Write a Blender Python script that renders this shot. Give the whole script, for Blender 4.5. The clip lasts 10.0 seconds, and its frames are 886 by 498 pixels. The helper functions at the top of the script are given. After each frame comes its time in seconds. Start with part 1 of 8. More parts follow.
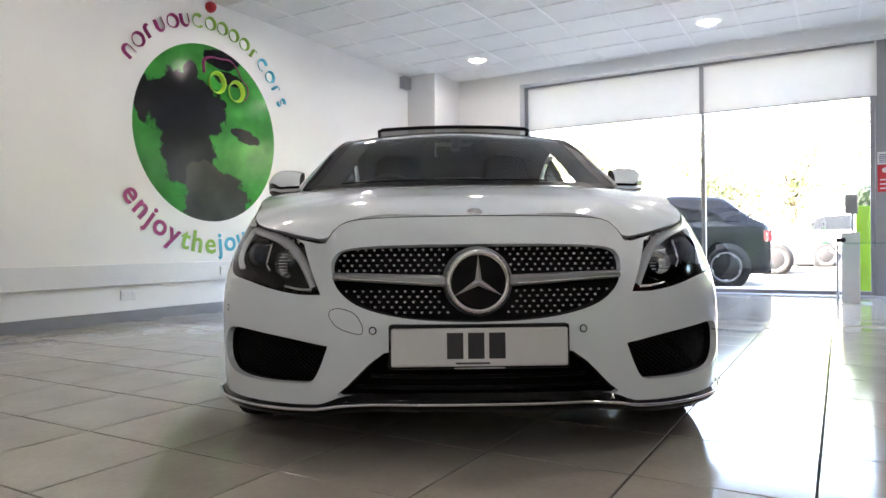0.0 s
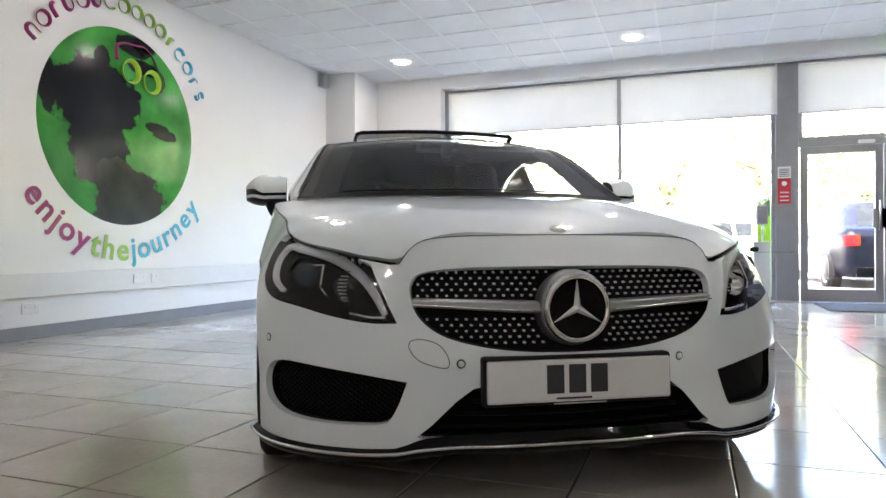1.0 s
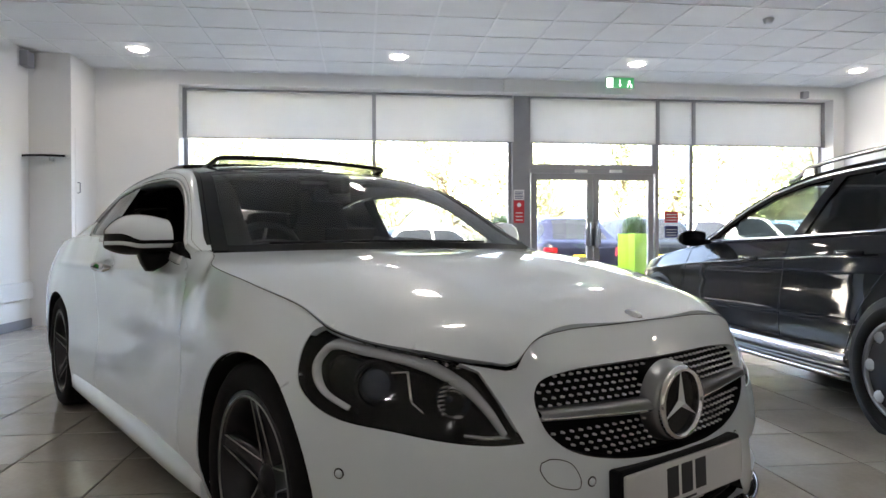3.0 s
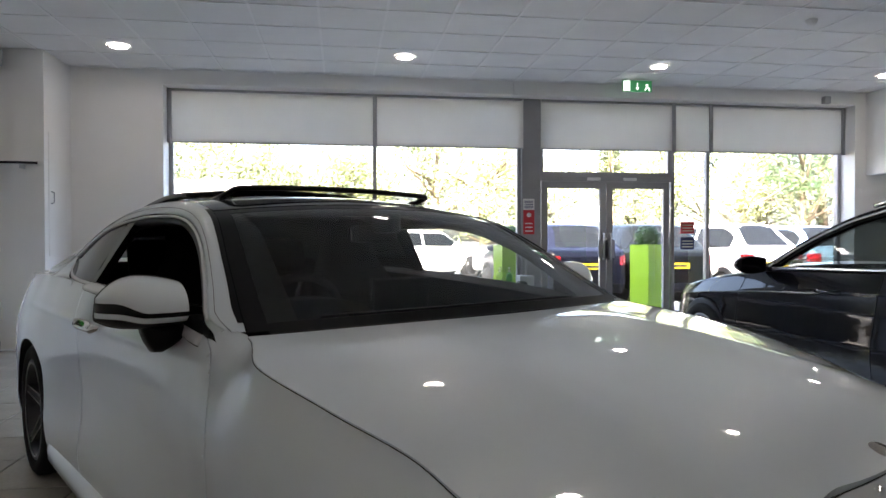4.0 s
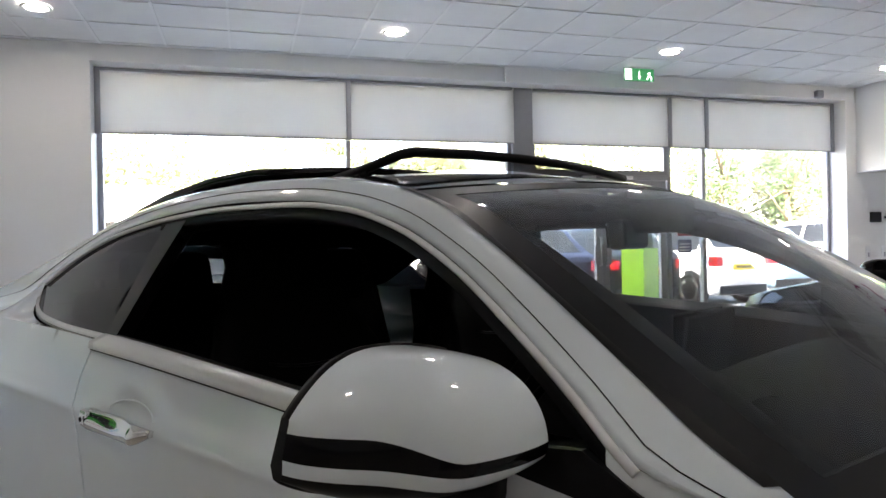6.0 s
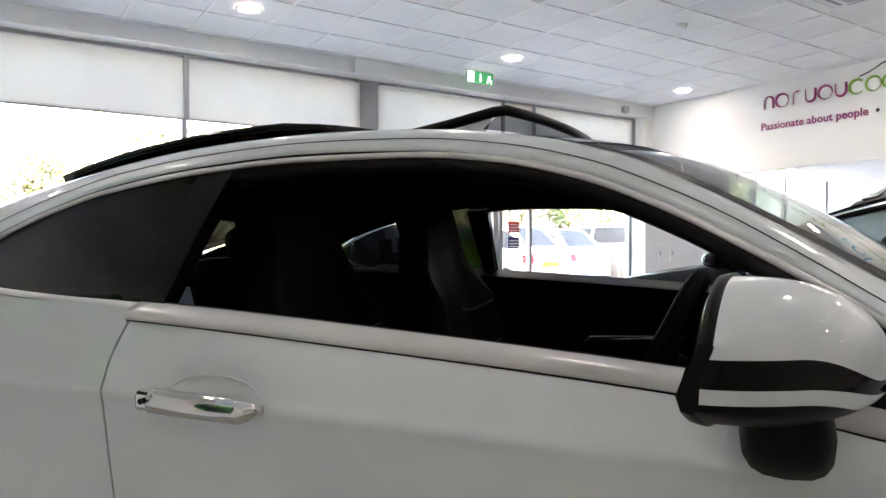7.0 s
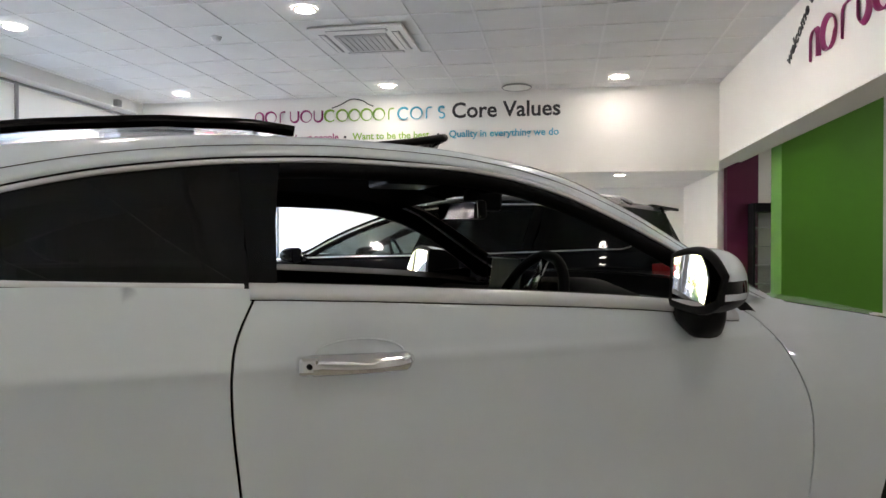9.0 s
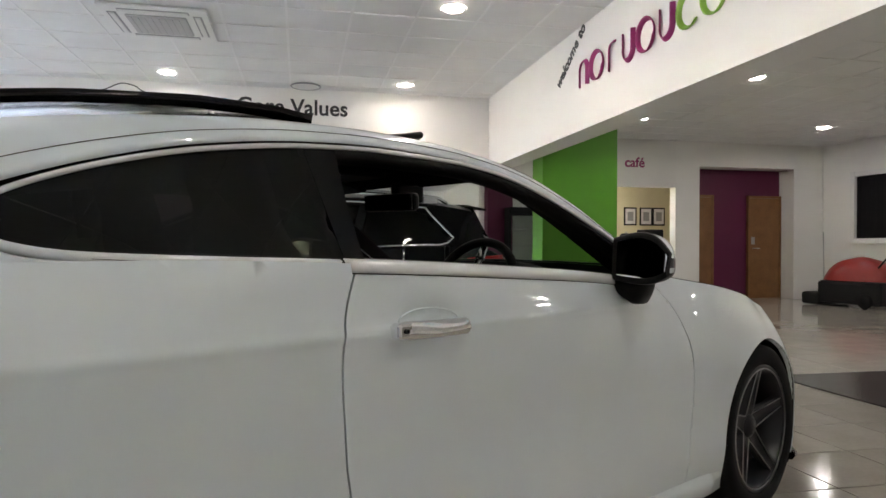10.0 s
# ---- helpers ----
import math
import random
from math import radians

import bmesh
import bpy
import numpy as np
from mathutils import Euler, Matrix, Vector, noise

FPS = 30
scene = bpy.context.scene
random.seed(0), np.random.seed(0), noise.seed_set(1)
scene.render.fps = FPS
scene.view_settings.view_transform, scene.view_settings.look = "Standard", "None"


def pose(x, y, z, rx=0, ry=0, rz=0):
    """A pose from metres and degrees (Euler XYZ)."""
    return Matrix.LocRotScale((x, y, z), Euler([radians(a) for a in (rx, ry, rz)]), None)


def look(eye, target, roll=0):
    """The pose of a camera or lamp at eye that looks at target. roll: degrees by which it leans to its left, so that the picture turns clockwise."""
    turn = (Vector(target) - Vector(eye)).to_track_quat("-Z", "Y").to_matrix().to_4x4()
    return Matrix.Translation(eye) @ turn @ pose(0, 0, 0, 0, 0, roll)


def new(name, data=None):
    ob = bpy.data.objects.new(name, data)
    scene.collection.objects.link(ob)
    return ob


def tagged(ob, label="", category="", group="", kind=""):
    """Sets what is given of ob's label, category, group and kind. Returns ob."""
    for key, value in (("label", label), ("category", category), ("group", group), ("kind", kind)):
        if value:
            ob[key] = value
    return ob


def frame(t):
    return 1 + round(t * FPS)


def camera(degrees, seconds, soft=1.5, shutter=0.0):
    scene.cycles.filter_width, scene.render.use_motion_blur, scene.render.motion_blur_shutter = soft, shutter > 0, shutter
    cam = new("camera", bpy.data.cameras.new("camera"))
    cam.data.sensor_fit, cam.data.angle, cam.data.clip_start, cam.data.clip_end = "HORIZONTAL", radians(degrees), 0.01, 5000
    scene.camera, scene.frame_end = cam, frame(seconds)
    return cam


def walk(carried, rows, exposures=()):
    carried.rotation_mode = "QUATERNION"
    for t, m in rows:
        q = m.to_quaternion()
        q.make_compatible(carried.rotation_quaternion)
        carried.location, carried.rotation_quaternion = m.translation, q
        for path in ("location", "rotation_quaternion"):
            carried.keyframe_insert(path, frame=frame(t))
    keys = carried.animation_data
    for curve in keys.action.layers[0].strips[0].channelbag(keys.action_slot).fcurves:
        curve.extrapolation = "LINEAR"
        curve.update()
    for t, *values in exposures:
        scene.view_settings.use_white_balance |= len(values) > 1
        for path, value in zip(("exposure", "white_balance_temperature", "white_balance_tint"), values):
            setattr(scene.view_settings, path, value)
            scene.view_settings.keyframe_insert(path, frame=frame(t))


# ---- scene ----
cam = camera(66.1, 10.0)
PATH = [
    (0, (0.004, 0.106, 0.654), (-1.006, 1.833, 0.646), -0.6),
    (0.5, (-0.289, 0.146, 0.673), (-1.173, 1.94, 0.661), -0.5),
    (1, (-0.63, 0.041, 0.715), (-1.32, 1.918, 0.709), -0.3),
    (1.5, (-0.956, -0.062, 0.704), (-1.419, 1.884, 0.702), -0.2),
    (2, (-1.26, -0.069, 0.734), (-1.498, 1.916, 0.727), -0.1),
    (2.5, (-1.533, 0.015, 0.818), (-1.503, 2.015, 0.81), -0.1),
    (2.7, (-1.623, 0.081, 0.876), (-1.487, 2.077, 0.865), -0.2),
    (3.8, (-1.985, 0.754, 1.134), (-1.686, 2.732, 1.106), -0.1),
    (4, (-2.02, 0.88, 1.164), (-1.721, 2.858, 1.138), -0.1),
    (4.5, (-2.084, 1.246, 1.202), (-1.78, 3.222, 1.182), -0.2),
    (5, (-2.21, 1.562, 1.245), (-1.876, 3.534, 1.223), -0.2),
    (5.2, (-2.303, 1.688, 1.242), (-1.948, 3.656, 1.22), -0.1),
    (6.3, (-2.847, 2.285, 1.153), (-2.147, 4.159, 1.146), -0.8),
    (6.5, (-2.938, 2.336, 1.151), (-2.126, 4.164, 1.131), -0.1),
    (7, (-3.202, 2.445, 1.101), (-2.102, 4.115, 1.087), -0.2),
    (7.5, (-3.479, 2.621, 1.086), (-2.103, 4.072, 1.072), -0.2),
    (8, (-3.773, 2.815, 1.078), (-2.148, 3.981, 1.064), -0.3),
    (8.5, (-4.029, 2.948, 1.081), (-2.219, 3.798, 1.071), -0.1),
    (9, (-4.167, 3.166, 1.073), (-2.196, 3.506, 1.061), 0.1),
    (9.5, (-4.32, 3.483, 1.061), (-2.324, 3.359, 1.053), 0.3),
    (10, (-4.372, 3.82, 1.026), (-2.415, 3.409, 1.02), 0.2),
]
EXPOSURES = [(0, 5.54, 6850, 18), (2.5, 5.28, 6950, 17), (4, 4.2, 6850, 18), (4.5, 3.97, 6800, 18), (5.2, 4.09, 6800, 18), (5.7, 4.6, 6850, 18), (6.5, 5.05, 6950, 18), (7, 5.3, 7000, 18), (8, 5.28, 7050, 17), (9, 5.2, 7050, 17), (10, 5.42, 7050, 16)]
walk(cam, [(t, look(eye, target, roll)) for t, eye, target, roll in PATH], EXPOSURES)

# ---- world, sun and exposure ----
SUN_UP, SUN_ROUND = radians(38), radians(215)
world = bpy.data.worlds.new("sky")
scene.world = world
world.use_nodes = True
wn = world.node_tree
sky = wn.nodes.new("ShaderNodeTexSky")
sky.sky_type = "NISHITA"
sky.sun_disc = False
sky.air_density, sky.dust_density, sky.ozone_density = 0.8, 5.0, 0.5
sky.sun_elevation, sky.sun_rotation = SUN_UP, SUN_ROUND
wn.links.new(sky.outputs[0], wn.nodes["Background"].inputs[0])
wn.nodes["Background"].inputs[1].default_value = 0.15
sun = new("sun", bpy.data.lights.new("sun", "SUN"))
sun.data.energy, sun.data.angle, sun.data.color = 5.0, radians(0.6), (1.0, 0.95, 0.88)
# the sun stands behind the building, so no direct light falls in
sun.matrix_world = look((-20, -16, 26), (0, 12, 0))

# ---- materials ----
def nodes_of(m):
    m.use_nodes = True
    nt = m.node_tree
    return nt, nt.nodes["Principled BSDF"]


def mat(name, color, rough=0.5, metal=0.0, vary=0.06, scale=6.0, fine=60.0, bump=0.0, coat=0.0, emit=0.0, rvary=0.08, random_tint=0.0, spec=0.5):
    """A painted, woven or cast surface: its colour wanders at two scales, its roughness with it, and fine relief if bump is given."""
    m = bpy.data.materials.new(name)
    nt, b = nodes_of(m)
    N, K = nt.nodes.new, nt.links.new
    tc = N("ShaderNodeTexCoord")
    big, small = N("ShaderNodeTexNoise"), N("ShaderNodeTexNoise")
    big.inputs["Scale"].default_value, small.inputs["Scale"].default_value = scale, fine
    big.inputs["Detail"].default_value = 4
    for n in (big, small):
        K(tc.outputs["Object"], n.inputs["Vector"])
    mix = N("ShaderNodeMath")
    mix.operation = "MULTIPLY_ADD"
    K(big.outputs["Fac"], mix.inputs[0])
    mix.inputs[1].default_value = 0.7
    s2 = N("ShaderNodeMath")
    s2.operation = "MULTIPLY"
    K(small.outputs["Fac"], s2.inputs[0])
    s2.inputs[1].default_value = 0.3
    K(s2.outputs[0], mix.inputs[2])
    ramp = N("ShaderNodeMapRange")
    ramp.inputs[1].default_value, ramp.inputs[2].default_value = 0.3, 0.7
    ramp.inputs[3].default_value, ramp.inputs[4].default_value = 1 - vary, 1 + vary
    K(mix.outputs[0], ramp.inputs[0])
    hsv = N("ShaderNodeHueSaturation")
    hsv.inputs["Color"].default_value = (*color, 1)
    value = ramp.outputs[0]
    if random_tint:
        oi = N("ShaderNodeObjectInfo")
        r = N("ShaderNodeMapRange")
        r.inputs[3].default_value, r.inputs[4].default_value = 1 - random_tint, 1 + random_tint
        K(oi.outputs["Random"], r.inputs[0])
        mm = N("ShaderNodeMath")
        mm.operation = "MULTIPLY"
        K(value, mm.inputs[0])
        K(r.outputs[0], mm.inputs[1])
        value = mm.outputs[0]
    K(value, hsv.inputs["Value"])
    K(hsv.outputs[0], b.inputs["Base Color"])
    rr = N("ShaderNodeMapRange")
    rr.inputs[3].default_value, rr.inputs[4].default_value = max(0.0, rough - rvary), min(1.0, rough + rvary)
    K(mix.outputs[0], rr.inputs[0])
    K(rr.outputs[0], b.inputs["Roughness"])
    b.inputs["Metallic"].default_value = metal
    b.inputs["Specular IOR Level"].default_value = spec
    if coat:
        b.inputs["Coat Weight"].default_value, b.inputs["Coat Roughness"].default_value = coat, 0.02
    if bump:
        bp = N("ShaderNodeBump")
        bp.inputs["Strength"].default_value, bp.inputs["Distance"].default_value = bump, 0.004
        K(mix.outputs[0], bp.inputs["Height"])
        K(bp.outputs[0], b.inputs["Normal"])
    if emit:
        b.inputs["Emission Color"].default_value, b.inputs["Emission Strength"].default_value = (*color, 1), emit
    return m


def pane_mat(name, tint, gloss=1.0):
    """Sheet glass: clear with a tint, its gloss rising at the edge."""
    m = bpy.data.materials.new(name)
    nt, b = nodes_of(m)
    N, K = nt.nodes.new, nt.links.new
    nt.nodes.remove(b)
    tr, gl, lw, mx = N("ShaderNodeBsdfTransparent"), N("ShaderNodeBsdfGlossy"), N("ShaderNodeLayerWeight"), N("ShaderNodeMixShader")
    tr.inputs[0].default_value = (*tint, 1)
    gl.inputs["Roughness"].default_value = 0.01
    gl.inputs["Color"].default_value = (gloss, gloss, gloss, 1)
    lw.inputs["Blend"].default_value = 0.5
    po, ma = N("ShaderNodeMath"), N("ShaderNodeMath")
    po.operation, ma.operation = "POWER", "MULTIPLY_ADD"
    K(lw.outputs["Facing"], po.inputs[0])
    po.inputs[1].default_value = 5.0
    K(po.outputs[0], ma.inputs[0])
    ma.inputs[1].default_value, ma.inputs[2].default_value = 0.9, 0.045
    K(ma.outputs[0], mx.inputs[0])
    K(tr.outputs[0], mx.inputs[1])
    K(gl.outputs[0], mx.inputs[2])
    K(mx.outputs[0], nt.nodes["Material Output"].inputs[0])
    return m


def cloth_mat(name, color, through_share):
    """Blind cloth: a fine weave that lets part of the daylight through."""
    m = mat(name, color, 0.9, vary=0.04, scale=3, fine=260, bump=0.2)
    nt = m.node_tree
    tl, mx = nt.nodes.new("ShaderNodeBsdfTranslucent"), nt.nodes.new("ShaderNodeMixShader")
    tl.inputs[0].default_value = (*color, 1)
    mx.inputs[0].default_value = through_share
    nt.links.new(nt.nodes["Principled BSDF"].outputs[0], mx.inputs[1])
    nt.links.new(tl.outputs[0], mx.inputs[2])
    nt.links.new(mx.outputs[0], nt.nodes["Material Output"].inputs[0])
    return m


def globe_mat():
    """A painted globe: green land with speckled edges over a dark sea, both thrown by soft ellipses and noise."""
    m = bpy.data.materials.new("globe_paint")
    nt, b = nodes_of(m)
    N, K = nt.nodes.new, nt.links.new
    tc = N("ShaderNodeTexCoord")
    warp = N("ShaderNodeTexNoise")
    warp.inputs["Scale"].default_value, warp.inputs["Detail"].default_value = 7.0, 6.0
    K(tc.outputs["Object"], warp.inputs["Vector"])

    def field(spots):
        total = None
        for cx, cy, rx, ry in spots:
            mp = N("ShaderNodeMapping")
            mp.vector_type = "TEXTURE"
            mp.inputs["Location"].default_value, mp.inputs["Scale"].default_value = (cx, cy, 0), (rx, ry, 1)
            K(tc.outputs["Object"], mp.inputs[0])
            ln = N("ShaderNodeVectorMath")
            ln.operation = "LENGTH"
            K(mp.outputs[0], ln.inputs[0])
            if total is None:
                total = ln.outputs["Value"]
            else:
                mn = N("ShaderNodeMath")
                mn.operation = "MINIMUM"
                K(total, mn.inputs[0])
                K(ln.outputs["Value"], mn.inputs[1])
                total = mn.outputs[0]
        add = N("ShaderNodeMath")
        add.operation = "MULTIPLY_ADD"
        K(warp.outputs["Fac"], add.inputs[0])
        add.inputs[1].default_value = 0.9
        K(total, add.inputs[2])
        step = N("ShaderNodeMapRange")
        step.inputs[1].default_value, step.inputs[2].default_value = 1.38, 1.46
        K(add.outputs[0], step.inputs[0])
        return step.outputs[0]

    sea = field([(-0.31, 0.22, 0.50, 0.36), (-0.28, -0.20, 0.34, 0.38), (-0.25, 0.57, 0.09, 0.13), (-0.80, 0.23, 0.10, 0.22), (0.15, 0.79, 0.24, 0.10), (0.25, 0.61, 0.20, 0.07), (0.42, 0.06, 0.16, 0.05), (0.52, 0.0, 0.16, 0.06), (0.15, 0.33, 0.07, 0.05)])
    shelf = field([(0.06, -0.70, 0.42, 0.36), (-0.10, -0.45, 0.24, 0.16)])
    ramp = N("ShaderNodeMix")
    ramp.data_type = "RGBA"
    ramp.inputs[6].default_value, ramp.inputs[7].default_value = (0.010, 0.012, 0.014, 1), (0.035, 0.27, 0.045, 1)
    K(sea, ramp.inputs[0])
    mul = N("ShaderNodeMix")
    mul.data_type = "RGBA"
    mul.inputs[6].default_value = (0.045, 0.05, 0.035, 1)
    K(shelf, mul.inputs[0])
    K(ramp.outputs[2], mul.inputs[7])
    fleck = N("ShaderNodeTexNoise")
    fleck.inputs["Scale"].default_value, fleck.inputs["Detail"].default_value = 3.0, 8.0
    K(tc.outputs["Object"], fleck.inputs["Vector"])
    vr = N("ShaderNodeMapRange")
    vr.inputs[1].default_value, vr.inputs[2].default_value, vr.inputs[3].default_value, vr.inputs[4].default_value = 0.3, 0.7, 0.6, 1.35
    K(fleck.outputs["Fac"], vr.inputs[0])
    hsv = N("ShaderNodeHueSaturation")
    K(mul.outputs[2], hsv.inputs["Color"])
    K(vr.outputs[0], hsv.inputs["Value"])
    K(hsv.outputs[0], b.inputs["Base Color"])
    b.inputs["Roughness"].default_value = 0.22
    b.inputs["Specular IOR Level"].default_value = 0.18
    return m


M = {
    "wall": mat("wall_paint", (0.83, 0.82, 0.795), 0.55, vary=0.03, scale=1.2, fine=90, bump=0.12),
    "ceiling": mat("ceiling_tile", (0.80, 0.80, 0.79), 0.8, vary=0.05, scale=2.0, fine=160, bump=0.25),
    "tbar": mat("ceiling_bar", (0.84, 0.84, 0.83), 0.45, vary=0.02),
    "tile": mat("floor_tile", (0.42, 0.385, 0.335), 0.11, vary=0.12, scale=3.0, fine=45, bump=0.05, rvary=0.06, random_tint=0.07),
    "grout": mat("grout", (0.035, 0.030, 0.027), 0.9, vary=0.2, fine=80),
    "matting": mat("matting", (0.035, 0.033, 0.035), 0.95, vary=0.25, scale=30, fine=300, bump=0.8),
    "skirting": mat("skirting", (0.24, 0.24, 0.25), 0.5, vary=0.06),
    "trunking": mat("trunking", (0.74, 0.74, 0.73), 0.4, vary=0.03),
    "alu": mat("grey_aluminium", (0.30, 0.30, 0.31), 0.42, 0.25, vary=0.06),
    "blind": cloth_mat("blind_cloth", (0.76, 0.75, 0.72), 0.30),
    "glass": pane_mat("window_glass", (0.95, 0.97, 0.96)),
    "white_plastic": mat("white_plastic", (0.78, 0.78, 0.77), 0.35, vary=0.03),
    "vent_grey": mat("vent_grey", (0.50, 0.50, 0.50), 0.5, vary=0.05),
    "grey_plastic": mat("grey_plastic", (0.32, 0.32, 0.33), 0.5, vary=0.06),
    "black_plastic": mat("black_plastic", (0.012, 0.012, 0.013), 0.5, vary=0.15, spec=0.12),
    "lamp": mat("lamp_glow", (1.0, 0.97, 0.92), 0.4, vary=0.0, emit=3.1),
    "lamp_rear": mat("lamp_glow_bright", (0.95, 0.98, 1.0), 0.4, vary=0.0, emit=3.8),
    "exit": mat("exit_green", (0.03, 0.22, 0.08), 0.4, vary=0.03, emit=0.035),
    "exit_white": mat("exit_white", (0.8, 0.9, 0.85), 0.4, vary=0.02, emit=0.15),
    "red": mat("sign_red", (0.55, 0.03, 0.04), 0.45, vary=0.05),
    "navy": mat("sign_navy", (0.02, 0.03, 0.12), 0.45, vary=0.05),
    "green": mat("green_paint", (0.085, 0.30, 0.018), 0.5, vary=0.04, bump=0.08),
    "lime": mat("lime_gloss", (0.36, 0.62, 0.03), 0.3, vary=0.03, coat=0.3),
    "scrubber_red": mat("scrubber_red", (0.27, 0.012, 0.012), 0.35, vary=0.08, coat=0.3),
    "dark_tile": mat("dark_floor_tile", (0.030, 0.026, 0.027), 0.22, vary=0.2, scale=4, fine=80, bump=0.1),
    "plum": mat("plum_paint", (0.12, 0.008, 0.05), 0.5, vary=0.05, bump=0.05),
    "magenta": mat("letter_magenta", (0.32, 0.02, 0.14), 0.45, vary=0.08),
    "leafgreen": mat("letter_green", (0.24, 0.45, 0.06), 0.45, vary=0.08),
    "cyan": mat("letter_cyan", (0.05, 0.42, 0.58), 0.45, vary=0.08),
    "ink": mat("letter_black", (0.03, 0.03, 0.035), 0.45, vary=0.1),
    "oak": mat("oak_veneer", (0.25, 0.115, 0.04), 0.4, vary=0.22, scale=4, fine=30),
    "cream": mat("cream_paint", (0.70, 0.65, 0.43), 0.6, vary=0.04),
    "globe": globe_mat(),
    "chrome": mat("chrome", (0.82, 0.82, 0.83), 0.06, 1.0, vary=0.02, rvary=0.02),
    "steel": mat("brushed_steel", (0.5, 0.5, 0.5), 0.3, 1.0, vary=0.06),
    "rubber": mat("tyre_rubber", (0.012, 0.012, 0.0125), 0.75, vary=0.2, scale=20, bump=0.2, spec=0.12),
    "asphalt": mat("asphalt", (0.11, 0.11, 0.107), 0.9, vary=0.2, scale=0.6, fine=40, bump=0.4),
    "paving": mat("paving", (0.27, 0.265, 0.25), 0.9, vary=0.12, scale=1.0, fine=40, bump=0.3),
    "bark": mat("bark", (0.10, 0.075, 0.05), 0.95, vary=0.3, scale=9, fine=60, bump=0.7),
    "leaf": mat("leaf", (0.19, 0.22, 0.10), 0.55, vary=0.45, scale=0.7, fine=6, random_tint=0.3),
    "leaf_mid": mat("leaf_mid", (0.085, 0.115, 0.045), 0.5, vary=0.45, scale=0.7, fine=6, random_tint=0.25),
    "leaf_dark": mat("leaf_dark", (0.03, 0.06, 0.02), 0.5, vary=0.4, scale=0.9, fine=8, random_tint=0.2),
    "box_leaf": mat("box_leaf", (0.05, 0.12, 0.02), 0.5, vary=0.5, scale=30, fine=150),
}

# ---- tools ----
from mathutils.geometry import delaunay_2d_cdt as mathutils_cdt


def part(name, bm, material, parent=None, label="", smooth=False):
    """Links a bmesh as one mesh object, under a thing or a part if given."""
    me = bpy.data.meshes.new(name)
    bm.normal_update()
    bm.to_mesh(me)
    bm.free()
    if smooth:
        me.polygons.foreach_set("use_smooth", [True] * len(me.polygons))
    for m in material if isinstance(material, (list, tuple)) else [material]:
        me.materials.append(m)
    ob = new(name, me)
    if parent is not None:
        ob.parent = parent
    if label:
        ob["label"] = label
    return ob


def thing(name, place, label, category, group="", kind="", turn=0.0):
    ob = new(name)
    ob.empty_display_size = 0.1
    ob.matrix_world = pose(*place, 0, 0, turn)
    return tagged(ob, label, category, group, kind)


def block(bm, lo, hi, bevel=0.0, matrix=None, slot=0):
    """A box from corner to corner, its edges rounded by bevel."""
    lo, hi = Vector(lo), Vector(hi)
    r = bmesh.ops.create_cube(bm, size=1.0)
    vs = r["verts"]
    bmesh.ops.scale(bm, vec=hi - lo, verts=vs)
    bmesh.ops.translate(bm, vec=(lo + hi) / 2, verts=vs)
    faces = list({f for v in vs for f in v.link_faces})
    for f in faces:
        f.material_index = slot
    if bevel:
        es = list({e for v in vs for e in v.link_edges})
        out = bmesh.ops.bevel(bm, geom=es, offset=bevel, segments=2, profile=0.5, affect="EDGES")
        vs = list({v for f in out["faces"] for v in f.verts} | {v for v in vs if v.is_valid})
    if matrix is not None:
        bmesh.ops.transform(bm, matrix=matrix, verts=[v for v in vs if v.is_valid])
    return bm


def boxed(lo, hi, bevel=0.0, matrix=None):
    return block(bmesh.new(), lo, hi, bevel, matrix)


def turned(profile, n=32, bm=None, matrix=None, slot=0, arc=2 * math.pi):
    """A solid of revolution about z from (radius, height) pairs."""
    bm = bm or bmesh.new()
    full = abs(arc - 2 * math.pi) < 1e-6
    rows = []
    for i in range(n if full else n + 1):
        a = arc * i / n
        rows.append([bm.verts.new((r * math.cos(a), r * math.sin(a), z)) for r, z in profile])
    if matrix is not None:
        bmesh.ops.transform(bm, matrix=matrix, verts=[v for row in rows for v in row])
    for i in range(len(rows) if full else len(rows) - 1):
        p, q = rows[i], rows[(i + 1) % len(rows)]
        for k in range(len(profile) - 1):
            if profile[k][0] < 1e-6 and profile[k + 1][0] < 1e-6:
                continue
            f = bm.faces.new((p[k], q[k], q[k + 1], p[k + 1]))
            f.smooth = True
            f.material_index = slot
    bmesh.ops.remove_doubles(bm, verts=[v for row in rows for v in row], dist=1e-6)
    return bm


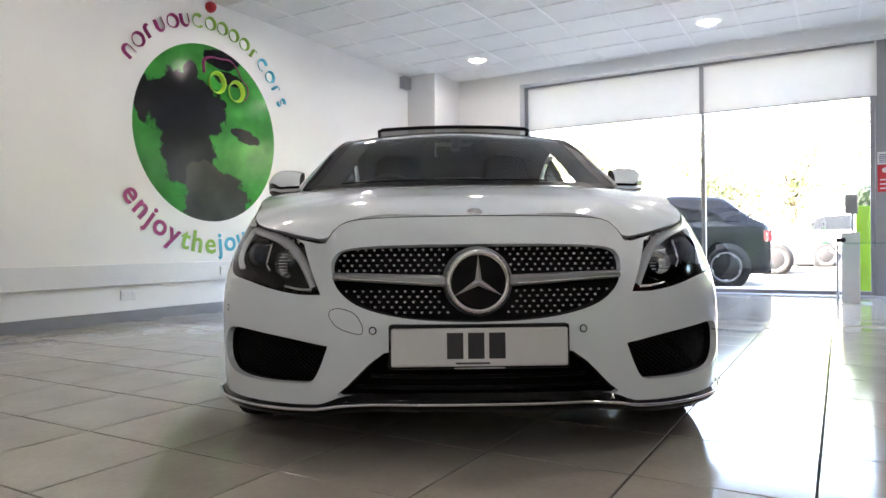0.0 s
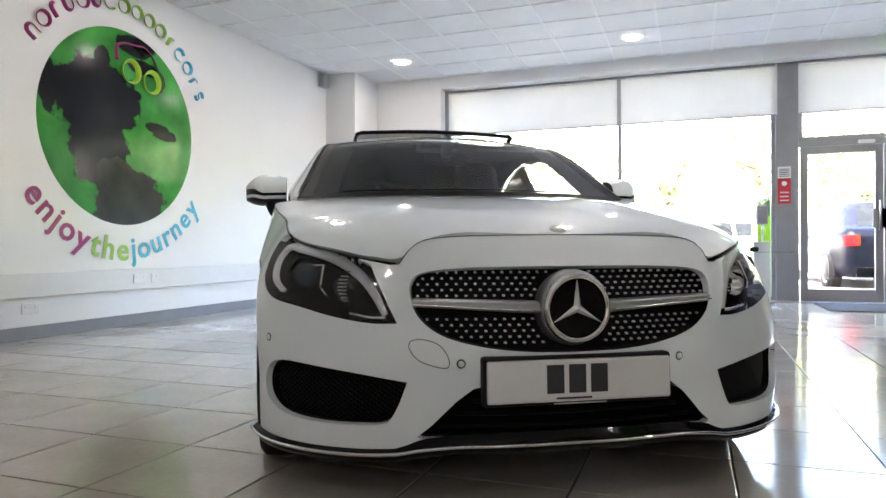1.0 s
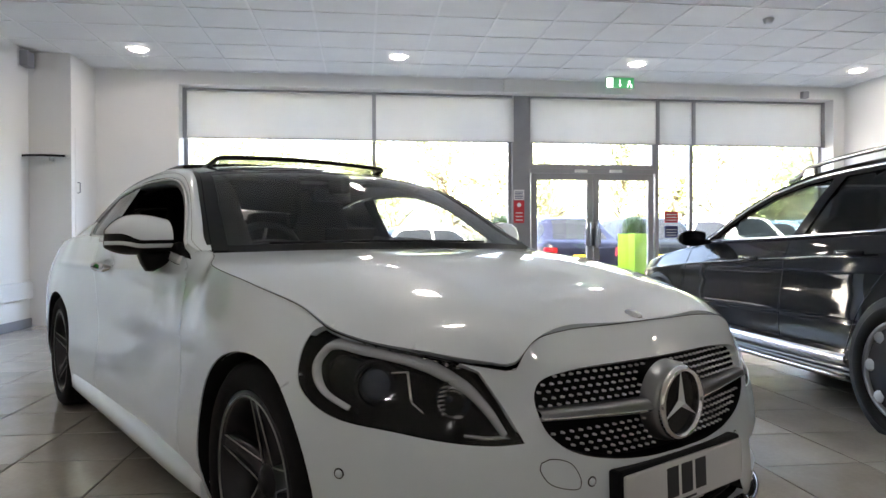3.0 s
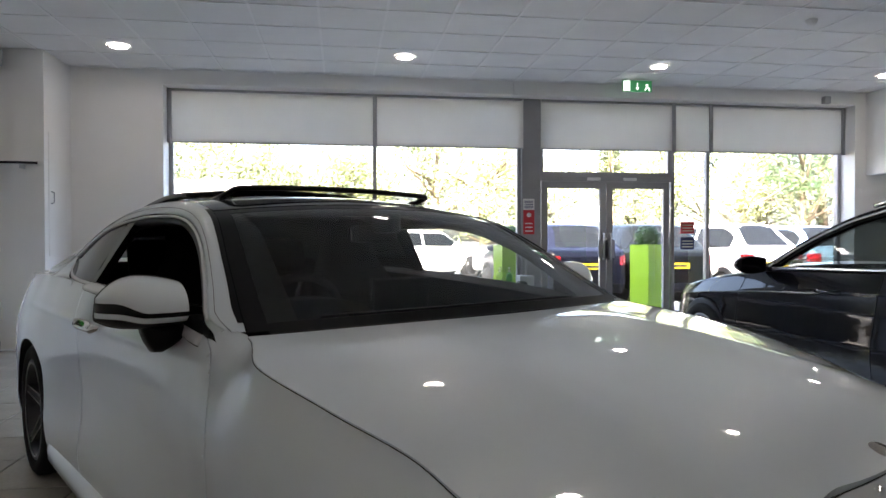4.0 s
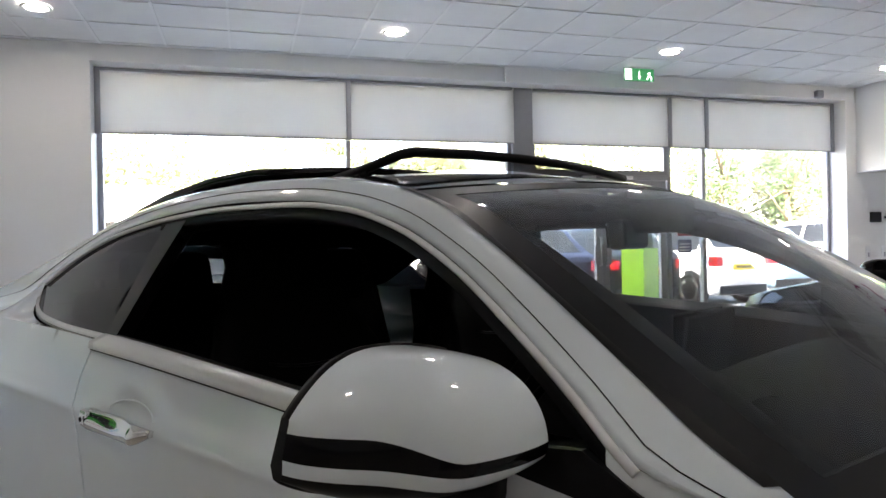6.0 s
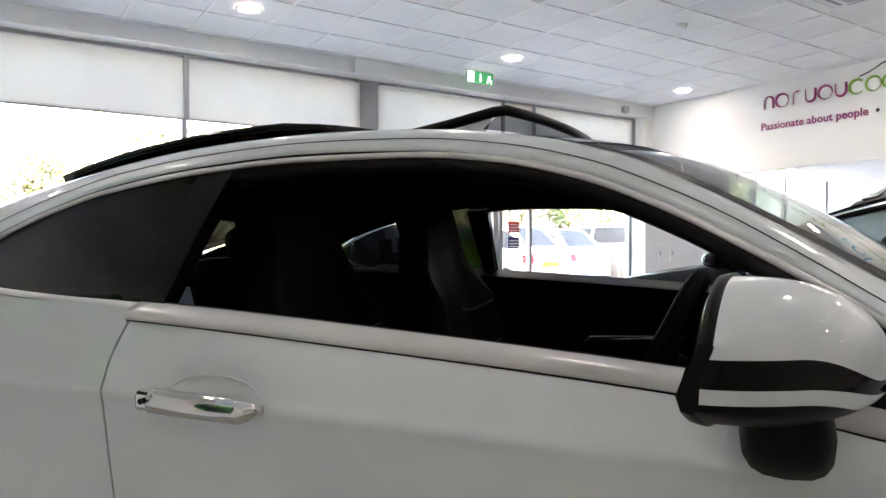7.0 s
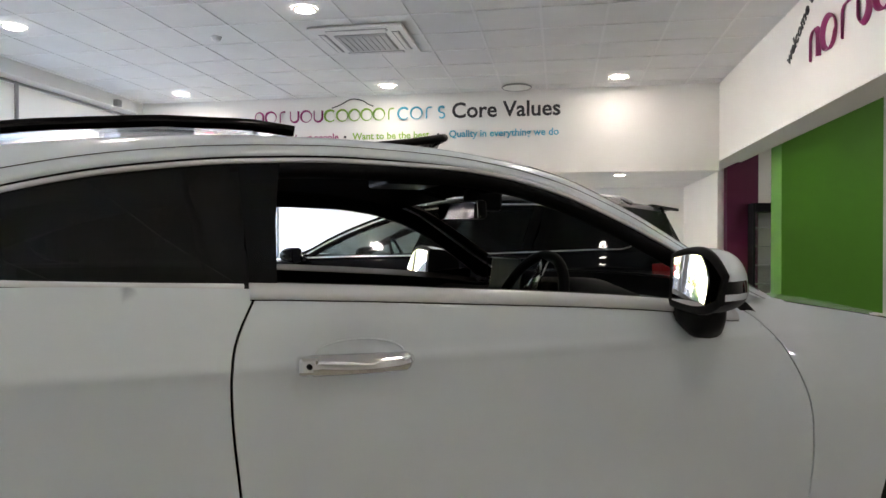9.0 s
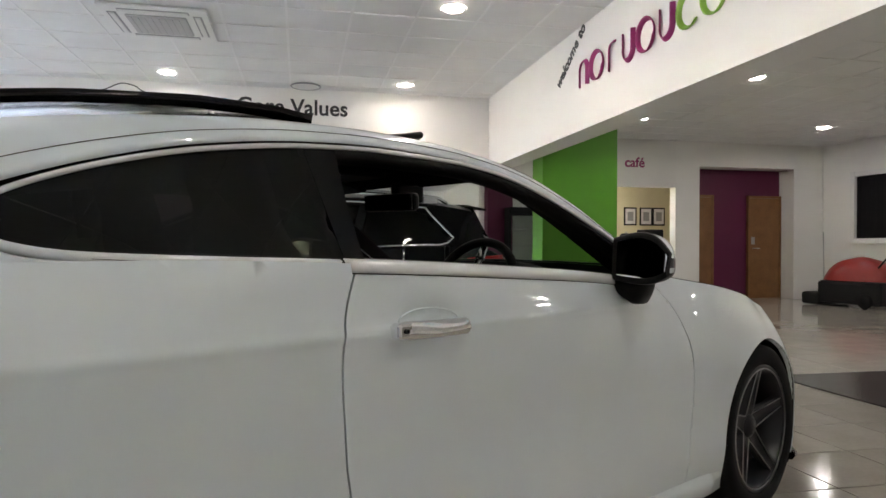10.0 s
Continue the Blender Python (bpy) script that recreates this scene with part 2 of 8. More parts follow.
def tube(points, radius, n=10, bm=None, closed=False, slot=0, flat=1.0):
    """A round bar along a line of points; radius may be one number or one a point."""
    bm = bm or bmesh.new()
    P = [Vector(p) for p in points]
    rad = radius if isinstance(radius, (list, tuple)) else [radius] * len(P)
    rings = []
    side = None
    for i, p in enumerate(P):
        a, b = P[(i - 1) % len(P)] if closed or i else p, P[(i + 1) % len(P)] if closed or i < len(P) - 1 else p
        d = (b - a).normalized()
        if side is None:
            side = d.orthogonal().normalized()
        side = (side - d * side.dot(d)).normalized()
        up = d.cross(side)
        rings.append([bm.verts.new(p + (side * math.cos(2 * math.pi * k / n) + up * math.sin(2 * math.pi * k / n) * flat) * rad[i]) for k in range(n)])
    m = len(rings)
    for i in range(m if closed else m - 1):
        p, q = rings[i], rings[(i + 1) % m]
        for k in range(n):
            f = bm.faces.new((p[k], p[(k + 1) % n], q[(k + 1) % n], q[k]))
            f.smooth = True
            f.material_index = slot
    if not closed:
        for ring in (rings[0][::-1], rings[-1]):
            f = bm.faces.new(ring)
            f.material_index = slot
    return bm


def spline(pts, per=8, closed=False):
    """A smooth line through points of any dimension; a point given twice in a row is a sharp corner."""
    P = [np.array(p, float) for p in pts]
    out = []
    n = len(P)
    for i in range(n if closed else n - 1):
        p0, p1, p2, p3 = P[(i - 1) % n] if closed or i else P[0], P[i], P[(i + 1) % n], P[(i + 2) % n] if closed or i + 2 < n else P[-1]
        if np.allclose(p1, p2):
            continue
        d = max(1e-6, np.linalg.norm(p2 - p1))
        m1 = (p2 - p0) / max(1e-6, np.linalg.norm(p1 - p0) + d) * d if not np.allclose(p0, p1) else p2 - p1
        m2 = (p3 - p1) / max(1e-6, np.linalg.norm(p3 - p2) + d) * d if not np.allclose(p3, p2) else p2 - p1
        for k in range(per):
            t = k / per
            out.append((2 * t**3 - 3 * t**2 + 1) * p1 + (t**3 - 2 * t**2 + t) * m1 + (3 * t**2 - 2 * t**3) * p2 + (t**3 - t**2) * m2)
    if not closed:
        out.append(P[-1])
    return out


def curve1(xs, ys):
    """A smooth function through the points (xs, ys), with no overshoot."""
    xs, ys = np.array(xs, float), np.array(ys, float)
    h, d = np.diff(xs), np.diff(ys) / np.diff(xs)
    m = np.zeros(len(xs))
    m[0], m[-1] = d[0], d[-1]
    for i in range(1, len(xs) - 1):
        if d[i - 1] * d[i] > 0:
            w1, w2 = 2 * h[i] + h[i - 1], h[i] + 2 * h[i - 1]
            m[i] = (w1 + w2) / (w1 / d[i - 1] + w2 / d[i])

    def at(x):
        x = min(max(x, xs[0]), xs[-1])
        i = min(int(np.searchsorted(xs, x, "right")) - 1, len(xs) - 2)
        t = (x - xs[i]) / h[i]
        return float((2 * t**3 - 3 * t**2 + 1) * ys[i] + (t**3 - 2 * t**2 + t) * h[i] * m[i] + (3 * t**2 - 2 * t**3) * ys[i + 1] + (t**3 - t**2) * h[i] * m[i + 1])

    return at


def inside(poly, x, y):
    c = False
    j = len(poly) - 1
    for i in range(len(poly)):
        xi, yi, xj, yj = poly[i][0], poly[i][1], poly[j][0], poly[j][1]
        if (yi > y) != (yj > y) and x < (xj - xi) * (y - yi) / (yj - yi) + xi:
            c = not c
        j = i
    return c


def resampled(poly, step):
    """A closed outline with points no further apart than step."""
    out = []
    for i in range(len(poly)):
        a, b = np.array(poly[i][:2], float), np.array(poly[(i + 1) % len(poly)][:2], float)
        k = max(1, int(math.ceil(np.linalg.norm(b - a) / step)))
        out += [a + (b - a) * j / k for j in range(k)]
    return out


def sheet(outline, holes, surface, step=0.04, flange=0.0, edge_step=None, bm=None, slot=0, flip=False, dense=()):
    """A panel cut to an outline, with holes, out of a curved surface (two numbers to a place); flange turns its edges inward; dense names heights at which a fold needs rows of its own."""
    bm = bm or bmesh.new()
    loops = [resampled(p, edge_step or step) for p in [outline, *holes]]
    verts, edges = [], []
    for loop in loops:
        b = len(verts)
        verts += [Vector((p[0], p[1])) for p in loop]
        edges += [(b + i, b + (i + 1) % len(loop)) for i in range(len(loop))]
    nb = len(verts)
    X = [v.x for v in verts[: len(loops[0])]]
    Y = [v.y for v in verts[: len(loops[0])]]
    x = min(X) + step * 0.5
    row = 0
    near = np.array([(v.x, v.y) for v in verts])
    while x < max(X):
        y = min(Y) + step * (0.5 if row % 2 else 0.0)
        while y < max(Y):
            if all(abs(y - d) > step * 0.3 for d in dense) and inside(loops[0], x, y) and not any(inside(h, x, y) for h in loops[1:]) and np.min(np.sum((near - (x, y)) ** 2, 1)) > (step * 0.35) ** 2:
                verts.append(Vector((x, y)))
            y += step
        for d in dense:
            if inside(loops[0], x, d) and not any(inside(h, x, d) for h in loops[1:]) and np.min(np.sum((near - (x, d)) ** 2, 1)) > 0.005 ** 2:
                verts.append(Vector((x, d)))
        x += step * 0.87
        row += 1
    from_cdt = mathutils_cdt(verts, edges, [], 0, 1e-5)
    pts, tris = from_cdt[0], from_cdt[2]
    made = {}

    def vert(i):
        if i not in made:
            made[i] = bm.verts.new(surface(pts[i].x, pts[i].y))
        return made[i]

    faces = []
    for t in tris:
        cx, cy = sum(pts[i].x for i in t) / 3, sum(pts[i].y for i in t) / 3
        if inside(loops[0], cx, cy) and not any(inside(h, cx, cy) for h in loops[1:]):
            try:
                f = bm.faces.new([vert(i) for i in (t[::-1] if flip else t)])
            except ValueError:
                continue
            f.smooth = True
            f.material_index = slot
            faces.append(f)
    if flange:
        bm.normal_update()
        rim = [e for e in {e for f in faces for e in f.edges} if len(e.link_faces) == 1]
        rv = {v for e in rim for v in e.verts}
        low = {v: bm.verts.new(v.co - v.normal * flange) for v in rv}
        high = {v: bm.verts.new(v.co) for v in rv}
        for e in rim:
            a, b = e.verts
            loop = e.link_loops[0]
            if loop.vert is a:
                a, b = b, a
            f = bm.faces.new((high[a], high[b], low[b], low[a]))
            f.material_index = slot
    return bm





def loft(rows, bm=None, closed=False, caps=False, slot=0, flip=False):
    """Faces between rows of places."""
    bm = bm or bmesh.new()
    V = [[bm.verts.new(p) for p in row] for row in rows]
    for a, b in zip(V, V[1:]):
        n = len(a)
        for k in range(n if closed else n - 1):
            q = (a[k], a[(k + 1) % n], b[(k + 1) % n], b[k])
            q = tuple(dict.fromkeys(q))
            f = bm.faces.new(q[::-1] if flip else q)
            f.smooth = True
            f.material_index = slot
    if caps:
        for row in (V[0][::-1], V[-1]):
            try:
                f = bm.faces.new(row[::-1] if flip else row)
                f.material_index = slot
            except ValueError:
                pass
    return bm


def letters(text, size, depth=0.004):
    """Raised lettering as a mesh, centred on its base line, in the xy plane."""
    cu = bpy.data.curves.new("letters", "FONT")
    cu.body, cu.size, cu.extrude, cu.align_x, cu.resolution_u = text, size, depth, "CENTER", 3
    cu.offset = size * 0.018
    ob = bpy.data.objects.new("letters", cu)
    scene.collection.objects.link(ob)
    me = bpy.data.meshes.new_from_object(ob.evaluated_get(bpy.context.evaluated_depsgraph_get()))
    bm = bmesh.new()
    bm.from_mesh(me)
    bpy.data.objects.remove(ob)
    bpy.data.meshes.remove(me)
    bpy.data.curves.remove(cu)
    return bm


def placed(bm, m):
    bmesh.ops.transform(bm, matrix=m, verts=bm.verts)
    return bm

# ---- the showroom ----
CEIL, TILE, TX, TY = 3.20, 0.457, -0.055, 1.57


def wall(name, lo, hi, label, material=None):
    ob = part(name, boxed(lo, hi), material or M["wall"])
    return tagged(ob, label, "wall", kind="structure")


def slab(name, lo, hi, material, label, category, kind="structure", bevel=0.0):
    return tagged(part(name, boxed(lo, hi, bevel), material), label, category, kind=kind)


wall("wall_west", (-5.85, -6.8, 0), (-5.6, 9.7, 3.5), "plain white painted showroom wall with a mural")
wall("wall_south", (-5.6, -6.8, 0), (8.2, -6.55, 3.5), "plain white painted back wall with a blinded window")
wall("wall_north_pier", (-5.6, 9.42, 0), (-4.10, 9.80, 3.5), "white painted pier beside the shop window")
wall("wall_north_end", (5.08, 9.42, 0), (6.82, 9.80, 3.5), "white painted wall piece between two shop windows")
wall("wall_north_header", (-4.10, 9.42, 3.035), (5.08, 9.80, 3.5), "white painted header above the shop window")
slab("wall_north_casing", (0.18, 9.36, 3.02), (0.63, 9.417, 3.197), M["wall"], "white boxed casing at the head of the window post", "casing")
wall("wall_east_bulkhead", (5.25, 1.12, 2.06), (5.45, 9.416, 3.5), "white bulkhead carrying coloured wall lettering")
wall("wall_beam", (-5.6, 0.80, 2.18), (5.45, 1.116, 3.5), "white downstand beam carrying coloured lettering")
wall("wall_east_far", (7.55, -6.55, 0), (7.75, -5.87, 3.5), "white wall beside the door recess")
wall("wall_east_mid", (7.55, -3.77, 0), (7.75, -3.26, 3.5), "white wall between hatch and door recess")
wall("wall_east_over_recess", (7.55, -5.868, 2.61), (7.75, -3.772, 3.5), "white wall above the door recess")
wall("wall_east_over_hatch", (7.55, -3.258, 2.19), (7.75, -1.982, 3.5), "white wall above the kitchen hatch")
wall("wall_east_under_hatch", (7.55, -3.258, 0), (7.75, -1.982, 0.88), "white wall under the kitchen hatch")
wall("wall_east_near", (7.55, -1.98, 0), (7.75, 0.02, 3.5), "white wall beside the kitchen hatch")
wall("wall_east_plum", (7.53, 0.022, 0), (7.75, 0.50, 3.5), "plum painted strip of wall", M["plum"])
wall("wall_east_passage", (10.9, 0.6, 0), (11.1, 9.8, 3.5), "white end wall of the side room")
wall("wall_side_room_south", (7.752, 0.4, 0), (10.9, 0.6, 3.5), "white side wall of the passage")
wall("wall_north_side_header", (6.822, 9.42, 2.45), (10.9, 9.80, 3.5), "white header above the side room window")
# the door recess and the kitchen behind the hatch
wall("wall_recess_back", (7.98, -6.3, 0), (8.05, -3.5, 3.5), "plum painted wall between two oak doors", M["plum"])
wall("wall_recess_soffit", (7.752, -5.87, 2.61), (7.978, -3.77, 2.75), "white soffit of the door recess")
wall("wall_recess_left", (7.752, -3.77, 0), (7.978, -3.62, 2.6), "white side of the door recess")
wall("wall_recess_right", (7.752, -6.02, 0), (7.978, -5.87, 2.6), "white side of the door recess")
wall("wall_kitchen_back", (9.6, -4.85, 0), (9.75, 0.4, 3.5), "cream painted kitchen wall with framed pictures", M["cream"])
wall("wall_kitchen_side", (8.052, -4.85, 0), (9.6, -4.70, 3.5), "cream painted side wall of the kitchen", M["cream"])
slab("ceiling_kitchen", (8.052, -4.85, 2.55), (9.75, 0.4, 2.65), M["ceiling"], "white kitchen ceiling", "ceiling")


def ceiling(name, x0, x1, y0, y1, z, ox, oy):
    """A suspended ceiling: square tiles between bars that stand a little proud."""
    bm = bmesh.new()
    block(bm, (x0, y0, z + 0.004), (x1, y1, z + 0.12), slot=0)
    k = math.ceil((x0 - ox) / 0.6)
    while ox + 0.6 * k < x1:
        x = ox + 0.6 * k
        block(bm, (x - 0.012, y0, z - 0.004), (x + 0.012, y1, z + 0.0035), slot=1)
        k += 1
    k = math.ceil((y0 - oy) / 0.6)
    while oy + 0.6 * k < y1:
        y = oy + 0.6 * k
        block(bm, (x0, y - 0.012, z - 0.0045), (x1, y + 0.012, z + 0.003), slot=1)
        k += 1
    return tagged(part(name, bm, [M["ceiling"], M["tbar"]]), "suspended ceiling of white mineral tiles in white bars", "ceiling", kind="structure")


ceiling("ceiling", -5.6, 5.25, 1.118, 9.418, CEIL, -4.0, 2.75)
ceiling("ceiling_rear", -5.6, 7.55, -6.55, 0.798, 3.08, -4.0, 2.75)
slab("ceiling_side_room", (5.452, 0.6, 2.30), (10.9, 9.418, 2.42), M["ceiling"], "low white plaster ceiling of the side room", "ceiling")

# skirting, dado trunking and sockets on the mural wall
slab("baseboard", (-5.596, -6.5, 0.0), (-5.575, 8.685, 0.10), M["skirting"], "grey skirting board along the white wall", "skirting")
slab("trim", (-5.597, -6.5, 0.33), (-5.555, 8.685, 0.525), M["trunking"], "white dado cable trunking along the wall", "trunking", bevel=0.006)


def socket(y, z, w):
    e = thing("wall_socket", (-5.555 if 0.33 < z < 0.5 else -5.6, y, z), "white plastic double socket on the wall", "socket", "wall sockets")
    part("plate", boxed((0, -w / 2, -0.043), (0.012, w / 2, 0.043), 0.003), M["white_plastic"], e)
    for k in (-1, 1):
        part("rocker", boxed((0.012, k * w * 0.3 - 0.012, 0.004), (0.017, k * w * 0.3 + 0.012, 0.03), 0.002), M["white_plastic"], e)


for y, z, w in ((4.0, 0.24, 0.15), (5.10, 0.43, 0.15), (5.29, 0.43, 0.09), (7.9, 0.43, 0.15)):
    socket(y, z, w)

# boxed column in the corner, its cupboard door, and the roller box on its face
slab("wall_corner_column", (-5.6, 8.69, 0), (-5.13, 9.418, 3.197), M["wall"], "white boxed corner column with a cupboard door", "column")
cup = thing("wall_cupboard", (-5.13, 9.05, 1.60), "flush white cupboard door with a small white handle", "cupboard")
part("door", boxed((0.0005, -0.26, -0.6), (0.006, 0.22, 0.74), 0.002), M["wall"], cup)
part("handle", tube([(0.006, -0.2, -0.03), (0.035, -0.2, -0.02), (0.035, -0.2, 0.09), (0.006, -0.2, 0.10)], 0.006), M["grey_plastic"], cup)
shf = thing("wall_shelf", (-5.365, 8.687, 1.985), "thin white shelf with a dark curved edge on the column", "shelf")
shelf_rows = [[(x, 0.0, z), (x, -0.15 - 0.05 * (1 - (x / 0.23) ** 2), z - 0.01)] for z in (0.012, -0.012) for x in np.linspace(-0.23, 0.23, 13)]
bm = bmesh.new()
loft(shelf_rows[:13], bm, flip=True)
loft(shelf_rows[13:], bm)
part("board", bm, M["white_plastic"], shf)
part("edge", tube([(x, -0.152 - 0.05 * (1 - (x / 0.23) ** 2), -0.010) for x in np.linspace(-0.232, 0.232, 17)], 0.013, 8), M["black_plastic"], shf, "dark rounded edge strip")
part("bracket", boxed((0.03, -0.10, -0.06), (0.05, 0.0, -0.014), 0.003), M["steel"], shf)
al = thing("alarm_sounder", (-5.6, 8.55, 3.08), "small grey alarm box high on the wall", "alarm")
part("case", boxed((0.0, -0.09, -0.09), (0.1, 0.09, 0.08), 0.012), M["grey_plastic"], al)
part("base", boxed((0.0, -0.1, -0.1), (0.012, 0.1, 0.09), 0.004), M["white_plastic"], al)
fb = thing("fire_sounder", (-5.6, 4.97, 3.14), "red fire sounder just below the ceiling", "alarm")
part("base", turned([(0.0, 0.0), (0.055, 0.0), (0.055, 0.03), (0.0, 0.03)], 24, matrix=pose(0, 0, 0, 0, 90, 0)), M["red"], fb)
part("dome", turned([(0.048, 0.03), (0.048, 0.05), (0.03, 0.075), (0.0, 0.08)], 24, matrix=pose(0, 0, 0, 0, 90, 0)), M["red"], fb)


# ---- shop window ----
def window(name, x0, x1, z0, z1, y, panes, label):
    """An aluminium frame with upright panes between the given divisions."""
    e = thing(name, ((x0 + x1) / 2, y, z0), label, "window", kind="structure")
    cx, cz = (x0 + x1) / 2, z0
    fw = 0.05
    fr = bmesh.new()
    block(fr, (x0 - cx, -0.03, 0), (x1 - cx, 0.05, 0.06), 0.004)
    block(fr, (x0 - cx, -0.03, z1 - cz - fw), (x1 - cx, 0.05, z1 - cz), 0.004)
    for x in (x0 + fw / 2, *panes, x1 - fw / 2):
        block(fr, (x - cx - fw / 2, -0.032, 0.0), (x - cx + fw / 2, 0.052, z1 - cz), 0.004)
    part("window_frame", fr, M["alu"], e)
    xs = [x0 + fw, *panes, x1 - fw]
    for a, b in zip(xs, xs[1:]):
        g = part("pane", boxed((a - cx + 0.02, 0.004, 0.05), (b - cx - 0.02, 0.010, z1 - cz - 0.04)), M["glass"], e)
        g.visible_shadow = False
    return e


window("window_1", -4.10, 0.36, 0.0, 3.03, 9.72, [-1.575], "tall aluminium shop window of two fixed panes")
window("window_2", 2.49, 5.08, 0.0, 3.03, 9.72, [3.035], "tall aluminium shop window of two fixed panes")
window("window_3", 0.62, 2.49, 2.02, 3.03, 9.72, [], "fixed pane above the entrance doors")
window("window_4", 6.82, 10.9, 0.0, 2.45, 9.72, [8.4, 9.4], "side room window of fixed panes")
post = thing("window_post", (0.49, 9.70, 0), "grey aluminium clad post between the shop windows", "post", kind="structure")
part("cladding", boxed((-0.13, -0.06, 0), (0.13, 0.08, 3.03), 0.006), M["alu"], post)


def roller_blind(x0, x1, drop=2.375):
    e = thing("roller_blind", ((x0 + x1) / 2, 9.64, 3.0), "off-white roller blind drawn part way down the window", "blind", "roller blinds")
    h = (x1 - x0) / 2 - 0.02
    part("cloth", boxed((-h, -0.002, drop - 3.0 + 0.02), (h, 0.002, 0.0)), M["blind"], e)
    part("bottom_bar", boxed((-h, -0.012, drop - 3.0), (h, 0.012, drop - 3.0 + 0.022), 0.004), M["trunking"], e)
    part("tube", turned([(0.0, -h), (0.02, -h), (0.02, h), (0.0, h)], 16, matrix=pose(0, 0, 0.005, 0, 90, 0)), M["trunking"], e)


for a, b in ((-4.09, -1.56), (-1.59, 0.40), (0.60, 2.50), (2.48, 3.05), (3.02, 5.09)):
    roller_blind(a, b)
bfr = thing("blind_frame", (0.0, 9.615, 2.36), "grey aluminium frame round the roller blinds", "window frame", kind="structure")
for x in (-4.075, -1.575, 2.49, 3.035, 5.055):
    part("guide", boxed((x - 0.026, -0.012, 0.0), (x + 0.026, 0.008, 0.665), 0.003), M["alu"], bfr)
for a, b in ((-4.048, -1.602), (-1.548, 0.355), (0.622, 2.463), (2.517, 3.008), (3.062, 5.028)):
    part("rail", boxed((a, -0.010, 0.635), (b, 0.008, 0.664), 0.003), M["alu"], bfr)
    part("rail", boxed((a, -0.010, 0.002), (b, 0.008, 0.018), 0.003), M["alu"], bfr)


def door_leaf(x0, x1, hinge):
    e = thing("door_1" if hinge < 0 else "door_2", ((x0 + x1) / 2, 9.72, 0.0), "glazed grey aluminium entrance door, shut", "door", "entrance doors", "structure")
    h = (x1 - x0) / 2
    fr = bmesh.new()
    for a, b, c, d in ((-h, -h + 0.085, 0.01, 1.95), (h - 0.085, h, 0.01, 1.95)):
        block(fr, (a, -0.03, c), (b, 0.03, d), 0.004)
    block(fr, (-h + 0.085, -0.028, 0.01), (h - 0.085, 0.028, 0.16), 0.003)
    block(fr, (-h + 0.085, -0.028, 1.86), (h - 0.085, 0.028, 1.95), 0.003)
    part("door_frame", fr, M["alu"], e)
    g = part("pane", boxed((-h + 0.08, -0.004, 0.15), (h - 0.08, 0.004, 1.87)), M["glass"], e)
    g.visible_shadow = False
    s = -hinge
    part("handle", tube([(s * (h - 0.042), -0.03, 0.90), (s * (h - 0.042), -0.075, 0.90), (s * (h - 0.042), -0.075, 1.25), (s * (h - 0.042), -0.03, 1.25)], 0.012), M["steel"], e)
    part("push_plate", boxed((s * (h - 0.04) - 0.07, -0.045, 0.92), (s * (h - 0.04) + 0.07, -0.031, 1.16), 0.003), M["grey_plastic"], e)
    part("closer", boxed((-0.02 + s * 0.2, -0.075, 1.965), (0.16 + s * 0.2, -0.035, 2.005), 0.005), M["trunking"], e)


door_leaf(0.645, 1.55, -1)
door_leaf(1.56, 2.465, 1)
slab("door_frame_head", (0.62, 9.69, 1.955), (2.49, 9.77, 2.018), M["alu"], "grey aluminium head of the entrance doorway", "door frame")
slab("threshold", (-4.10, 9.42, 0.0), (5.08, 9.80, 0.012), M["alu"], "grey aluminium threshold strip of the shop front", "threshold")
slab("floor_mat", (0.75, 8.3, 0.0065), (2.4, 9.40, 0.014), M["matting"], "dark entrance mat inside the doors", "mat", "thing")


# ---- ceiling lamps and fittings ----
def downlight(x, y, z, glow="lamp"):
    e = thing("downlight", (x, y, z), "round recessed ceiling downlight, lit, with a white rim", "lamp", "ceiling downlights")
    part("rim", turned([(0.088, 0.0), (0.088, -0.009), (0.108, -0.012), (0.118, -0.006), (0.118, 0.0)], 36), M["white_plastic"], e)
    part("diffuser", turned([(0.0, -0.006), (0.088, -0.006), (0.088, 0.0)], 36), M[glow], e)


for i in range(4):
    for j in range(3):
        downlight(-4.30 + 3.0 * i, 2.45 + 3.0 * j, CEIL - 0.001)
for x, y in ((2.9, -1.55), (5.6, -1.5), (5.65, -4.9), (0.0, -1.55), (-2.9, -1.55), (0.0, -4.9), (2.9, -4.9), (-2.9, -4.9)):
    downlight(x, y, 3.08 - 0.001, "lamp_rear")
for x, y in ((7.6, 8.6), (8.05, 2.15), (8.9, 5.2)):
    downlight(x, y, 2.298)

ac = thing("air_conditioner", (2.64, 5.14, CEIL), "white ceiling cassette air conditioner with four slots", "air conditioner")
bm = bmesh.new()
block(bm, (-0.475, -0.475, -0.035), (0.475, 0.475, -0.0055), 0.012)
part("panel", bm, M["white_plastic"], ac)
part("grille", boxed((-0.27, -0.27, -0.05), (0.27, 0.27, -0.0355), 0.008), M["vent_grey"], ac)
for k in range(4):
    part("slot", boxed((-0.31, 0.335, -0.038), (0.31, 0.415, -0.0352), 0.0, pose(0, 0, 0, 0, 0, 90 * k)), M["grey_plastic"], ac)
for k in range(4):
    part("vane", boxed((-0.30, 0.352, -0.046), (0.30, 0.398, -0.0385), 0.003, pose(0, 0, 0, 0, 0, 90 * k)), M["trunking"], ac)
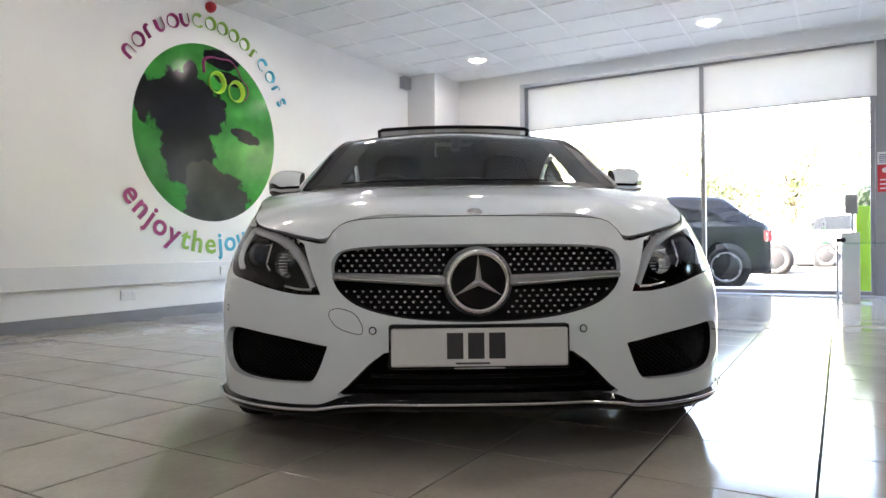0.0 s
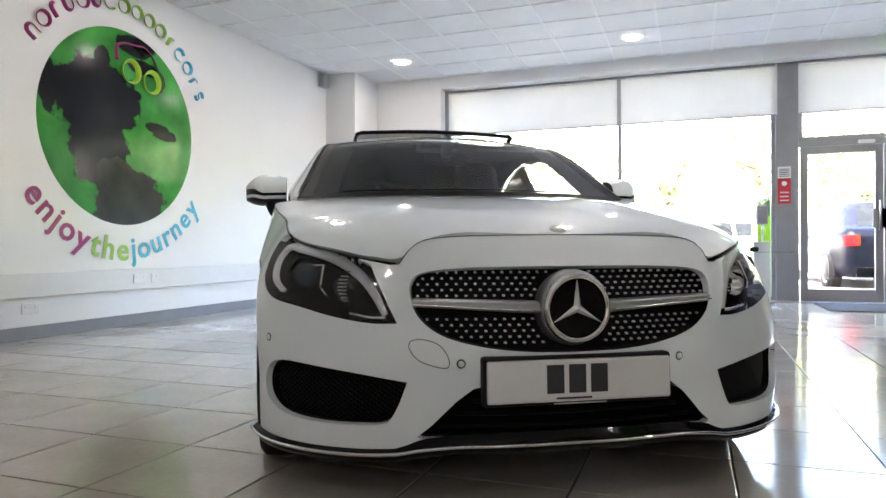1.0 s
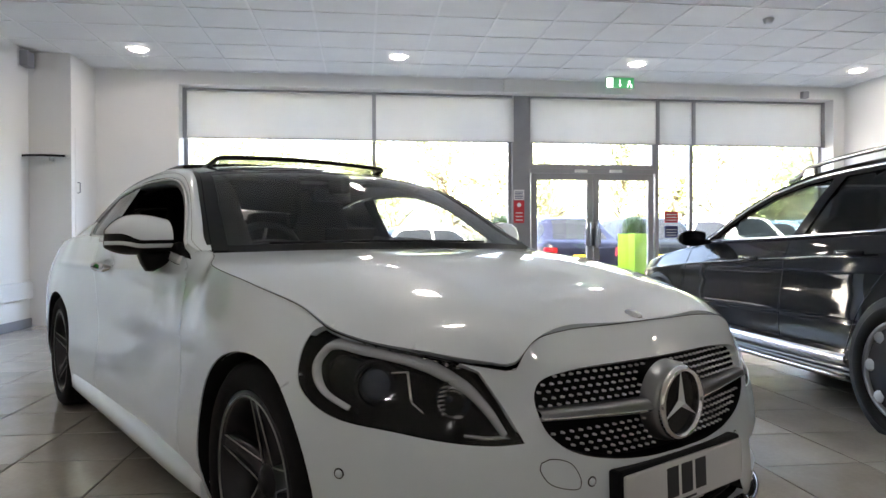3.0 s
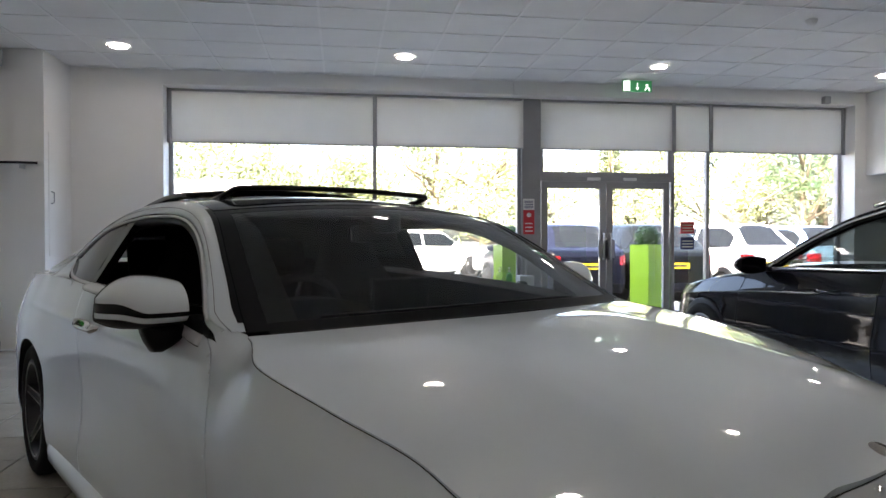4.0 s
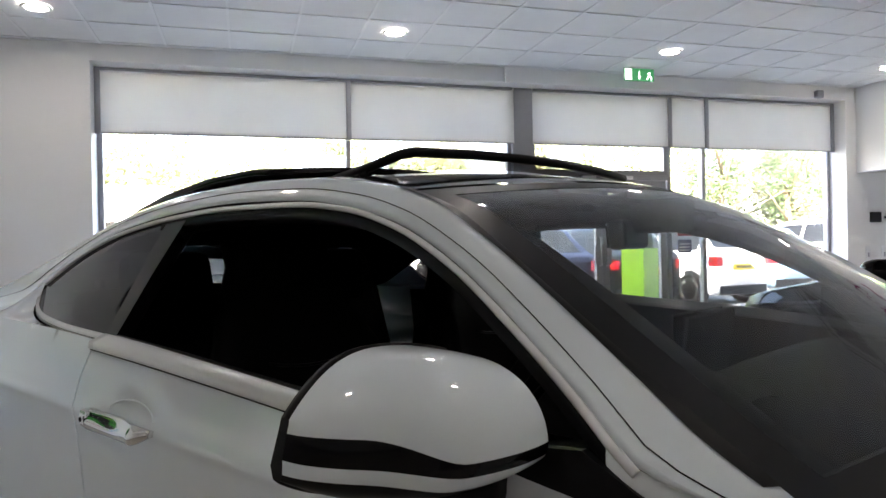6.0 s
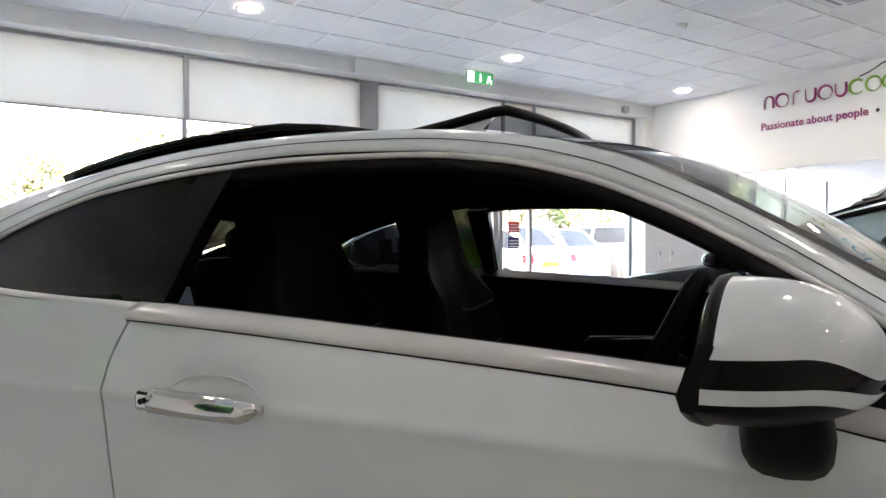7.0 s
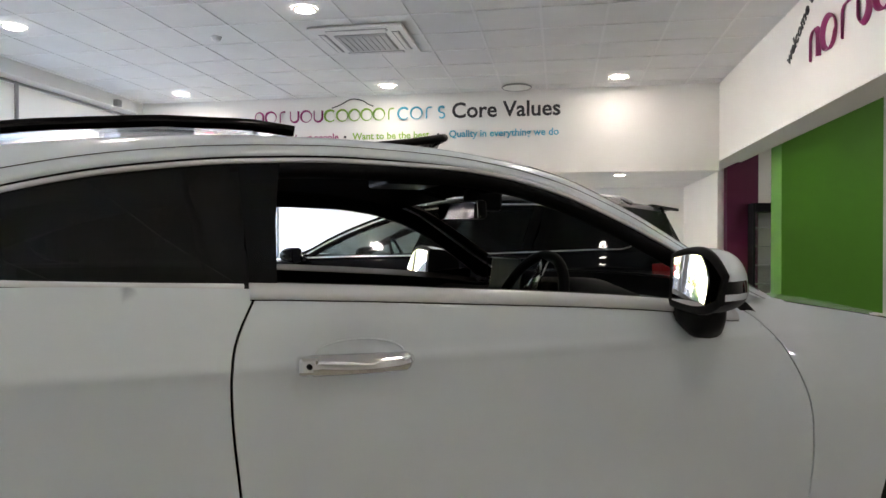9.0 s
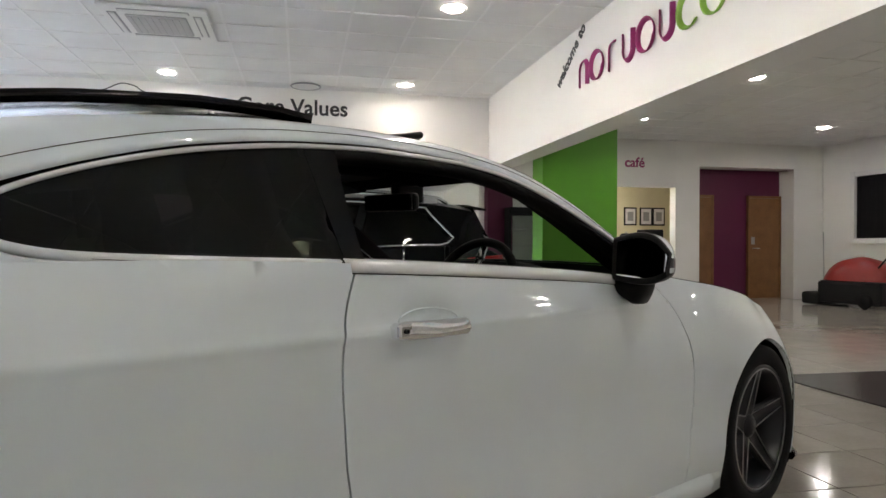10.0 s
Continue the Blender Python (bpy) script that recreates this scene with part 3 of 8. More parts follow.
for k in range(9):
    part("slat", boxed((-0.25, -0.24 + k * 0.06 - 0.020, -0.056), (0.25, -0.24 + k * 0.06 + 0.020, -0.0505)), M["vent_grey"], ac)


def detector(x, y, z):
    e = thing("smoke_detector", (x, y, z), "small white round smoke detector on the ceiling", "smoke detector")
    part("base", turned([(0.0, 0.0), (0.055, 0.0), (0.055, -0.012), (0.0, -0.012)], 24), M["white_plastic"], e)
    part("head", turned([(0.045, -0.012), (0.045, -0.03), (0.03, -0.045), (0.0, -0.047)], 24), M["white_plastic"], e)


spk = thing("ceiling_speaker", (5.0, 3.75, CEIL - 0.005), "flat round white speaker in the ceiling", "speaker")
part("rim", turned([(0.19, 0.0), (0.205, -0.012), (0.195, -0.022), (0.185, -0.018)], 36), M["grey_plastic"], spk)
part("grille", turned([(0.185, -0.016), (0.10, -0.020), (0.0, -0.021)], 36), M["white_plastic"], spk)
detector(2.31, 6.64, CEIL - 0.005)
detector(-0.3, 4.6, CEIL - 0.005)
ex = thing("exit_sign", (1.715, 9.08, 3.195), "green and white hanging exit sign under the ceiling", "sign")
part("bracket", boxed((-0.14, -0.012, -0.012), (0.14, 0.012, 0.0)), M["white_plastic"], ex)
part("panel", boxed((-0.195, -0.008, -0.155), (0.195, 0.008, -0.012), 0.002), M["exit"], ex)
part("arrow", boxed((-0.005, -0.011, -0.13), (0.005, -0.0085, -0.04)), M["exit_white"], ex)
part("arrow_head", loft([[(-0.022, -0.010, -0.10), (0.022, -0.010, -0.10)], [(-0.001, -0.010, -0.135), (0.001, -0.010, -0.135)]]), M["exit_white"], ex)
part("door_mark", boxed((-0.185, -0.011, -0.145), (-0.10, -0.0085, -0.022)), M["exit_white"], ex)
bm = tube([(0.10, -0.011, -0.135), (0.125, -0.011, -0.09), (0.14, -0.011, -0.055), (0.11, -0.011, -0.07)], 0.008, 6)
tube([(0.125, -0.011, -0.09), (0.16, -0.011, -0.11), (0.155, -0.011, -0.14)], 0.007, 6, bm)
part("running_mark", bm, M["exit_white"], ex)
fs = thing("fire_notice", (0.455, 9.637, 1.475), "red and white fire action notices on the post", "notice")
part("upper_sheet", boxed((-0.075, -0.003, 0.09), (0.075, 0.0, 0.235)), M["white_plastic"], fs)
for k in range(5):
    part("writing", boxed((-0.06, -0.0045, 0.11 + 0.022 * k), (0.06, -0.003, 0.12 + 0.022 * k)), M["navy"], fs)
part("lower_sheet", boxed((-0.075, -0.003, -0.235), (0.075, 0.0, 0.085)), M["red"], fs)
part("pictogram", turned([(0.0, 0.0), (0.03, 0.0), (0.03, 0.002), (0.0, 0.002)], 20, matrix=pose(0, -0.003, 0.02, 90)), M["white_plastic"], fs)
for k in range(3):
    part("writing", boxed((-0.05, -0.0045, -0.2 + 0.05 * k), (0.05, -0.003, -0.185 + 0.05 * k)), M["white_plastic"], fs)
nt = thing("window_notice", (2.735, 9.70, 1.22), "red and navy notices stuck inside the glass", "notice")
part("red_sheet", boxed((-0.1, -0.004, 0.03), (0.1, 0.0, 0.19)), M["red"], nt)
part("navy_sheet", boxed((-0.1, -0.004, -0.19), (0.1, 0.0, -0.02)), M["navy"], nt)
for k in range(3):
    part("writing", boxed((-0.08, -0.0055, 0.06 + 0.04 * k), (0.08, -0.004, 0.072 + 0.04 * k)), M["white_plastic"], nt)
    part("writing", boxed((-0.08, -0.0055, -0.16 + 0.04 * k), (0.08, -0.004, -0.148 + 0.04 * k)), M["white_plastic"], nt)
cam_box = thing("security_sensor", (4.6, 9.38, 3.08), "small white motion sensor on the window header", "sensor")
part("case", boxed((-0.05, -0.04, -0.05), (0.05, 0.036, 0.05), 0.012), M["grey_plastic"], cam_box)

# ---- mural on the west wall: x' along +y, y' up ----
MUR = Matrix(((0, 0, 1, -5.597), (1, 0, 0, 4.97), (0, 1, 0, 1.84), (0, 0, 0, 1)))
globe = part("globe_mural", turned([(0.0, 0.0), (0.9, 0.0), (0.905, -0.002)], 96), M["globe"], None)
globe.matrix_world = MUR
tagged(globe, "painted round globe with green land and dark sea", "mural", kind="structure")
LOGO = (("arch ring hook cup ring cup", "magenta"), ("open ring ring ring ring hook", "leafgreen"), ("open ring hook wave", "cyan"))


def logo_shape(kind, size, width=0.028):
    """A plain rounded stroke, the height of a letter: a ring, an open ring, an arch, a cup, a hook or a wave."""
    h = size * 0.5

    def arc(cx, cy, r, a0, a1, n=14):
        return [(cx + r * math.cos(a), cy + r * math.sin(a), 0) for a in np.linspace(radians(a0), radians(a1), n)]

    if kind == "ring":
        return tube(arc(0, 0, h, 0, 345, 24), width, 8, closed=True, flat=0.2)
    pts = {
        "open": lambda: arc(0, 0, h, 45, 315, 22),
        "arch": lambda: [(-h * 0.8, -h, 0)] + arc(0, h * 0.2, h * 0.8, 180, 0) + [(h * 0.8, -h, 0)],
        "cup": lambda: [(-h * 0.8, h, 0)] + arc(0, -h * 0.2, h * 0.8, 180, 360) + [(h * 0.8, h, 0)],
        "hook": lambda: [(-h * 0.5, -h, 0)] + arc(h * 0.15, h * 0.35, h * 0.65, 180, 60),
        "wave": lambda: arc(0, h * 0.5, h * 0.5, 30, 270) + arc(0, -h * 0.5, h * 0.5, 90, -150)[1:],
    }[kind]()
    return tube(pts, width, 8, flat=0.2)


def arc_marks(radius, a0, a1, parent, rows, size):
    seq = [(k, c) for kinds, c in rows for k in kinds.split()]
    for i, (kind, colour) in enumerate(seq):
        a = radians(a0 + (a1 - a0) * i / (len(seq) - 1))
        m = pose(radius * math.cos(a), radius * math.sin(a), 0.003, 0, 0, math.degrees(a) - 90)
        part("logo_mark", placed(logo_shape(kind, size, 0.022), m), M[colour], parent)


mural = new("mural_lettering")
mural.matrix_world = MUR
tagged(mural, "ring of purple green and blue lettering round the globe", "mural", kind="structure")
arc_marks(1.13, 146, 26, mural, LOGO, 0.118)
slogan = [("enjoy", "magenta"), ("the", "leafgreen"), ("journey", "cyan")]
seq = [(ch, c) for w, c in slogan for ch in w]
wid = {"j": 0.55, "t": 0.75, "i": 0.5, "r": 0.8, "w": 1.3}
total = sum(wid.get(ch, 1.0) for ch, _ in seq)
run = 0.0
for ch, colour in seq:
    w = wid.get(ch, 1.0)
    a = 212 + (326 - 212) * (run + w / 2) / total
    run += w
    ra = radians(a)
    part("letter", placed(letters(ch, 0.30, 0.002), pose(1.23 * math.cos(ra), 1.23 * math.sin(ra), 0.002, 0, 0, a + 90)), M[colour], mural)
specs = new("mural_emblem")
specs.matrix_world = MUR
tagged(specs, "purple line and two lime rings painted on the globe", "mural", kind="structure")
for x, z in ((0.07, 0.535), (0.33, 0.49)):
    part("lens_ring", tube([(x + 0.090 * math.cos(a), z + 0.098 * math.sin(a), 0.004) for a in np.linspace(0, 2 * math.pi, 28)[:-1]], 0.038, 8, closed=True, flat=0.2), M["lime"], specs)
roof = spline([(-0.09, 0.61), (-0.09, 0.74), (0.0, 0.79), (0.14, 0.80), (0.26, 0.81), (0.36, 0.74), (0.42, 0.64), (0.49, 0.59), (0.51, 0.49), (0.46, 0.42)], 5)
part("outline_stroke", tube([(p[0], p[1], 0.004) for p in roof], 0.022, 8, flat=0.25), M["magenta"], specs)

# ---- lettering on the bulkhead (reads along -y) and on the beam ----
BULK = Matrix(((0, 0, -1, 5.247), (-1, 0, 0, 0), (0, 1, 0, 0), (0, 0, 0, 1)))


def strip_marks(parent, x0, x1, y, rows, size):
    seq = [(k, c) for kinds, c in rows for k in kinds.split()]
    for i, (kind, colour) in enumerate(seq):
        part("logo_mark", placed(logo_shape(kind, size, size * 0.13), pose(x0 + (x1 - x0) * (i + 0.5) / len(seq), y, 0.004)), M[colour], parent)


bsign = new("bulkhead_sign")
bsign.matrix_world = BULK
tagged(bsign, "purple green blue and black wall lettering on a white bulkhead", "sign", kind="structure")
strip_marks(bsign, -7.62, -4.72, 2.93, LOGO, 0.16)
part("outline_stroke", tube([(p[0], p[1], 0.004) for p in spline([(-6.42, 3.04), (-6.30, 3.08), (-6.12, 3.16), (-5.95, 3.13), (-5.88, 3.08), (-5.80, 3.05)], 5)], 0.008, 6), M["ink"], bsign)
part("words", placed(letters("Core Values", 0.30), pose(-3.92, 2.85, 0.0)), M["ink"], bsign)
for txt, x, colour in (("Passionate about people", -6.98, "magenta"), ("Want to be the best", -5.55, "leafgreen"), ("Quality in everything we do", -3.95, "cyan")):
    part("words", placed(letters(txt, 0.135, 0.002), pose(x, 2.58, 0.0)), M[colour], bsign)
for x in (-6.22, -4.86):
    part("dot", turned([(0.0, 0.0), (0.02, 0.0), (0.02, 0.004), (0.0, 0.004)], 16, matrix=pose(x, 2.62, 0)), M["ink"], bsign)
# the beam faces +y: reads along -x
BEAM = Matrix(((-1, 0, 0, 0), (0, 0, 1, 1.119), (0, 1, 0, 0), (0, 0, 0, 1)))
hsign = new("beam_sign")
hsign.matrix_world = BEAM
tagged(hsign, "large purple green and blue lettering on a white beam", "sign", kind="structure")
strip_marks(hsign, -1.98, 2.9, 2.72, LOGO, 0.25)
part("words", placed(letters("welcome to", 0.17), pose(-2.15, 2.93, 0, 0, 0, 33)), M["ink"], hsign)

# ---- rear area ----
slab("green_pier", (4.27, -0.43, 0), (4.67, 0.645, 3.078), M["green"], "broad pier painted bright green under the beam", "pier")
fridge = thing("drinks_fridge", (7.20, -0.12, 0), "tall dark framed glass fronted drinks fridge", "fridge")
bm = bmesh.new()
for lo, hi in (((0.0, -0.30, 0.05), (0.52, -0.27, 1.74)), ((0.0, 0.27, 0.05), (0.52, 0.30, 1.74)), ((0.0, -0.27, 1.60), (0.52, 0.27, 1.74)), ((0.0, -0.27, 0.05), (0.52, 0.27, 0.2)), ((0.49, -0.27, 0.2), (0.52, 0.27, 1.6))):
    block(bm, lo, hi, 0.004)
part("cabinet", bm, M["black_plastic"], fridge)
part("liner", boxed((0.44, -0.265, 0.205), (0.485, 0.265, 1.595)), M["white_plastic"], fridge)
for k in range(4):
    part("shelf", boxed((0.08, -0.265, 0.45 + 0.3 * k), (0.435, 0.265, 0.462 + 0.3 * k)), M["steel"], fridge)
part("glass_door", boxed((0.002, -0.265, 0.205), (0.008, 0.265, 1.595)), M["glass"], fridge)
part("base", boxed((0.03, -0.28, 0.0), (0.5, 0.28, 0.049)), M["black_plastic"], fridge)
cafe = new("cafe_sign")
cafe.matrix_world = Matrix(((0, 0, -1, 7.547), (-1, 0, 0, 0), (0, 1, 0, 0), (0, 0, 0, 1)))
tagged(cafe, "purple cafe lettering on the white wall", "sign", kind="structure")
part("words", placed(letters("café", 0.26), pose(2.40, 2.56, 0)), M["magenta"], cafe)
part("logo_mark", placed(logo_shape("hook", 0.14, 0.02), pose(2.02, 2.62, 0.003)), M["magenta"], cafe)


def oak_door(y0, y1):
    e = thing("oak_door", (7.96, (y0 + y1) / 2, 0), "plain oak veneered door with a steel handle, shut", "door", "oak doors", "structure")
    h = (y1 - y0) / 2
    part("leaf", boxed((-0.04, -h + 0.04, 0.005), (0.0, h - 0.04, 2.04), 0.003), M["oak"], e)
    bm = bmesh.new()
    for a, b in ((-h, -h + 0.037), (h - 0.037, h)):
        block(bm, (-0.06, a, 0), (0.018, b, 2.09), 0.003)
    block(bm, (-0.058, -h + 0.037, 2.045), (0.018, h - 0.037, 2.09), 0.003)
    part("door_frame", bm, M["oak"], e)
    part("door_handle", tube([(-0.04, h - 0.12, 1.02), (-0.085, h - 0.12, 1.02), (-0.085, h - 0.24, 1.02)], 0.01), M["steel"], e)
    part("push_plate", boxed((-0.044, h - 0.16, 1.1), (-0.0405, h - 0.08, 1.25)), M["steel"], e)


oak_door(-4.32, -3.54)
oak_door(-5.86, -5.10)
hatch = thing("kitchen_counter", (7.9, -2.62, 0), "dark kitchen counter behind the hatch", "counter")
part("worktop", boxed((-0.34, -0.62, 0.88), (0.5, 0.62, 0.92), 0.006), M["black_plastic"], hatch)
part("cupboard", boxed((-0.14, -0.6, 0.1), (0.48, 0.6, 0.878), 0.004), M["oak"], hatch)
for i, y in enumerate((-4.05, -3.74, -3.36)):
    e = thing("picture_frame", (9.6, y, 1.72), "small black framed picture on the cream wall", "picture", "kitchen pictures")
    part("frame", boxed((-0.025, -0.15, -0.2), (-0.003, 0.15, 0.2), 0.003), M["black_plastic"], e)
    part("mount", boxed((-0.028, -0.12, -0.17), (-0.0255, 0.12, 0.17)), M["white_plastic"], e)
    part("print", boxed((-0.030, -0.07, -0.1), (-0.0285, 0.07, 0.1)), M["grey_plastic"], e)
mach = thing("coffee_machine", (7.95, -2.95, 0.92), "black coffee machine with steel trim on the counter", "coffee machine")
part("body", boxed((-0.16, -0.2, 0.0), (0.18, 0.2, 0.46), 0.02), M["black_plastic"], mach)
part("drip_tray", boxed((-0.25, -0.17, 0.0), (-0.162, 0.17, 0.05), 0.006), M["steel"], mach)
part("spout", boxed((-0.22, -0.08, 0.24), (-0.162, 0.08, 0.33), 0.01), M["steel"], mach)
kettle = thing("urn", (7.98, -2.45, 0.92), "dark round water urn on the kitchen counter", "urn")
part("body", turned([(0.0, 0.0), (0.12, 0.0), (0.125, 0.02), (0.125, 0.34), (0.10, 0.38), (0.0, 0.39)], 24), M["black_plastic"], kettle, smooth=False)
part("lid_knob", turned([(0.012, 0.39), (0.02, 0.41), (0.0, 0.425)], 12), M["steel"], kettle)
# unseen lamp added to light the room behind the hatch
klamp = thing("kitchen_fill_lamp", (8.3, -2.0, 2.548), "round lit lamp added unseen to brighten the kitchen", "lamp")
part("diffuser", turned([(0.0, -0.05), (0.12, -0.04), (0.15, 0.0)], 28), M["lamp"], klamp)

swin = thing("window_5", (6.0, -6.55, 1.15), "white framed window with a closed dark blind", "window", kind="structure")
bm = bmesh.new()
for lo, hi in (((-0.75, 0.0, 0.0), (-0.69, 0.05, 1.3)), ((0.69, 0.0, 0.0), (0.80, 0.06, 1.34)), ((-0.69, 0.0, -0.03), (0.69, 0.07, 0.06)), ((-0.69, 0.0, 1.24), (0.69, 0.05, 1.33))):
    block(bm, lo, hi, 0.004)
part("window_frame", bm, M["white_plastic"], swin)
for k in range(14):
    part("slat", boxed((-0.685 + k * 0.098, 0.008, 0.065), (-0.685 + k * 0.098 + 0.09, 0.016, 1.235)), M["black_plastic"], swin)


def sweeper():
    """A walk-behind floor scrubber: red dome tank on a dark chassis."""
    e = thing("floor_scrubber", (5.75, -5.75, 0), "red and black floor scrubbing machine standing on the tiles", "scrubber", turn=10)
    rows = []
    for t in np.linspace(0, 1, 12):
        x = -0.55 + 1.1 * t
        h = 0.42 + 0.46 * math.sin(math.pi * min(1, 0.12 + t * 0.8)) ** 0.7
        w = 0.34 * (1 - 0.35 * abs(2 * t - 1) ** 3)
        rows.append([(x, -w, 0.46), (x, -w, max(0.47, h * 0.75)), (x, -w * 0.75, h * 0.95), (x, 0, h), (x, w * 0.75, h * 0.95), (x, w, max(0.47, h * 0.75)), (x, w, 0.46)])
    part("tank", loft(rows, caps=True), M["scrubber_red"], e, "red moulded tank", smooth=True)
    part("chassis", boxed((-0.6, -0.36, 0.06), (0.58, 0.36, 0.458), 0.06), M["black_plastic"], e)
    part("brush_deck", boxed((0.5, -0.42, 0.02), (0.86, 0.42, 0.24), 0.05), M["black_plastic"], e)
    for s in (-1, 1):
        part("wheel", turned([(0.03, -0.03), (0.12, -0.03), (0.13, 0.0), (0.12, 0.03), (0.03, 0.03)], 20, matrix=pose(-0.35, s * 0.37, 0.13, 90)), M["rubber"], e)
    part("handle", tube([(-0.5, -0.25, 0.7), (-0.72, -0.25, 0.95), (-0.72, 0.25, 0.95), (-0.5, 0.25, 0.7)], 0.016), M["black_plastic"], e)


sweeper()
# stands for a vertical pipe in the corner; the broom head is added
pole = thing("broom", (7.36, -6.42, 0.0), "thin grey upright pipe in the corner, built as a broom", "broom")
part("handle", tube([(0, 0, 0.06), (0.1, -0.06, 1.35)], 0.012, 8), M["steel"], pole)
part("head", boxed((-0.16, -0.03, 0.0), (0.16, 0.03, 0.07), 0.01), M["black_plastic"], pole)
slab("matwell", (-2.6, -1.45, 0.0065), (0.40, 0.15, 0.012), M["dark_tile"], "dark polished panel let into the tiled floor", "mat", "thing")
th = thing("thermostat", (5.55, 9.419, 1.46), "small black control box on the white wall", "control")
part("case", boxed((-0.09, -0.03, -0.07), (0.09, 0.0, 0.07), 0.006), M["black_plastic"], th)
part("dial", boxed((0.16, -0.015, -0.02), (0.24, 0.0, 0.01), 0.003), M["black_plastic"], th)
for x, z in ((5.42, 0.95), (5.7, 0.95)):
    e = thing("wall_socket", (x, 9.42, z), "white plastic switch plate on the white wall", "socket", "wall sockets")
    part("plate", boxed((-0.04, -0.012, -0.12), (0.04, 0.0, 0.12), 0.003), M["white_plastic"], e)
    part("rocker", boxed((-0.012, -0.017, -0.03), (0.012, -0.0125, 0.03), 0.002), M["grey_plastic"], e)

# ---- vehicles: the common kit ----
def paint(name, color, rough=0.28, metal=0.0, coat=0.45):
    return mat(name, color, rough, metal, vary=0.015, scale=0.8, fine=300, coat=coat, rvary=0.03, spec=0.1)


M.update({
    "dark_glass": mat("tinted_glass", (0.006, 0.007, 0.008), 0.04, vary=0.1, rvary=0.02, spec=0.12),
    "alloy": mat("alloy_grey", (0.20, 0.20, 0.21), 0.3, 0.85, vary=0.06),
    "alloy_dark": mat("alloy_dark", (0.045, 0.045, 0.05), 0.3, 0.6, vary=0.08, spec=0.2),
    "alloy_bright": mat("machined_alloy", (0.36, 0.36, 0.37), 0.3, 0.9, vary=0.04),
    "silver": mat("satin_silver", (0.55, 0.55, 0.56), 0.22, 0.9, vary=0.03),
    "tail": mat("tail_lamp_red", (0.30, 0.006, 0.010), 0.12, vary=0.1, coat=1.0),
    "headlamp": mat("headlamp_clear", (0.45, 0.46, 0.48), 0.12, 0.5, vary=0.2, coat=1.0),
    "yellow_plate": mat("yellow_plate", (0.75, 0.52, 0.02), 0.4, vary=0.03),
    "white_plate": mat("white_plate", (0.72, 0.72, 0.72), 0.35, vary=0.02),
    "gloss_black": mat("gloss_black", (0.004, 0.004, 0.0045), 0.08, vary=0.1, rvary=0.03, spec=0.22),
    "disc": mat("brake_disc", (0.3, 0.29, 0.28), 0.4, 1.0, vary=0.1),
})


def road_wheel(parent, at, side, r=0.325, width=0.235, spokes=5, twin=True, rim="alloy", rim_r=None, n=48):
    """Tyre, alloy rim with spokes, hub cap and brake disc; side is +1 on the car's left."""
    w = new("wheel")
    w.parent = parent
    w.matrix_local = pose(*at, 90 * -side, 0, 0)
    R = rim_r or r * 0.735
    h = width / 2
    tyre = turned([(R, -h * 0.9), (R + 0.012, -h), (r * 0.93, -h), (r * 0.985, -h * 0.86), (r, -h * 0.6), (r, h * 0.6), (r * 0.985, h * 0.86), (r * 0.93, h * 0.985), (R + 0.03, h * 1.0), (R + 0.008, h * 0.95), (R, h * 0.85)], n)
    part("tyre", tyre, M["rubber"], w)
    barrel = turned([(R + 0.001, -h * 0.9), (R + 0.004, h * 0.92), (R - 0.010, h * 0.93), (R - 0.022, h * 0.85), (R - 0.026, h * 0.1), (R - 0.05, -h * 0.6)], n)
    rm = part("rim", barrel, M[rim], w)
    part("brake_disc", turned([(0.05, -0.02), (R * 0.72, -0.02), (R * 0.72, 0.0), (0.05, 0.0)], 32), M["disc" if twin else "black_plastic"], w)
    part("back_plate", turned([(0.0, -h * 0.5), (R - 0.03, -h * 0.5)], 32), M["black_plastic"], w)
    bm, edge = bmesh.new(), bmesh.new()
    for k in range(spokes):
        a = 2 * math.pi * k / spokes + math.pi / 2
        rows, rims = [], ([], [])
        for t in np.linspace(0, 1, 8):
            rad = 0.040 + (R - 0.055) * t
            c = Vector((rad * math.cos(a), rad * math.sin(a), h * (0.50 + 0.36 * t)))
            tang = Vector((-math.sin(a), math.cos(a), 0))
            ww = (0.036 - 0.017 * t ** 0.7) if twin else (0.036 - 0.006 * t)
            dip = Vector((0, 0, 0.012 * math.sin(math.pi * min(1, t * 1.05)) if twin else -0.004))
            rows.append([c + tang * ww * 1.1 - Vector((0, 0, 0.035)), c + tang * ww, c + tang * ww * 0.55 - dip, c - tang * ww * 0.55 - dip, c - tang * ww, c - tang * ww * 1.1 - Vector((0, 0, 0.035))])
            rims[0].append(c + tang * ww * 0.93)
            rims[1].append(c - tang * ww * 0.93)
        loft(rows, bm)
        if twin:
            for line in rims:
                tube(line, 0.0025, 5, edge)
    if twin:
        tube([((R - 0.012) * math.cos(x), (R - 0.012) * math.sin(x), h * 0.93) for x in np.linspace(0, 2 * math.pi, 61)[:-1]], 0.0027, 5, edge, closed=True)
        part("machined_edge", edge, M["alloy_bright"], w)
    else:
        edge.free()
    part("spoke_star", bm, M["alloy_dark" if twin else "alloy_bright"], w)
    part("hub_cap", turned([(0.048, h * 0.40), (0.044, h * 0.56), (0.033, h * 0.60), (0.031, h * 0.64), (0.0, h * 0.66)], 28), M["alloy_dark" if twin else "alloy"], w)
    return w


def mirrored(points):
    return [(p[0], -p[1], *p[2:]) for p in points]


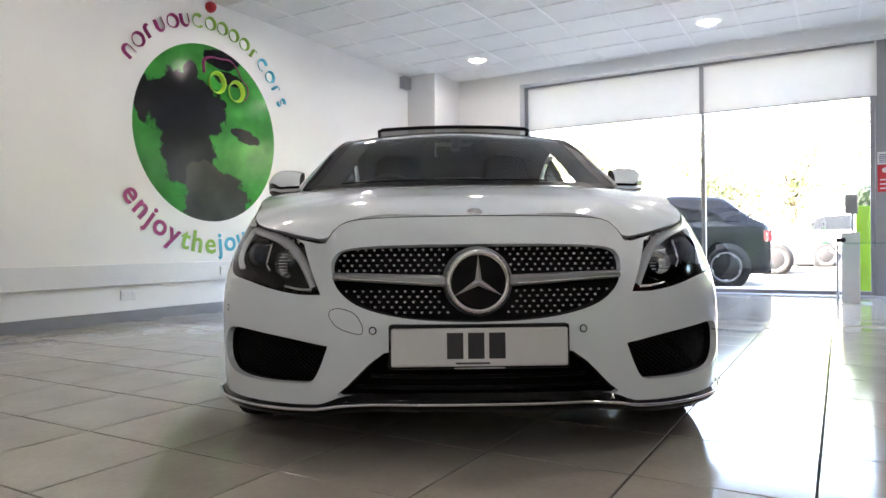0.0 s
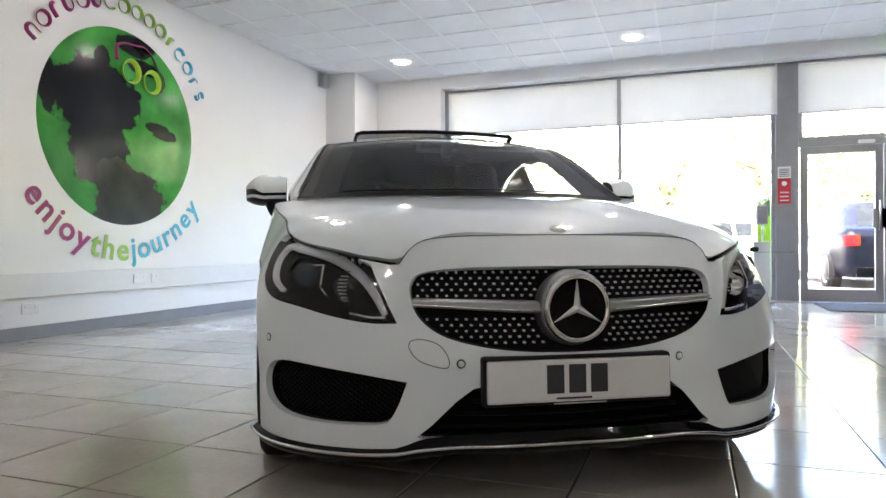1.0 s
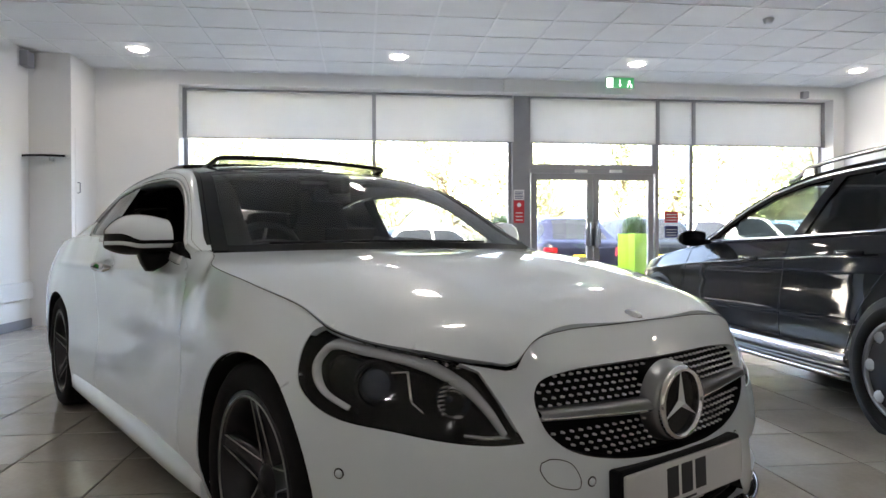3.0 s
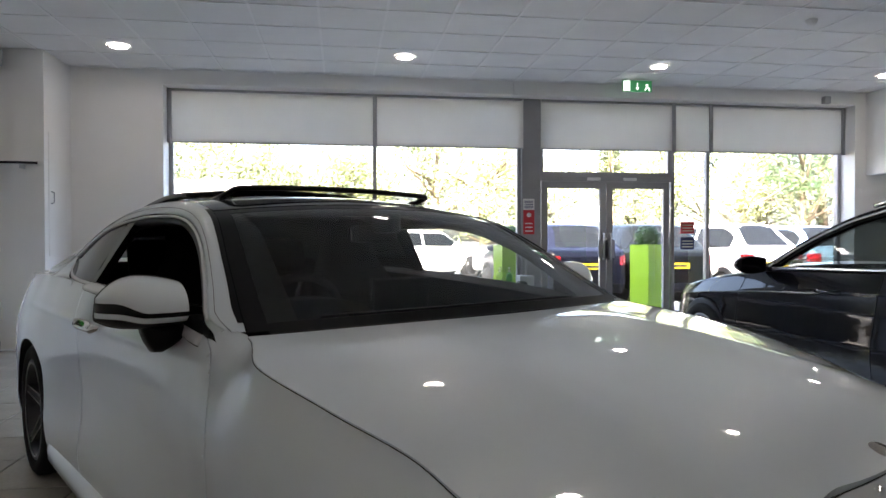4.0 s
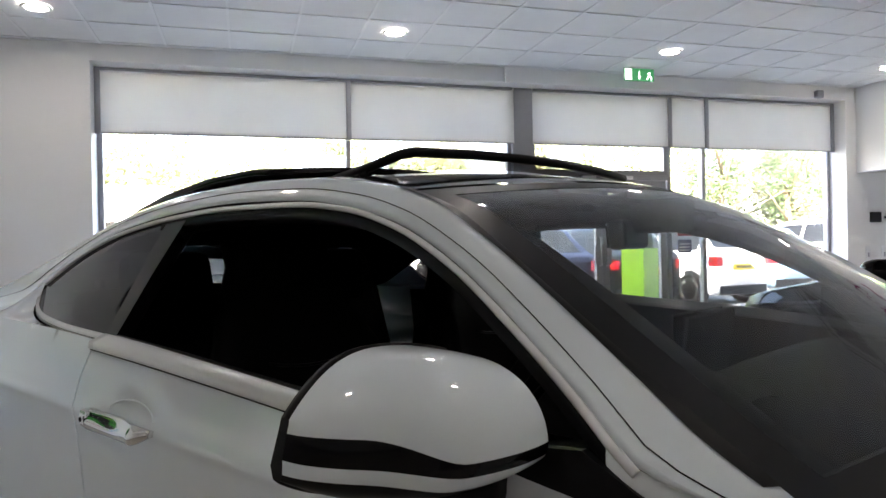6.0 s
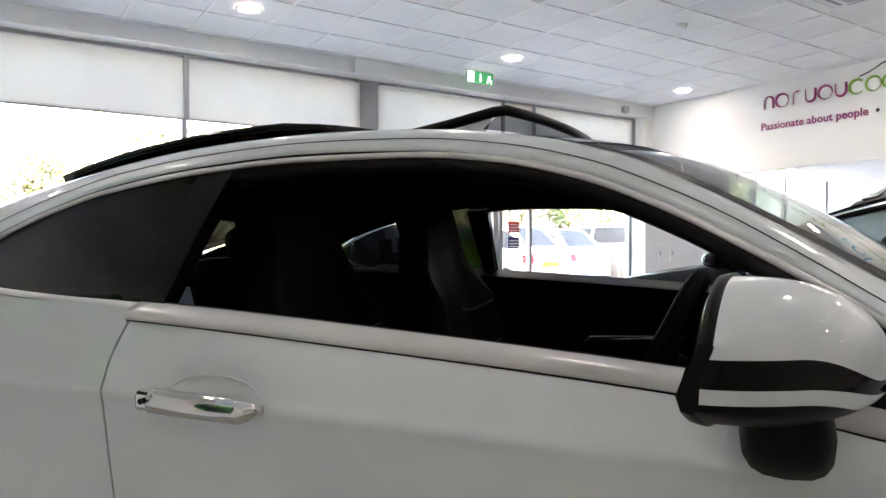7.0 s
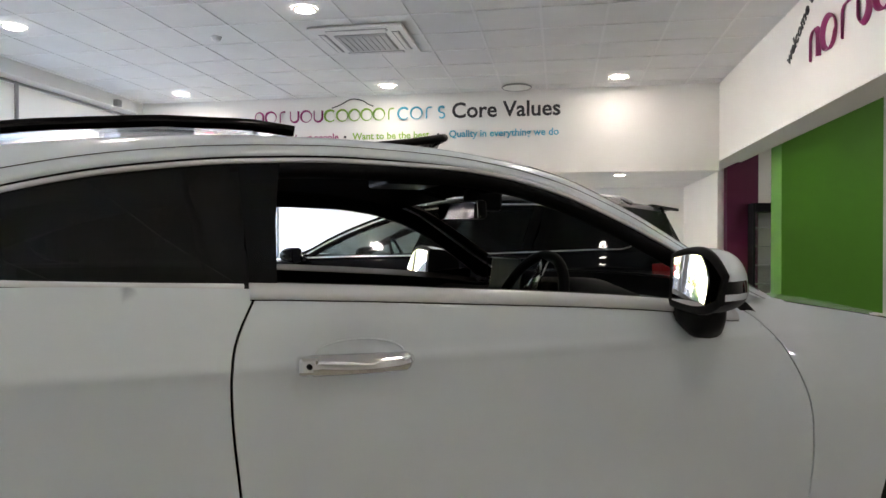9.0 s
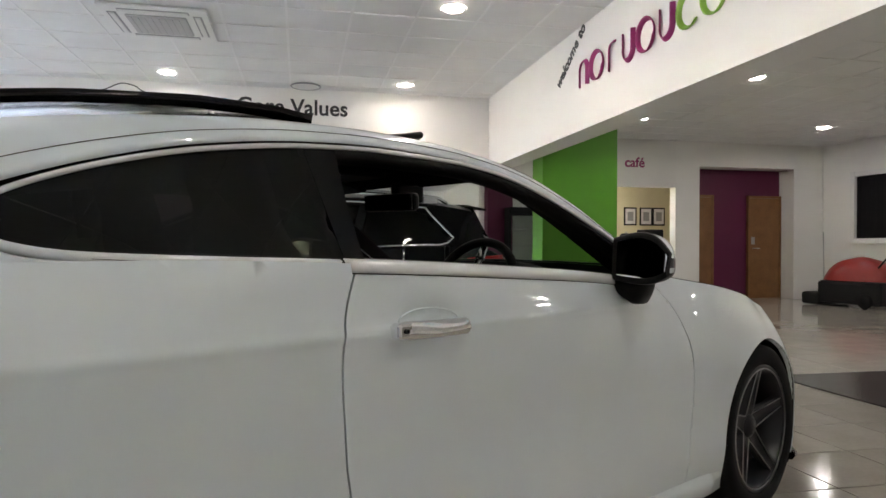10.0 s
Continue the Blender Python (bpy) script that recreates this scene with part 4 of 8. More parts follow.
def plain_car(name, at, turn, label, body, L=4.4, W=1.8, H=1.5, nose=0.62, hood=0.92, cowl=1.25, roof0=1.95, roof1=3.3, tail=4.1, belt=0.95, deck=0.95, wheels=(0.85, 3.5), r=0.32, plate="white_plate", trim="gloss_black", rails=False, cheap=True, group="parked cars", rim="alloy"):
    """A closed car body drawn from a few heights and lengths, measured from the nose; the thing stands at the middle of its length."""
    car = thing(name, at, label, "car", group, turn=turn)
    zb = curve1([0, 0.04, 0.25, cowl, (cowl + tail) / 2, tail, L - 0.1, L], [nose - 0.12, nose, nose + (hood - nose) * 0.55, hood, belt, max(belt, deck - 0.02), deck - 0.03, deck - 0.14])
    zr = curve1([0, cowl, (cowl + roof0) / 2, roof0, (roof0 + roof1) / 2, roof1, tail, L], [0, 0.0, (H - hood) * 0.62, H - hood - 0.02, H - hood, H - hood - 0.035, 0.04, 0.0])
    half = curve1([0, 0.03, 0.18, 0.5, 1.2, L * 0.6, L - 0.6, L - 0.15, L - 0.02, L], [W * 0.30, W * 0.36, W * 0.43, W * 0.485, W * 0.5, W * 0.5, W * 0.485, W * 0.44, W * 0.39, W * 0.34])
    low = 0.20

    def frame_at(s):
        w, z = half(s), zb(s)
        up = max(zr(s), 0.012)
        k = min(1.0, up / 0.35)
        return w, z, up, k

    def section(s):
        w, z, up, k = frame_at(s)
        rail = w * (0.93 - 0.24 * k)
        return [(0, low), (w * 0.85, low), (w * 0.97, low + 0.07), (w, low + 0.22), (w * 0.995, z - 0.22), (w * 0.985, z - 0.07), (w * 0.955, z - 0.015), (w * 0.93, z), ((w * 0.93 + rail) / 2, z + up * 0.5), (rail + 0.012 * k, z + up * 0.86), (rail * 0.93, z + up * 0.955), (rail * 0.6, z + up * 0.992), (0, z + up)]

    def loc(s, w, z):
        return (L / 2 - s, w, z)

    S = sorted(set([0, 0.015, 0.05, 0.12, L - 0.12, L - 0.05, L - 0.015, L] + list(np.linspace(0.22, L - 0.22, 40 if cheap else 80))))
    rows = []
    for s in S:
        h = section(s)
        rows.append([loc(s, -w, z) for w, z in h[:0:-1]] + [loc(s, w, z) for w, z in h[:-1]])
    part("body", loft(rows, closed=True, caps=True), body, car, smooth=True)

    def side_w(s, z):
        w, b, up, k = frame_at(s)
        t = (z - b) / max(up, 0.05)
        rail = w * (0.93 - 0.24 * k)
        mid = (w * 0.93 + rail) / 2
        edge = rail + 0.012 * k
        return (w * 0.93 + (mid - w * 0.93) * max(t, 0) / 0.5 if t < 0.5 else mid + (edge - mid) * min((t - 0.5) / 0.36, 1)) + 0.006

    step = 0.12 if cheap else 0.06
    # side glass, front and rear
    cuts = [(cowl + 0.18, (cowl + tail) / 2 - 0.12), ((cowl + tail) / 2 - 0.04, tail - 0.28)]
    for sd in (1, -1):
        for a, b in cuts:
            top = [(s, zb(s) + min(zr(s) * 0.82, H)) for s in np.linspace(a, b, 8)]
            low_edge = [(s, zb(s) + 0.035) for s in np.linspace(b, a, 8)]
            top = [(s, max(z, zb(s) + 0.04)) for s, z in top]
            part("side_window", sheet(top + low_edge, [], lambda s, z: loc(s, sd * side_w(s, z), z), step, flip=sd > 0), M["dark_glass"], car)
    for nm, a, b in (("windscreen", cowl + 0.06, roof0 - 0.04), ("rear_window", roof1 + 0.1, tail - 0.05)):
        rows = []
        for s in np.linspace(a, b, 8):
            w, z, up, k = frame_at(s)
            rail = w * (0.93 - 0.24 * k)
            rows.append([loc(s, rail * f, z + up * (1 - 0.008 * abs(f / 0.6) if abs(f) < 0.7 else 0.965) + 0.008) for f in ((-0.88, -0.6, -0.3, 0, 0.3, 0.6, 0.88) if nm == "windscreen" else (-0.76, -0.7, -0.35, 0, 0.35, 0.7, 0.76))])
        part(nm, loft(rows, flip=True), M["dark_glass"], car, smooth=True)
    for ws in wheels:
        for sd in (1, -1):
            w = half(ws)
            # flat black disc on the uncut body paints the arch's shaded hollow
            part("arch_liner", turned([(0.0, 0.0), (r + 0.055, 0.0), (r + 0.062, -0.05), (r + 0.062, -0.16)], 32, matrix=Matrix.Translation(loc(ws, sd * (w + 0.004), r)) @ pose(0, 0, 0, -90 * sd)), M["black_plastic"], car)
            road_wheel(car, loc(ws, sd * (w - 0.085), r), sd, r, 0.21, 5, twin=not cheap, rim=rim, n=24 if cheap else 40)
    for sd in (1, -1):
        rows = [[loc(0.30 - 0.29 * k + 0.24 * (1 - k), sd * (half(0.06 + 0.3 * (1 - k)) * (0.99 - 0.25 * k) + 0.004), z) for z in (nose - 0.10 + 0.03 * k, nose - 0.03, nose + 0.06 - 0.05 * k)] for k in np.linspace(0, 1, 6)]
        part("headlight", loft(rows, flip=sd > 0), M["headlamp"], car, smooth=True)
        tail_path = [(L - 0.14, half(L - 0.14) + 0.008), (L - 0.05, half(L - 0.05) + 0.008), (L + 0.004, half(L - 0.02) - 0.01), (L + 0.012, W * 0.355), (L + 0.015, W * 0.325)]
        rows = [[loc(s_, sd * w_, z) for z in (deck - 0.28, deck - 0.2, deck - 0.11)] for s_, w_ in tail_path]
        part("tail_light", loft(rows, flip=sd < 0), M["tail"], car, smooth=True)
        ms = cowl + 0.32
        mz = zb(ms) + 0.06
        mw = half(ms) + 0.10
        bm = bmesh.new()
        rows = []
        for t in np.linspace(0, 1, 7):
            c = math.sin(math.pi * (0.12 + 0.76 * t)) ** 0.5
            rows.append([loc(ms + 0.05 - 0.075 * c * math.cos(a), sd * (mw - 0.10 + 0.2 * t), mz + 0.075 * c * math.sin(a)) for a in np.linspace(0, 2 * math.pi, 12)[:-1]])
        loft(rows, bm, closed=True, caps=True)
        part("door_mirror", bm, body, car, smooth=True)
        if not cheap:
            for k in (0.30, 0.72):
                hs_ = cowl + 0.2 + (tail - cowl) * k
                part("door_handle", boxed(loc(hs_ + 0.2, sd * (half(hs_) + 0.012) - 0.012, zb(hs_) - 0.115), loc(hs_, sd * (half(hs_) + 0.012) + 0.012, zb(hs_) - 0.085), 0.006), M["chrome"], car)
            line = [loc(s, sd * (side_w(s, zb(s) + 0.022) + 0.004), zb(s) + 0.022) for s in np.linspace(cowl + 0.12, tail - 0.22, 24)]
            part("belt_trim", tube(line, 0.009, 6), M["chrome"], car)
            line = [loc(s, sd * (side_w(s, zb(s) + zr(s) * 0.85) + 0.002), zb(s) + zr(s) * 0.86) for s in np.linspace(cowl + 0.12, tail - 0.24, 30)]
            part("window_trim", tube(line, 0.008, 6), M["chrome"], car)
            part("sill_trim", boxed(loc(wheels[1] - r - 0.12, sd * (W * 0.495) - 0.02, 0.26), loc(wheels[0] + r + 0.12, sd * (W * 0.495) + 0.02, 0.30), 0.008), M["silver"], car)
            part("running_board", boxed(loc(wheels[1] - r - 0.1, sd * (W * 0.50) - 0.06, 0.19), loc(wheels[0] + r + 0.1, sd * (W * 0.50) + 0.05, 0.225), 0.01), M["silver"], car)
        if rails:
            pts = []
            for s in np.linspace(roof0 - 0.05, roof1 + 0.35, 16):
                w, z, up, k = frame_at(s)
                lift = 0.045 if roof0 + 0.1 < s < roof1 + 0.2 else 0.008
                pts.append(loc(s, sd * w * 0.69 * 0.97, z + up * 0.97 + lift))
            part("roof_rail", tube(pts, 0.014, 8), M["silver"], car)
    part("front_grille", boxed(loc(0.05, -W * 0.22, nose - 0.17), loc(-0.012, W * 0.22, nose - 0.04), 0.01), M["gloss_black"], car)
    part("rear_plate", boxed(loc(L + 0.018, -0.26, deck - 0.36), loc(L - 0.02, 0.26, deck - 0.25), 0.003), M["yellow_plate"], car)
    part("plate_bars", boxed(loc(L + 0.021, -0.2, deck - 0.325), loc(L + 0.0182, 0.2, deck - 0.287)), M["ink"], car)
    part("front_plate", boxed(loc(0.02, -0.26, nose - 0.32), loc(-0.018, 0.26, nose - 0.21), 0.003), M["white_plate"], car)
    part("lower_trim", boxed(loc(L + 0.012, -W * 0.36, 0.2), loc(L - 0.1, W * 0.36, 0.38), 0.02), M[trim if trim in M else "gloss_black"], car)
    return car

# ---- outside ----
ground = slab("ground", (-400, 9.801, -0.4), (400, 500, -0.02), M["asphalt"], "grey asphalt car park reaching to the horizon", "ground")
slab("pavement", (-14, 9.802, -0.019), (16, 13.2, -0.004), M["paving"], "pale paved strip in front of the shop", "pavement")
slab("ground_behind", (-400, -400, -0.4), (400, 9.799, -0.26), M["asphalt"], "grey asphalt ground round the building", "ground")
slab("roof", (-5.85, -6.8, 3.502), (11.1, 9.81, 3.8), M["asphalt"], "flat roof over the showroom", "roof")
wall("wall_east_outer", (11.102, -6.8, 0), (11.3, 9.8, 3.5), "plain outer wall")
wall("wall_kitchen_outer", (9.752, -6.8, 0), (11.1, 0.4, 3.5), "plain wall closing the rear")
wall("wall_south_east", (7.752, -6.8, 0), (9.75, -6.32, 3.5), "plain wall closing the rear")

CARS = dict(
    mini=dict(L=3.85, W=1.73, H=1.42, nose=0.70, hood=0.95, cowl=1.05, roof0=1.6, roof1=3.1, tail=3.65, belt=0.98, deck=0.98, wheels=(0.65, 3.15), r=0.31),
    suv=dict(L=4.6, W=1.88, H=1.68, nose=0.80, hood=1.05, cowl=1.25, roof0=1.95, roof1=3.9, tail=4.45, belt=1.08, deck=1.12, wheels=(0.88, 3.6), r=0.36),
    hatch=dict(L=4.3, W=1.8, H=1.48, nose=0.68, hood=0.94, cowl=1.15, roof0=1.85, roof1=3.5, tail=4.1, belt=0.97, deck=1.0, wheels=(0.85, 3.48), r=0.32),
    tiny=dict(L=3.55, W=1.63, H=1.49, nose=0.72, hood=0.95, cowl=0.85, roof0=1.45, roof1=2.8, tail=3.4, belt=0.98, deck=1.02, wheels=(0.68, 2.98), r=0.30),
    saloon=dict(L=4.7, W=1.83, H=1.44, nose=0.66, hood=0.92, cowl=1.3, roof0=2.05, roof1=3.2, tail=4.1, belt=0.94, deck=1.02, wheels=(0.85, 3.65), r=0.32),
)
WHITE_OUT, BLACK_OUT, NAVY_OUT = paint("car_white", (0.72, 0.72, 0.72)), paint("car_black", (0.004, 0.005, 0.005), coat=0.12), paint("car_navy", (0.005, 0.006, 0.012), coat=0.12)
SILVER_OUT, BLUE_OUT = paint("car_silver", (0.38, 0.39, 0.40), 0.3, 0.6), paint("car_steel_blue", (0.16, 0.24, 0.33), 0.3, 0.4)
for kind, x, y, turn, colour, label in (
    ("mini", -2.95, 11.75, 198, BLACK_OUT, "small dark green hatchback with alloy wheels, parked outside"),
    ("saloon", -2.9, 16.6, 15, SILVER_OUT, "silver grey saloon parked across the car park"),
    ("hatch", 2.30, 14.9, 95, NAVY_OUT, "dark navy hatchback with red tail lamps, parked outside"),
    ("hatch", 4.15, 15.0, 92, BLACK_OUT, "black hatchback parked outside with its rear to the shop"),
    ("tiny", 5.95, 14.5, 98, WHITE_OUT, "small white hatchback parked outside with its rear to the shop"),
    ("hatch", 8.3, 16.0, 96, BLUE_OUT, "steel blue car parked beside the white hatchback"),
    ("suv", 11.9, 17.0, 95, WHITE_OUT, "white estate car parked outside"),
    ("hatch", 0.6, 22.5, 20, WHITE_OUT, "white hatchback in the second row"),
    ("suv", 4.4, 22.5, 170, SILVER_OUT, "silver estate in the second row"),
    ("saloon", 9.2, 22.6, 178, SILVER_OUT, "silver saloon in the second row"),
    ("saloon", -6.5, 19.0, 160, WHITE_OUT, "white saloon parked across the car park"),
    ("hatch", 14.8, 15.5, 100, SILVER_OUT, "silver hatchback parked outside"),
):
    plain_car("car", (x, y, -0.02), turn, label, colour, **CARS[kind])


def planter(x, y, turn):
    e = thing("planter", (x, y, -0.004), "tall square lime green planter with a clipped box ball", "planter", "lime planters", turn=turn)
    part("pot", loft([[(a * w, b * w, z) for a, b in ((-1, -1), (1, -1), (1, 1), (-1, 1))] for w, z in ((0.168, 0.0), (0.17, 1.10), (0.152, 1.10), (0.15, 1.02))], closed=True, caps=True), M["lime"], e)
    for o in e.children:
        o.data.polygons.foreach_set("use_smooth", [False] * len(o.data.polygons))
    bm = bmesh.new()
    rnd = random.Random(5)
    for _ in range(1500):
        a, b = rnd.uniform(0, 2 * math.pi), math.acos(rnd.uniform(-1, 1))
        d = Vector((math.sin(b) * math.cos(a), math.sin(b) * math.sin(a), math.cos(b)))
        c = d * rnd.uniform(0.15, 0.205) + Vector((0, 0, 1.19))
        s = rnd.uniform(0.012, 0.022)
        u = d.orthogonal().normalized()
        u.rotate(Matrix.Rotation(rnd.uniform(0, 6.28), 3, d))
        v = (d + u * rnd.uniform(-0.6, 0.6)).normalized().cross(u)
        bm.faces.new([bm.verts.new(c + u * s * p + v * s * q) for p, q in ((-1, 0), (0, -0.6), (1, 0), (0, 0.6))])
    part("leaf_ball", bm, M["box_leaf"], e)


planter(2.36, 10.15, 24)
planter(0.31, 10.12, 8)


# ---- trees behind the car park ----
def tree(x, y, h, spread, seed, leaf, label):
    """Tapered trunk, forked limbs, and a crown of many small leaf blades in uneven clumps."""
    rnd = random.Random(seed)
    e = thing("tree", (x, y, -0.03), label, "tree", "trees behind the car park")
    bm = bmesh.new()
    tube([(0, 0, 0), (0.05, 0.02, h * 0.2), (-0.04, 0.06, h * 0.45), (0.05, 0, h * 0.8)], [0.2, 0.16, 0.12, 0.03], 8, bm)
    tips = []
    for k in range(9):
        a, z0 = rnd.uniform(0, 6.28), h * rnd.uniform(0.15, 0.55)
        d = spread * rnd.uniform(0.5, 0.95)
        tip = Vector((d * math.cos(a), d * math.sin(a), z0 + h * rnd.uniform(0.1, 0.35)))
        tube([(0, 0, z0), tip * 0.5 + Vector((0, 0, z0 * 0.5)), tip], [0.07, 0.045, 0.015], 6, bm)
        tips.append(tip)
    part("trunk", bm, M["bark"], e)
    V, F = [], []
    for k in range(46):
        base = rnd.choice(tips + [Vector((0, 0, h * rnd.uniform(0.25, 0.95)))])
        fall = rnd.uniform(0.1, 1)
        c = base * fall + Vector((0, 0, h * rnd.uniform(0.15, 0.75) * (1 - fall * 0.6)))
        rad = spread * rnd.uniform(0.16, 0.34)
        for _ in range(95):
            d = Vector((rnd.gauss(0, 1), rnd.gauss(0, 1), rnd.gauss(0, 0.8)))
            p = c + d * rad * 0.55
            s = rnd.uniform(0.06, 0.13)
            u = Vector((rnd.gauss(0, 1), rnd.gauss(0, 1), rnd.gauss(0, 1))).normalized()
            v = u.orthogonal().normalized()
            b = len(V)
            V += [p - u * s, p - v * s * 0.5, p + u * s, p + v * s * 0.5]
            F.append((b, b + 1, b + 2, b + 3))
    me = bpy.data.meshes.new("crown")
    me.from_pydata([tuple(v) for v in V], [], F)
    me.materials.append(leaf)
    crown = new("crown", me)
    crown.parent = e


rt = random.Random(11)
x = -26.0
k = 0
while x < 44:
    dark = x > 15 and k % 2 == 0
    tree(x, 31 + rt.uniform(-3.0, 6), rt.uniform(5.0, 8.2), rt.uniform(2.6, 3.6), k, M["leaf_dark"] if dark else M["leaf"], "leafy tree in full sun at the edge of the car park")
    x += rt.uniform(1.7, 2.5)
    k += 1
for i in range(7):
    tree(15.0 + 2.1 * i, 34.5 + rt.uniform(-1.5, 2.5), rt.uniform(8.5, 11.0), rt.uniform(3.4, 4.2), 100 + i, M["leaf_mid"], "tall dense green tree at the edge of the car park")
shed = thing("white_building", (-9.0, 25.5, -0.02), "low white flat-roofed building beyond the cars", "building")
part("wall", boxed((-6, -2, 0), (4, 3, 2.9)), M["wall"], shed)
part("roof", boxed((-6.2, -2.2, 2.902), (4.2, 3.2, 3.1), 0.02), M["trunking"], shed)
for k in range(4):
    part("window", boxed((-5 + 2.3 * k, -2.02, 1.0), (-3.6 + 2.3 * k, -1.99, 2.1)), M["dark_glass"], shed)
sb = thing("sign_board", (7.1, 25.0, -0.03), "blank white sign board on two grey posts", "sign")
part("board", boxed((-0.53, -0.02, 1.85), (0.53, 0.02, 2.45), 0.006), M["white_plastic"], sb)
for x in (-0.42, 0.42):
    part("post", tube([(x, 0.05, 0.0), (x, 0.05, 2.4)], 0.03, 8), M["steel"], sb)
lp = thing("street_lamp", (6.5, 27.0, -0.03), "grey street lamp column with a small flat head", "street lamp")
part("column", tube([(0, 0, 0), (0, 0, 1.2), (0, 0, 3.3)], [0.07, 0.05, 0.035], 10), M["alu"], lp)
part("head", boxed((-0.22, -0.09, 3.28), (0.12, 0.09, 3.36), 0.02), M["alu"], lp)

# ---- the white coupe: lengths from the nose (s), half widths (w), heights (z) ----
HERO = thing("white_coupe", (-0.925, 1.901, 0.0), "glossy white two-door coupe with open windows and raised sunroof", "car", turn=-58.8)
WHITE = mat("pearl_white", (0.79, 0.862, 0.905), 0.35, 0.0, vary=0.012, scale=0.7, fine=400, coat=1.0, rvary=0.03)
WHITE.node_tree.nodes["Principled BSDF"].inputs["Coat IOR"].default_value = 2.0
M.update({
    "grille_black": mat("grille_black", (0.005, 0.005, 0.0055), 0.4, vary=0.1, spec=0.1),
    "mesh_black": mat("mesh_black", (0.004, 0.004, 0.004), 0.6, vary=0.2, scale=90, fine=400, bump=0.6, spec=0.06),
    "leather": mat("black_leather", (0.0045, 0.0045, 0.005), 0.6, vary=0.15, scale=12, fine=220, bump=0.25, spec=0.04),
    "headliner": mat("black_headliner", (0.008, 0.008, 0.008), 0.9, vary=0.1, fine=300, spec=0.05),
    "pillar_cloth": mat("dark_pillar_cloth", (0.012, 0.012, 0.0125), 0.85, vary=0.1, fine=300, spec=0.1),
    "trim_black": mat("satin_black_trim", (0.007, 0.007, 0.0075), 0.38, vary=0.1, spec=0.13),
    "screen_glass": pane_mat("windscreen_glass", (0.62, 0.66, 0.65), 1.0),
    "privacy": pane_mat("privacy_glass", (0.014, 0.014, 0.015), 0.75),
    "lamp_cover": pane_mat("lamp_cover", (0.92, 0.94, 0.95), 0.8),
    "lens": mat("projector_lens", (0.03, 0.04, 0.06), 0.03, 0.2, vary=0.1, coat=1.0, rvary=0.01),
    "mirror_glass": mat("mirror_glass", (0.9, 0.9, 0.9), 0.01, 1.0, vary=0.0, rvary=0.005),
    "pin": mat("pin_metal", (0.80, 0.80, 0.81), 0.28, 0.7, vary=0.03),
    "guide": mat("light_guide_plastic", (0.66, 0.67, 0.69), 0.22, 0.15, vary=0.06, coat=1.0),
    "satin_grey": mat("satin_grey_metal", (0.30, 0.31, 0.32), 0.3, 0.8, vary=0.01, rvary=0.01),
    "star": mat("bright_star_metal", (0.84, 0.84, 0.85), 0.22, 0.55, vary=0.01),
    "satin_trim": mat("satin_trim", (0.76, 0.77, 0.78), 0.22, 0.1, vary=0.01, rvary=0.02),
    "net": pane_mat("deflector_net", (0.30, 0.30, 0.30), 0.15),
    "table_glass": pane_mat("table_glass", (0.72, 0.86, 0.80)),
    "bottle_clear": pane_mat("bottle_clear", (0.80, 0.86, 0.86)),
    "bottle_green": pane_mat("bottle_green", (0.30, 0.78, 0.42)),
    "handle_metal": mat("handle_metal", (0.80, 0.80, 0.81), 0.09, 1.0, vary=0.02, rvary=0.03),
    "panel_screen": mat("display_glass", (0.004, 0.004, 0.0045), 0.5, vary=0.05, spec=0.02),
})


def at(s, w, z):
    return (-s, w, z)


plan = spline([(0, 0), (0.004, 0.13), (0.018, 0.25), (0.063, 0.457), (0.118, 0.605), (0.178, 0.710), (0.258, 0.798), (0.35, 0.858), (0.47, 0.898), (0.62, 0.907), (0.76, 0.908), (1.1, 0.892), (1.6, 0.878), (2.2, 0.878), (2.8, 0.886), (3.3, 0.899), (3.6, 0.902), (4.0, 0.885), (4.3, 0.84), (4.5, 0.75), (4.62, 0.58), (4.675, 0.3), (4.685, 0)], 14)
PL = np.array(plan)
UL = np.concatenate([[0], np.cumsum(np.linalg.norm(np.diff(PL, axis=0), axis=1))])
TG = np.gradient(PL, UL, axis=0)
for _ in range(6):
    TG[1:-1] = (TG[:-2] + 2 * TG[1:-1] + TG[2:]) / 4
TG /= np.linalg.norm(TG, axis=1)[:, None]
half_n = int(np.argmax(PL[:, 1] > 0.885))


def uw(w):
    """Where round the plan the front reaches a half width."""
    return float(np.interp(w, PL[:half_n, 1], UL[:half_n]))


def us(s):
    return float(np.interp(s, PL[:, 0], UL))


top_u = [uw(0), uw(0.25), uw(0.40), uw(0.45), uw(0.475), uw(0.4926), uw(0.56), uw(0.70), us(0.40), us(0.55), us(0.8), us(1.05), us(1.28), us(1.36), us(1.42), us(1.47), us(1.68), us(2.2), us(2.62), us(3.05), us(3.4), us(3.9), us(4.4), UL[-1]]
top_z = curve1(top_u, [0.749, 0.747, 0.739, 0.719, 0.690, 0.666, 0.676, 0.703, 0.749, 0.794, 0.849, 0.890, 0.928, 0.940, 0.925, 0.908, 0.938, 0.972, 0.993, 1.004, 1.000, 0.985, 0.96, 0.93])
top_in = curve1(top_u, [0.115, 0.112, 0.080, 0.066, 0.060, 0.058, 0.075, 0.104, 0.116, 0.118, 0.078, 0.049, 0.114, 0.112, 0.085, 0.070, 0.066, 0.056, 0.044, 0.050, 0.075, 0.10, 0.09, 0.06])
start_v = curve1([0, uw(0.5), us(0.4), us(0.9), us(1.5), UL[-1]], [0.35, 0.35, 0.42, 0.56, 0.60, 0.5])
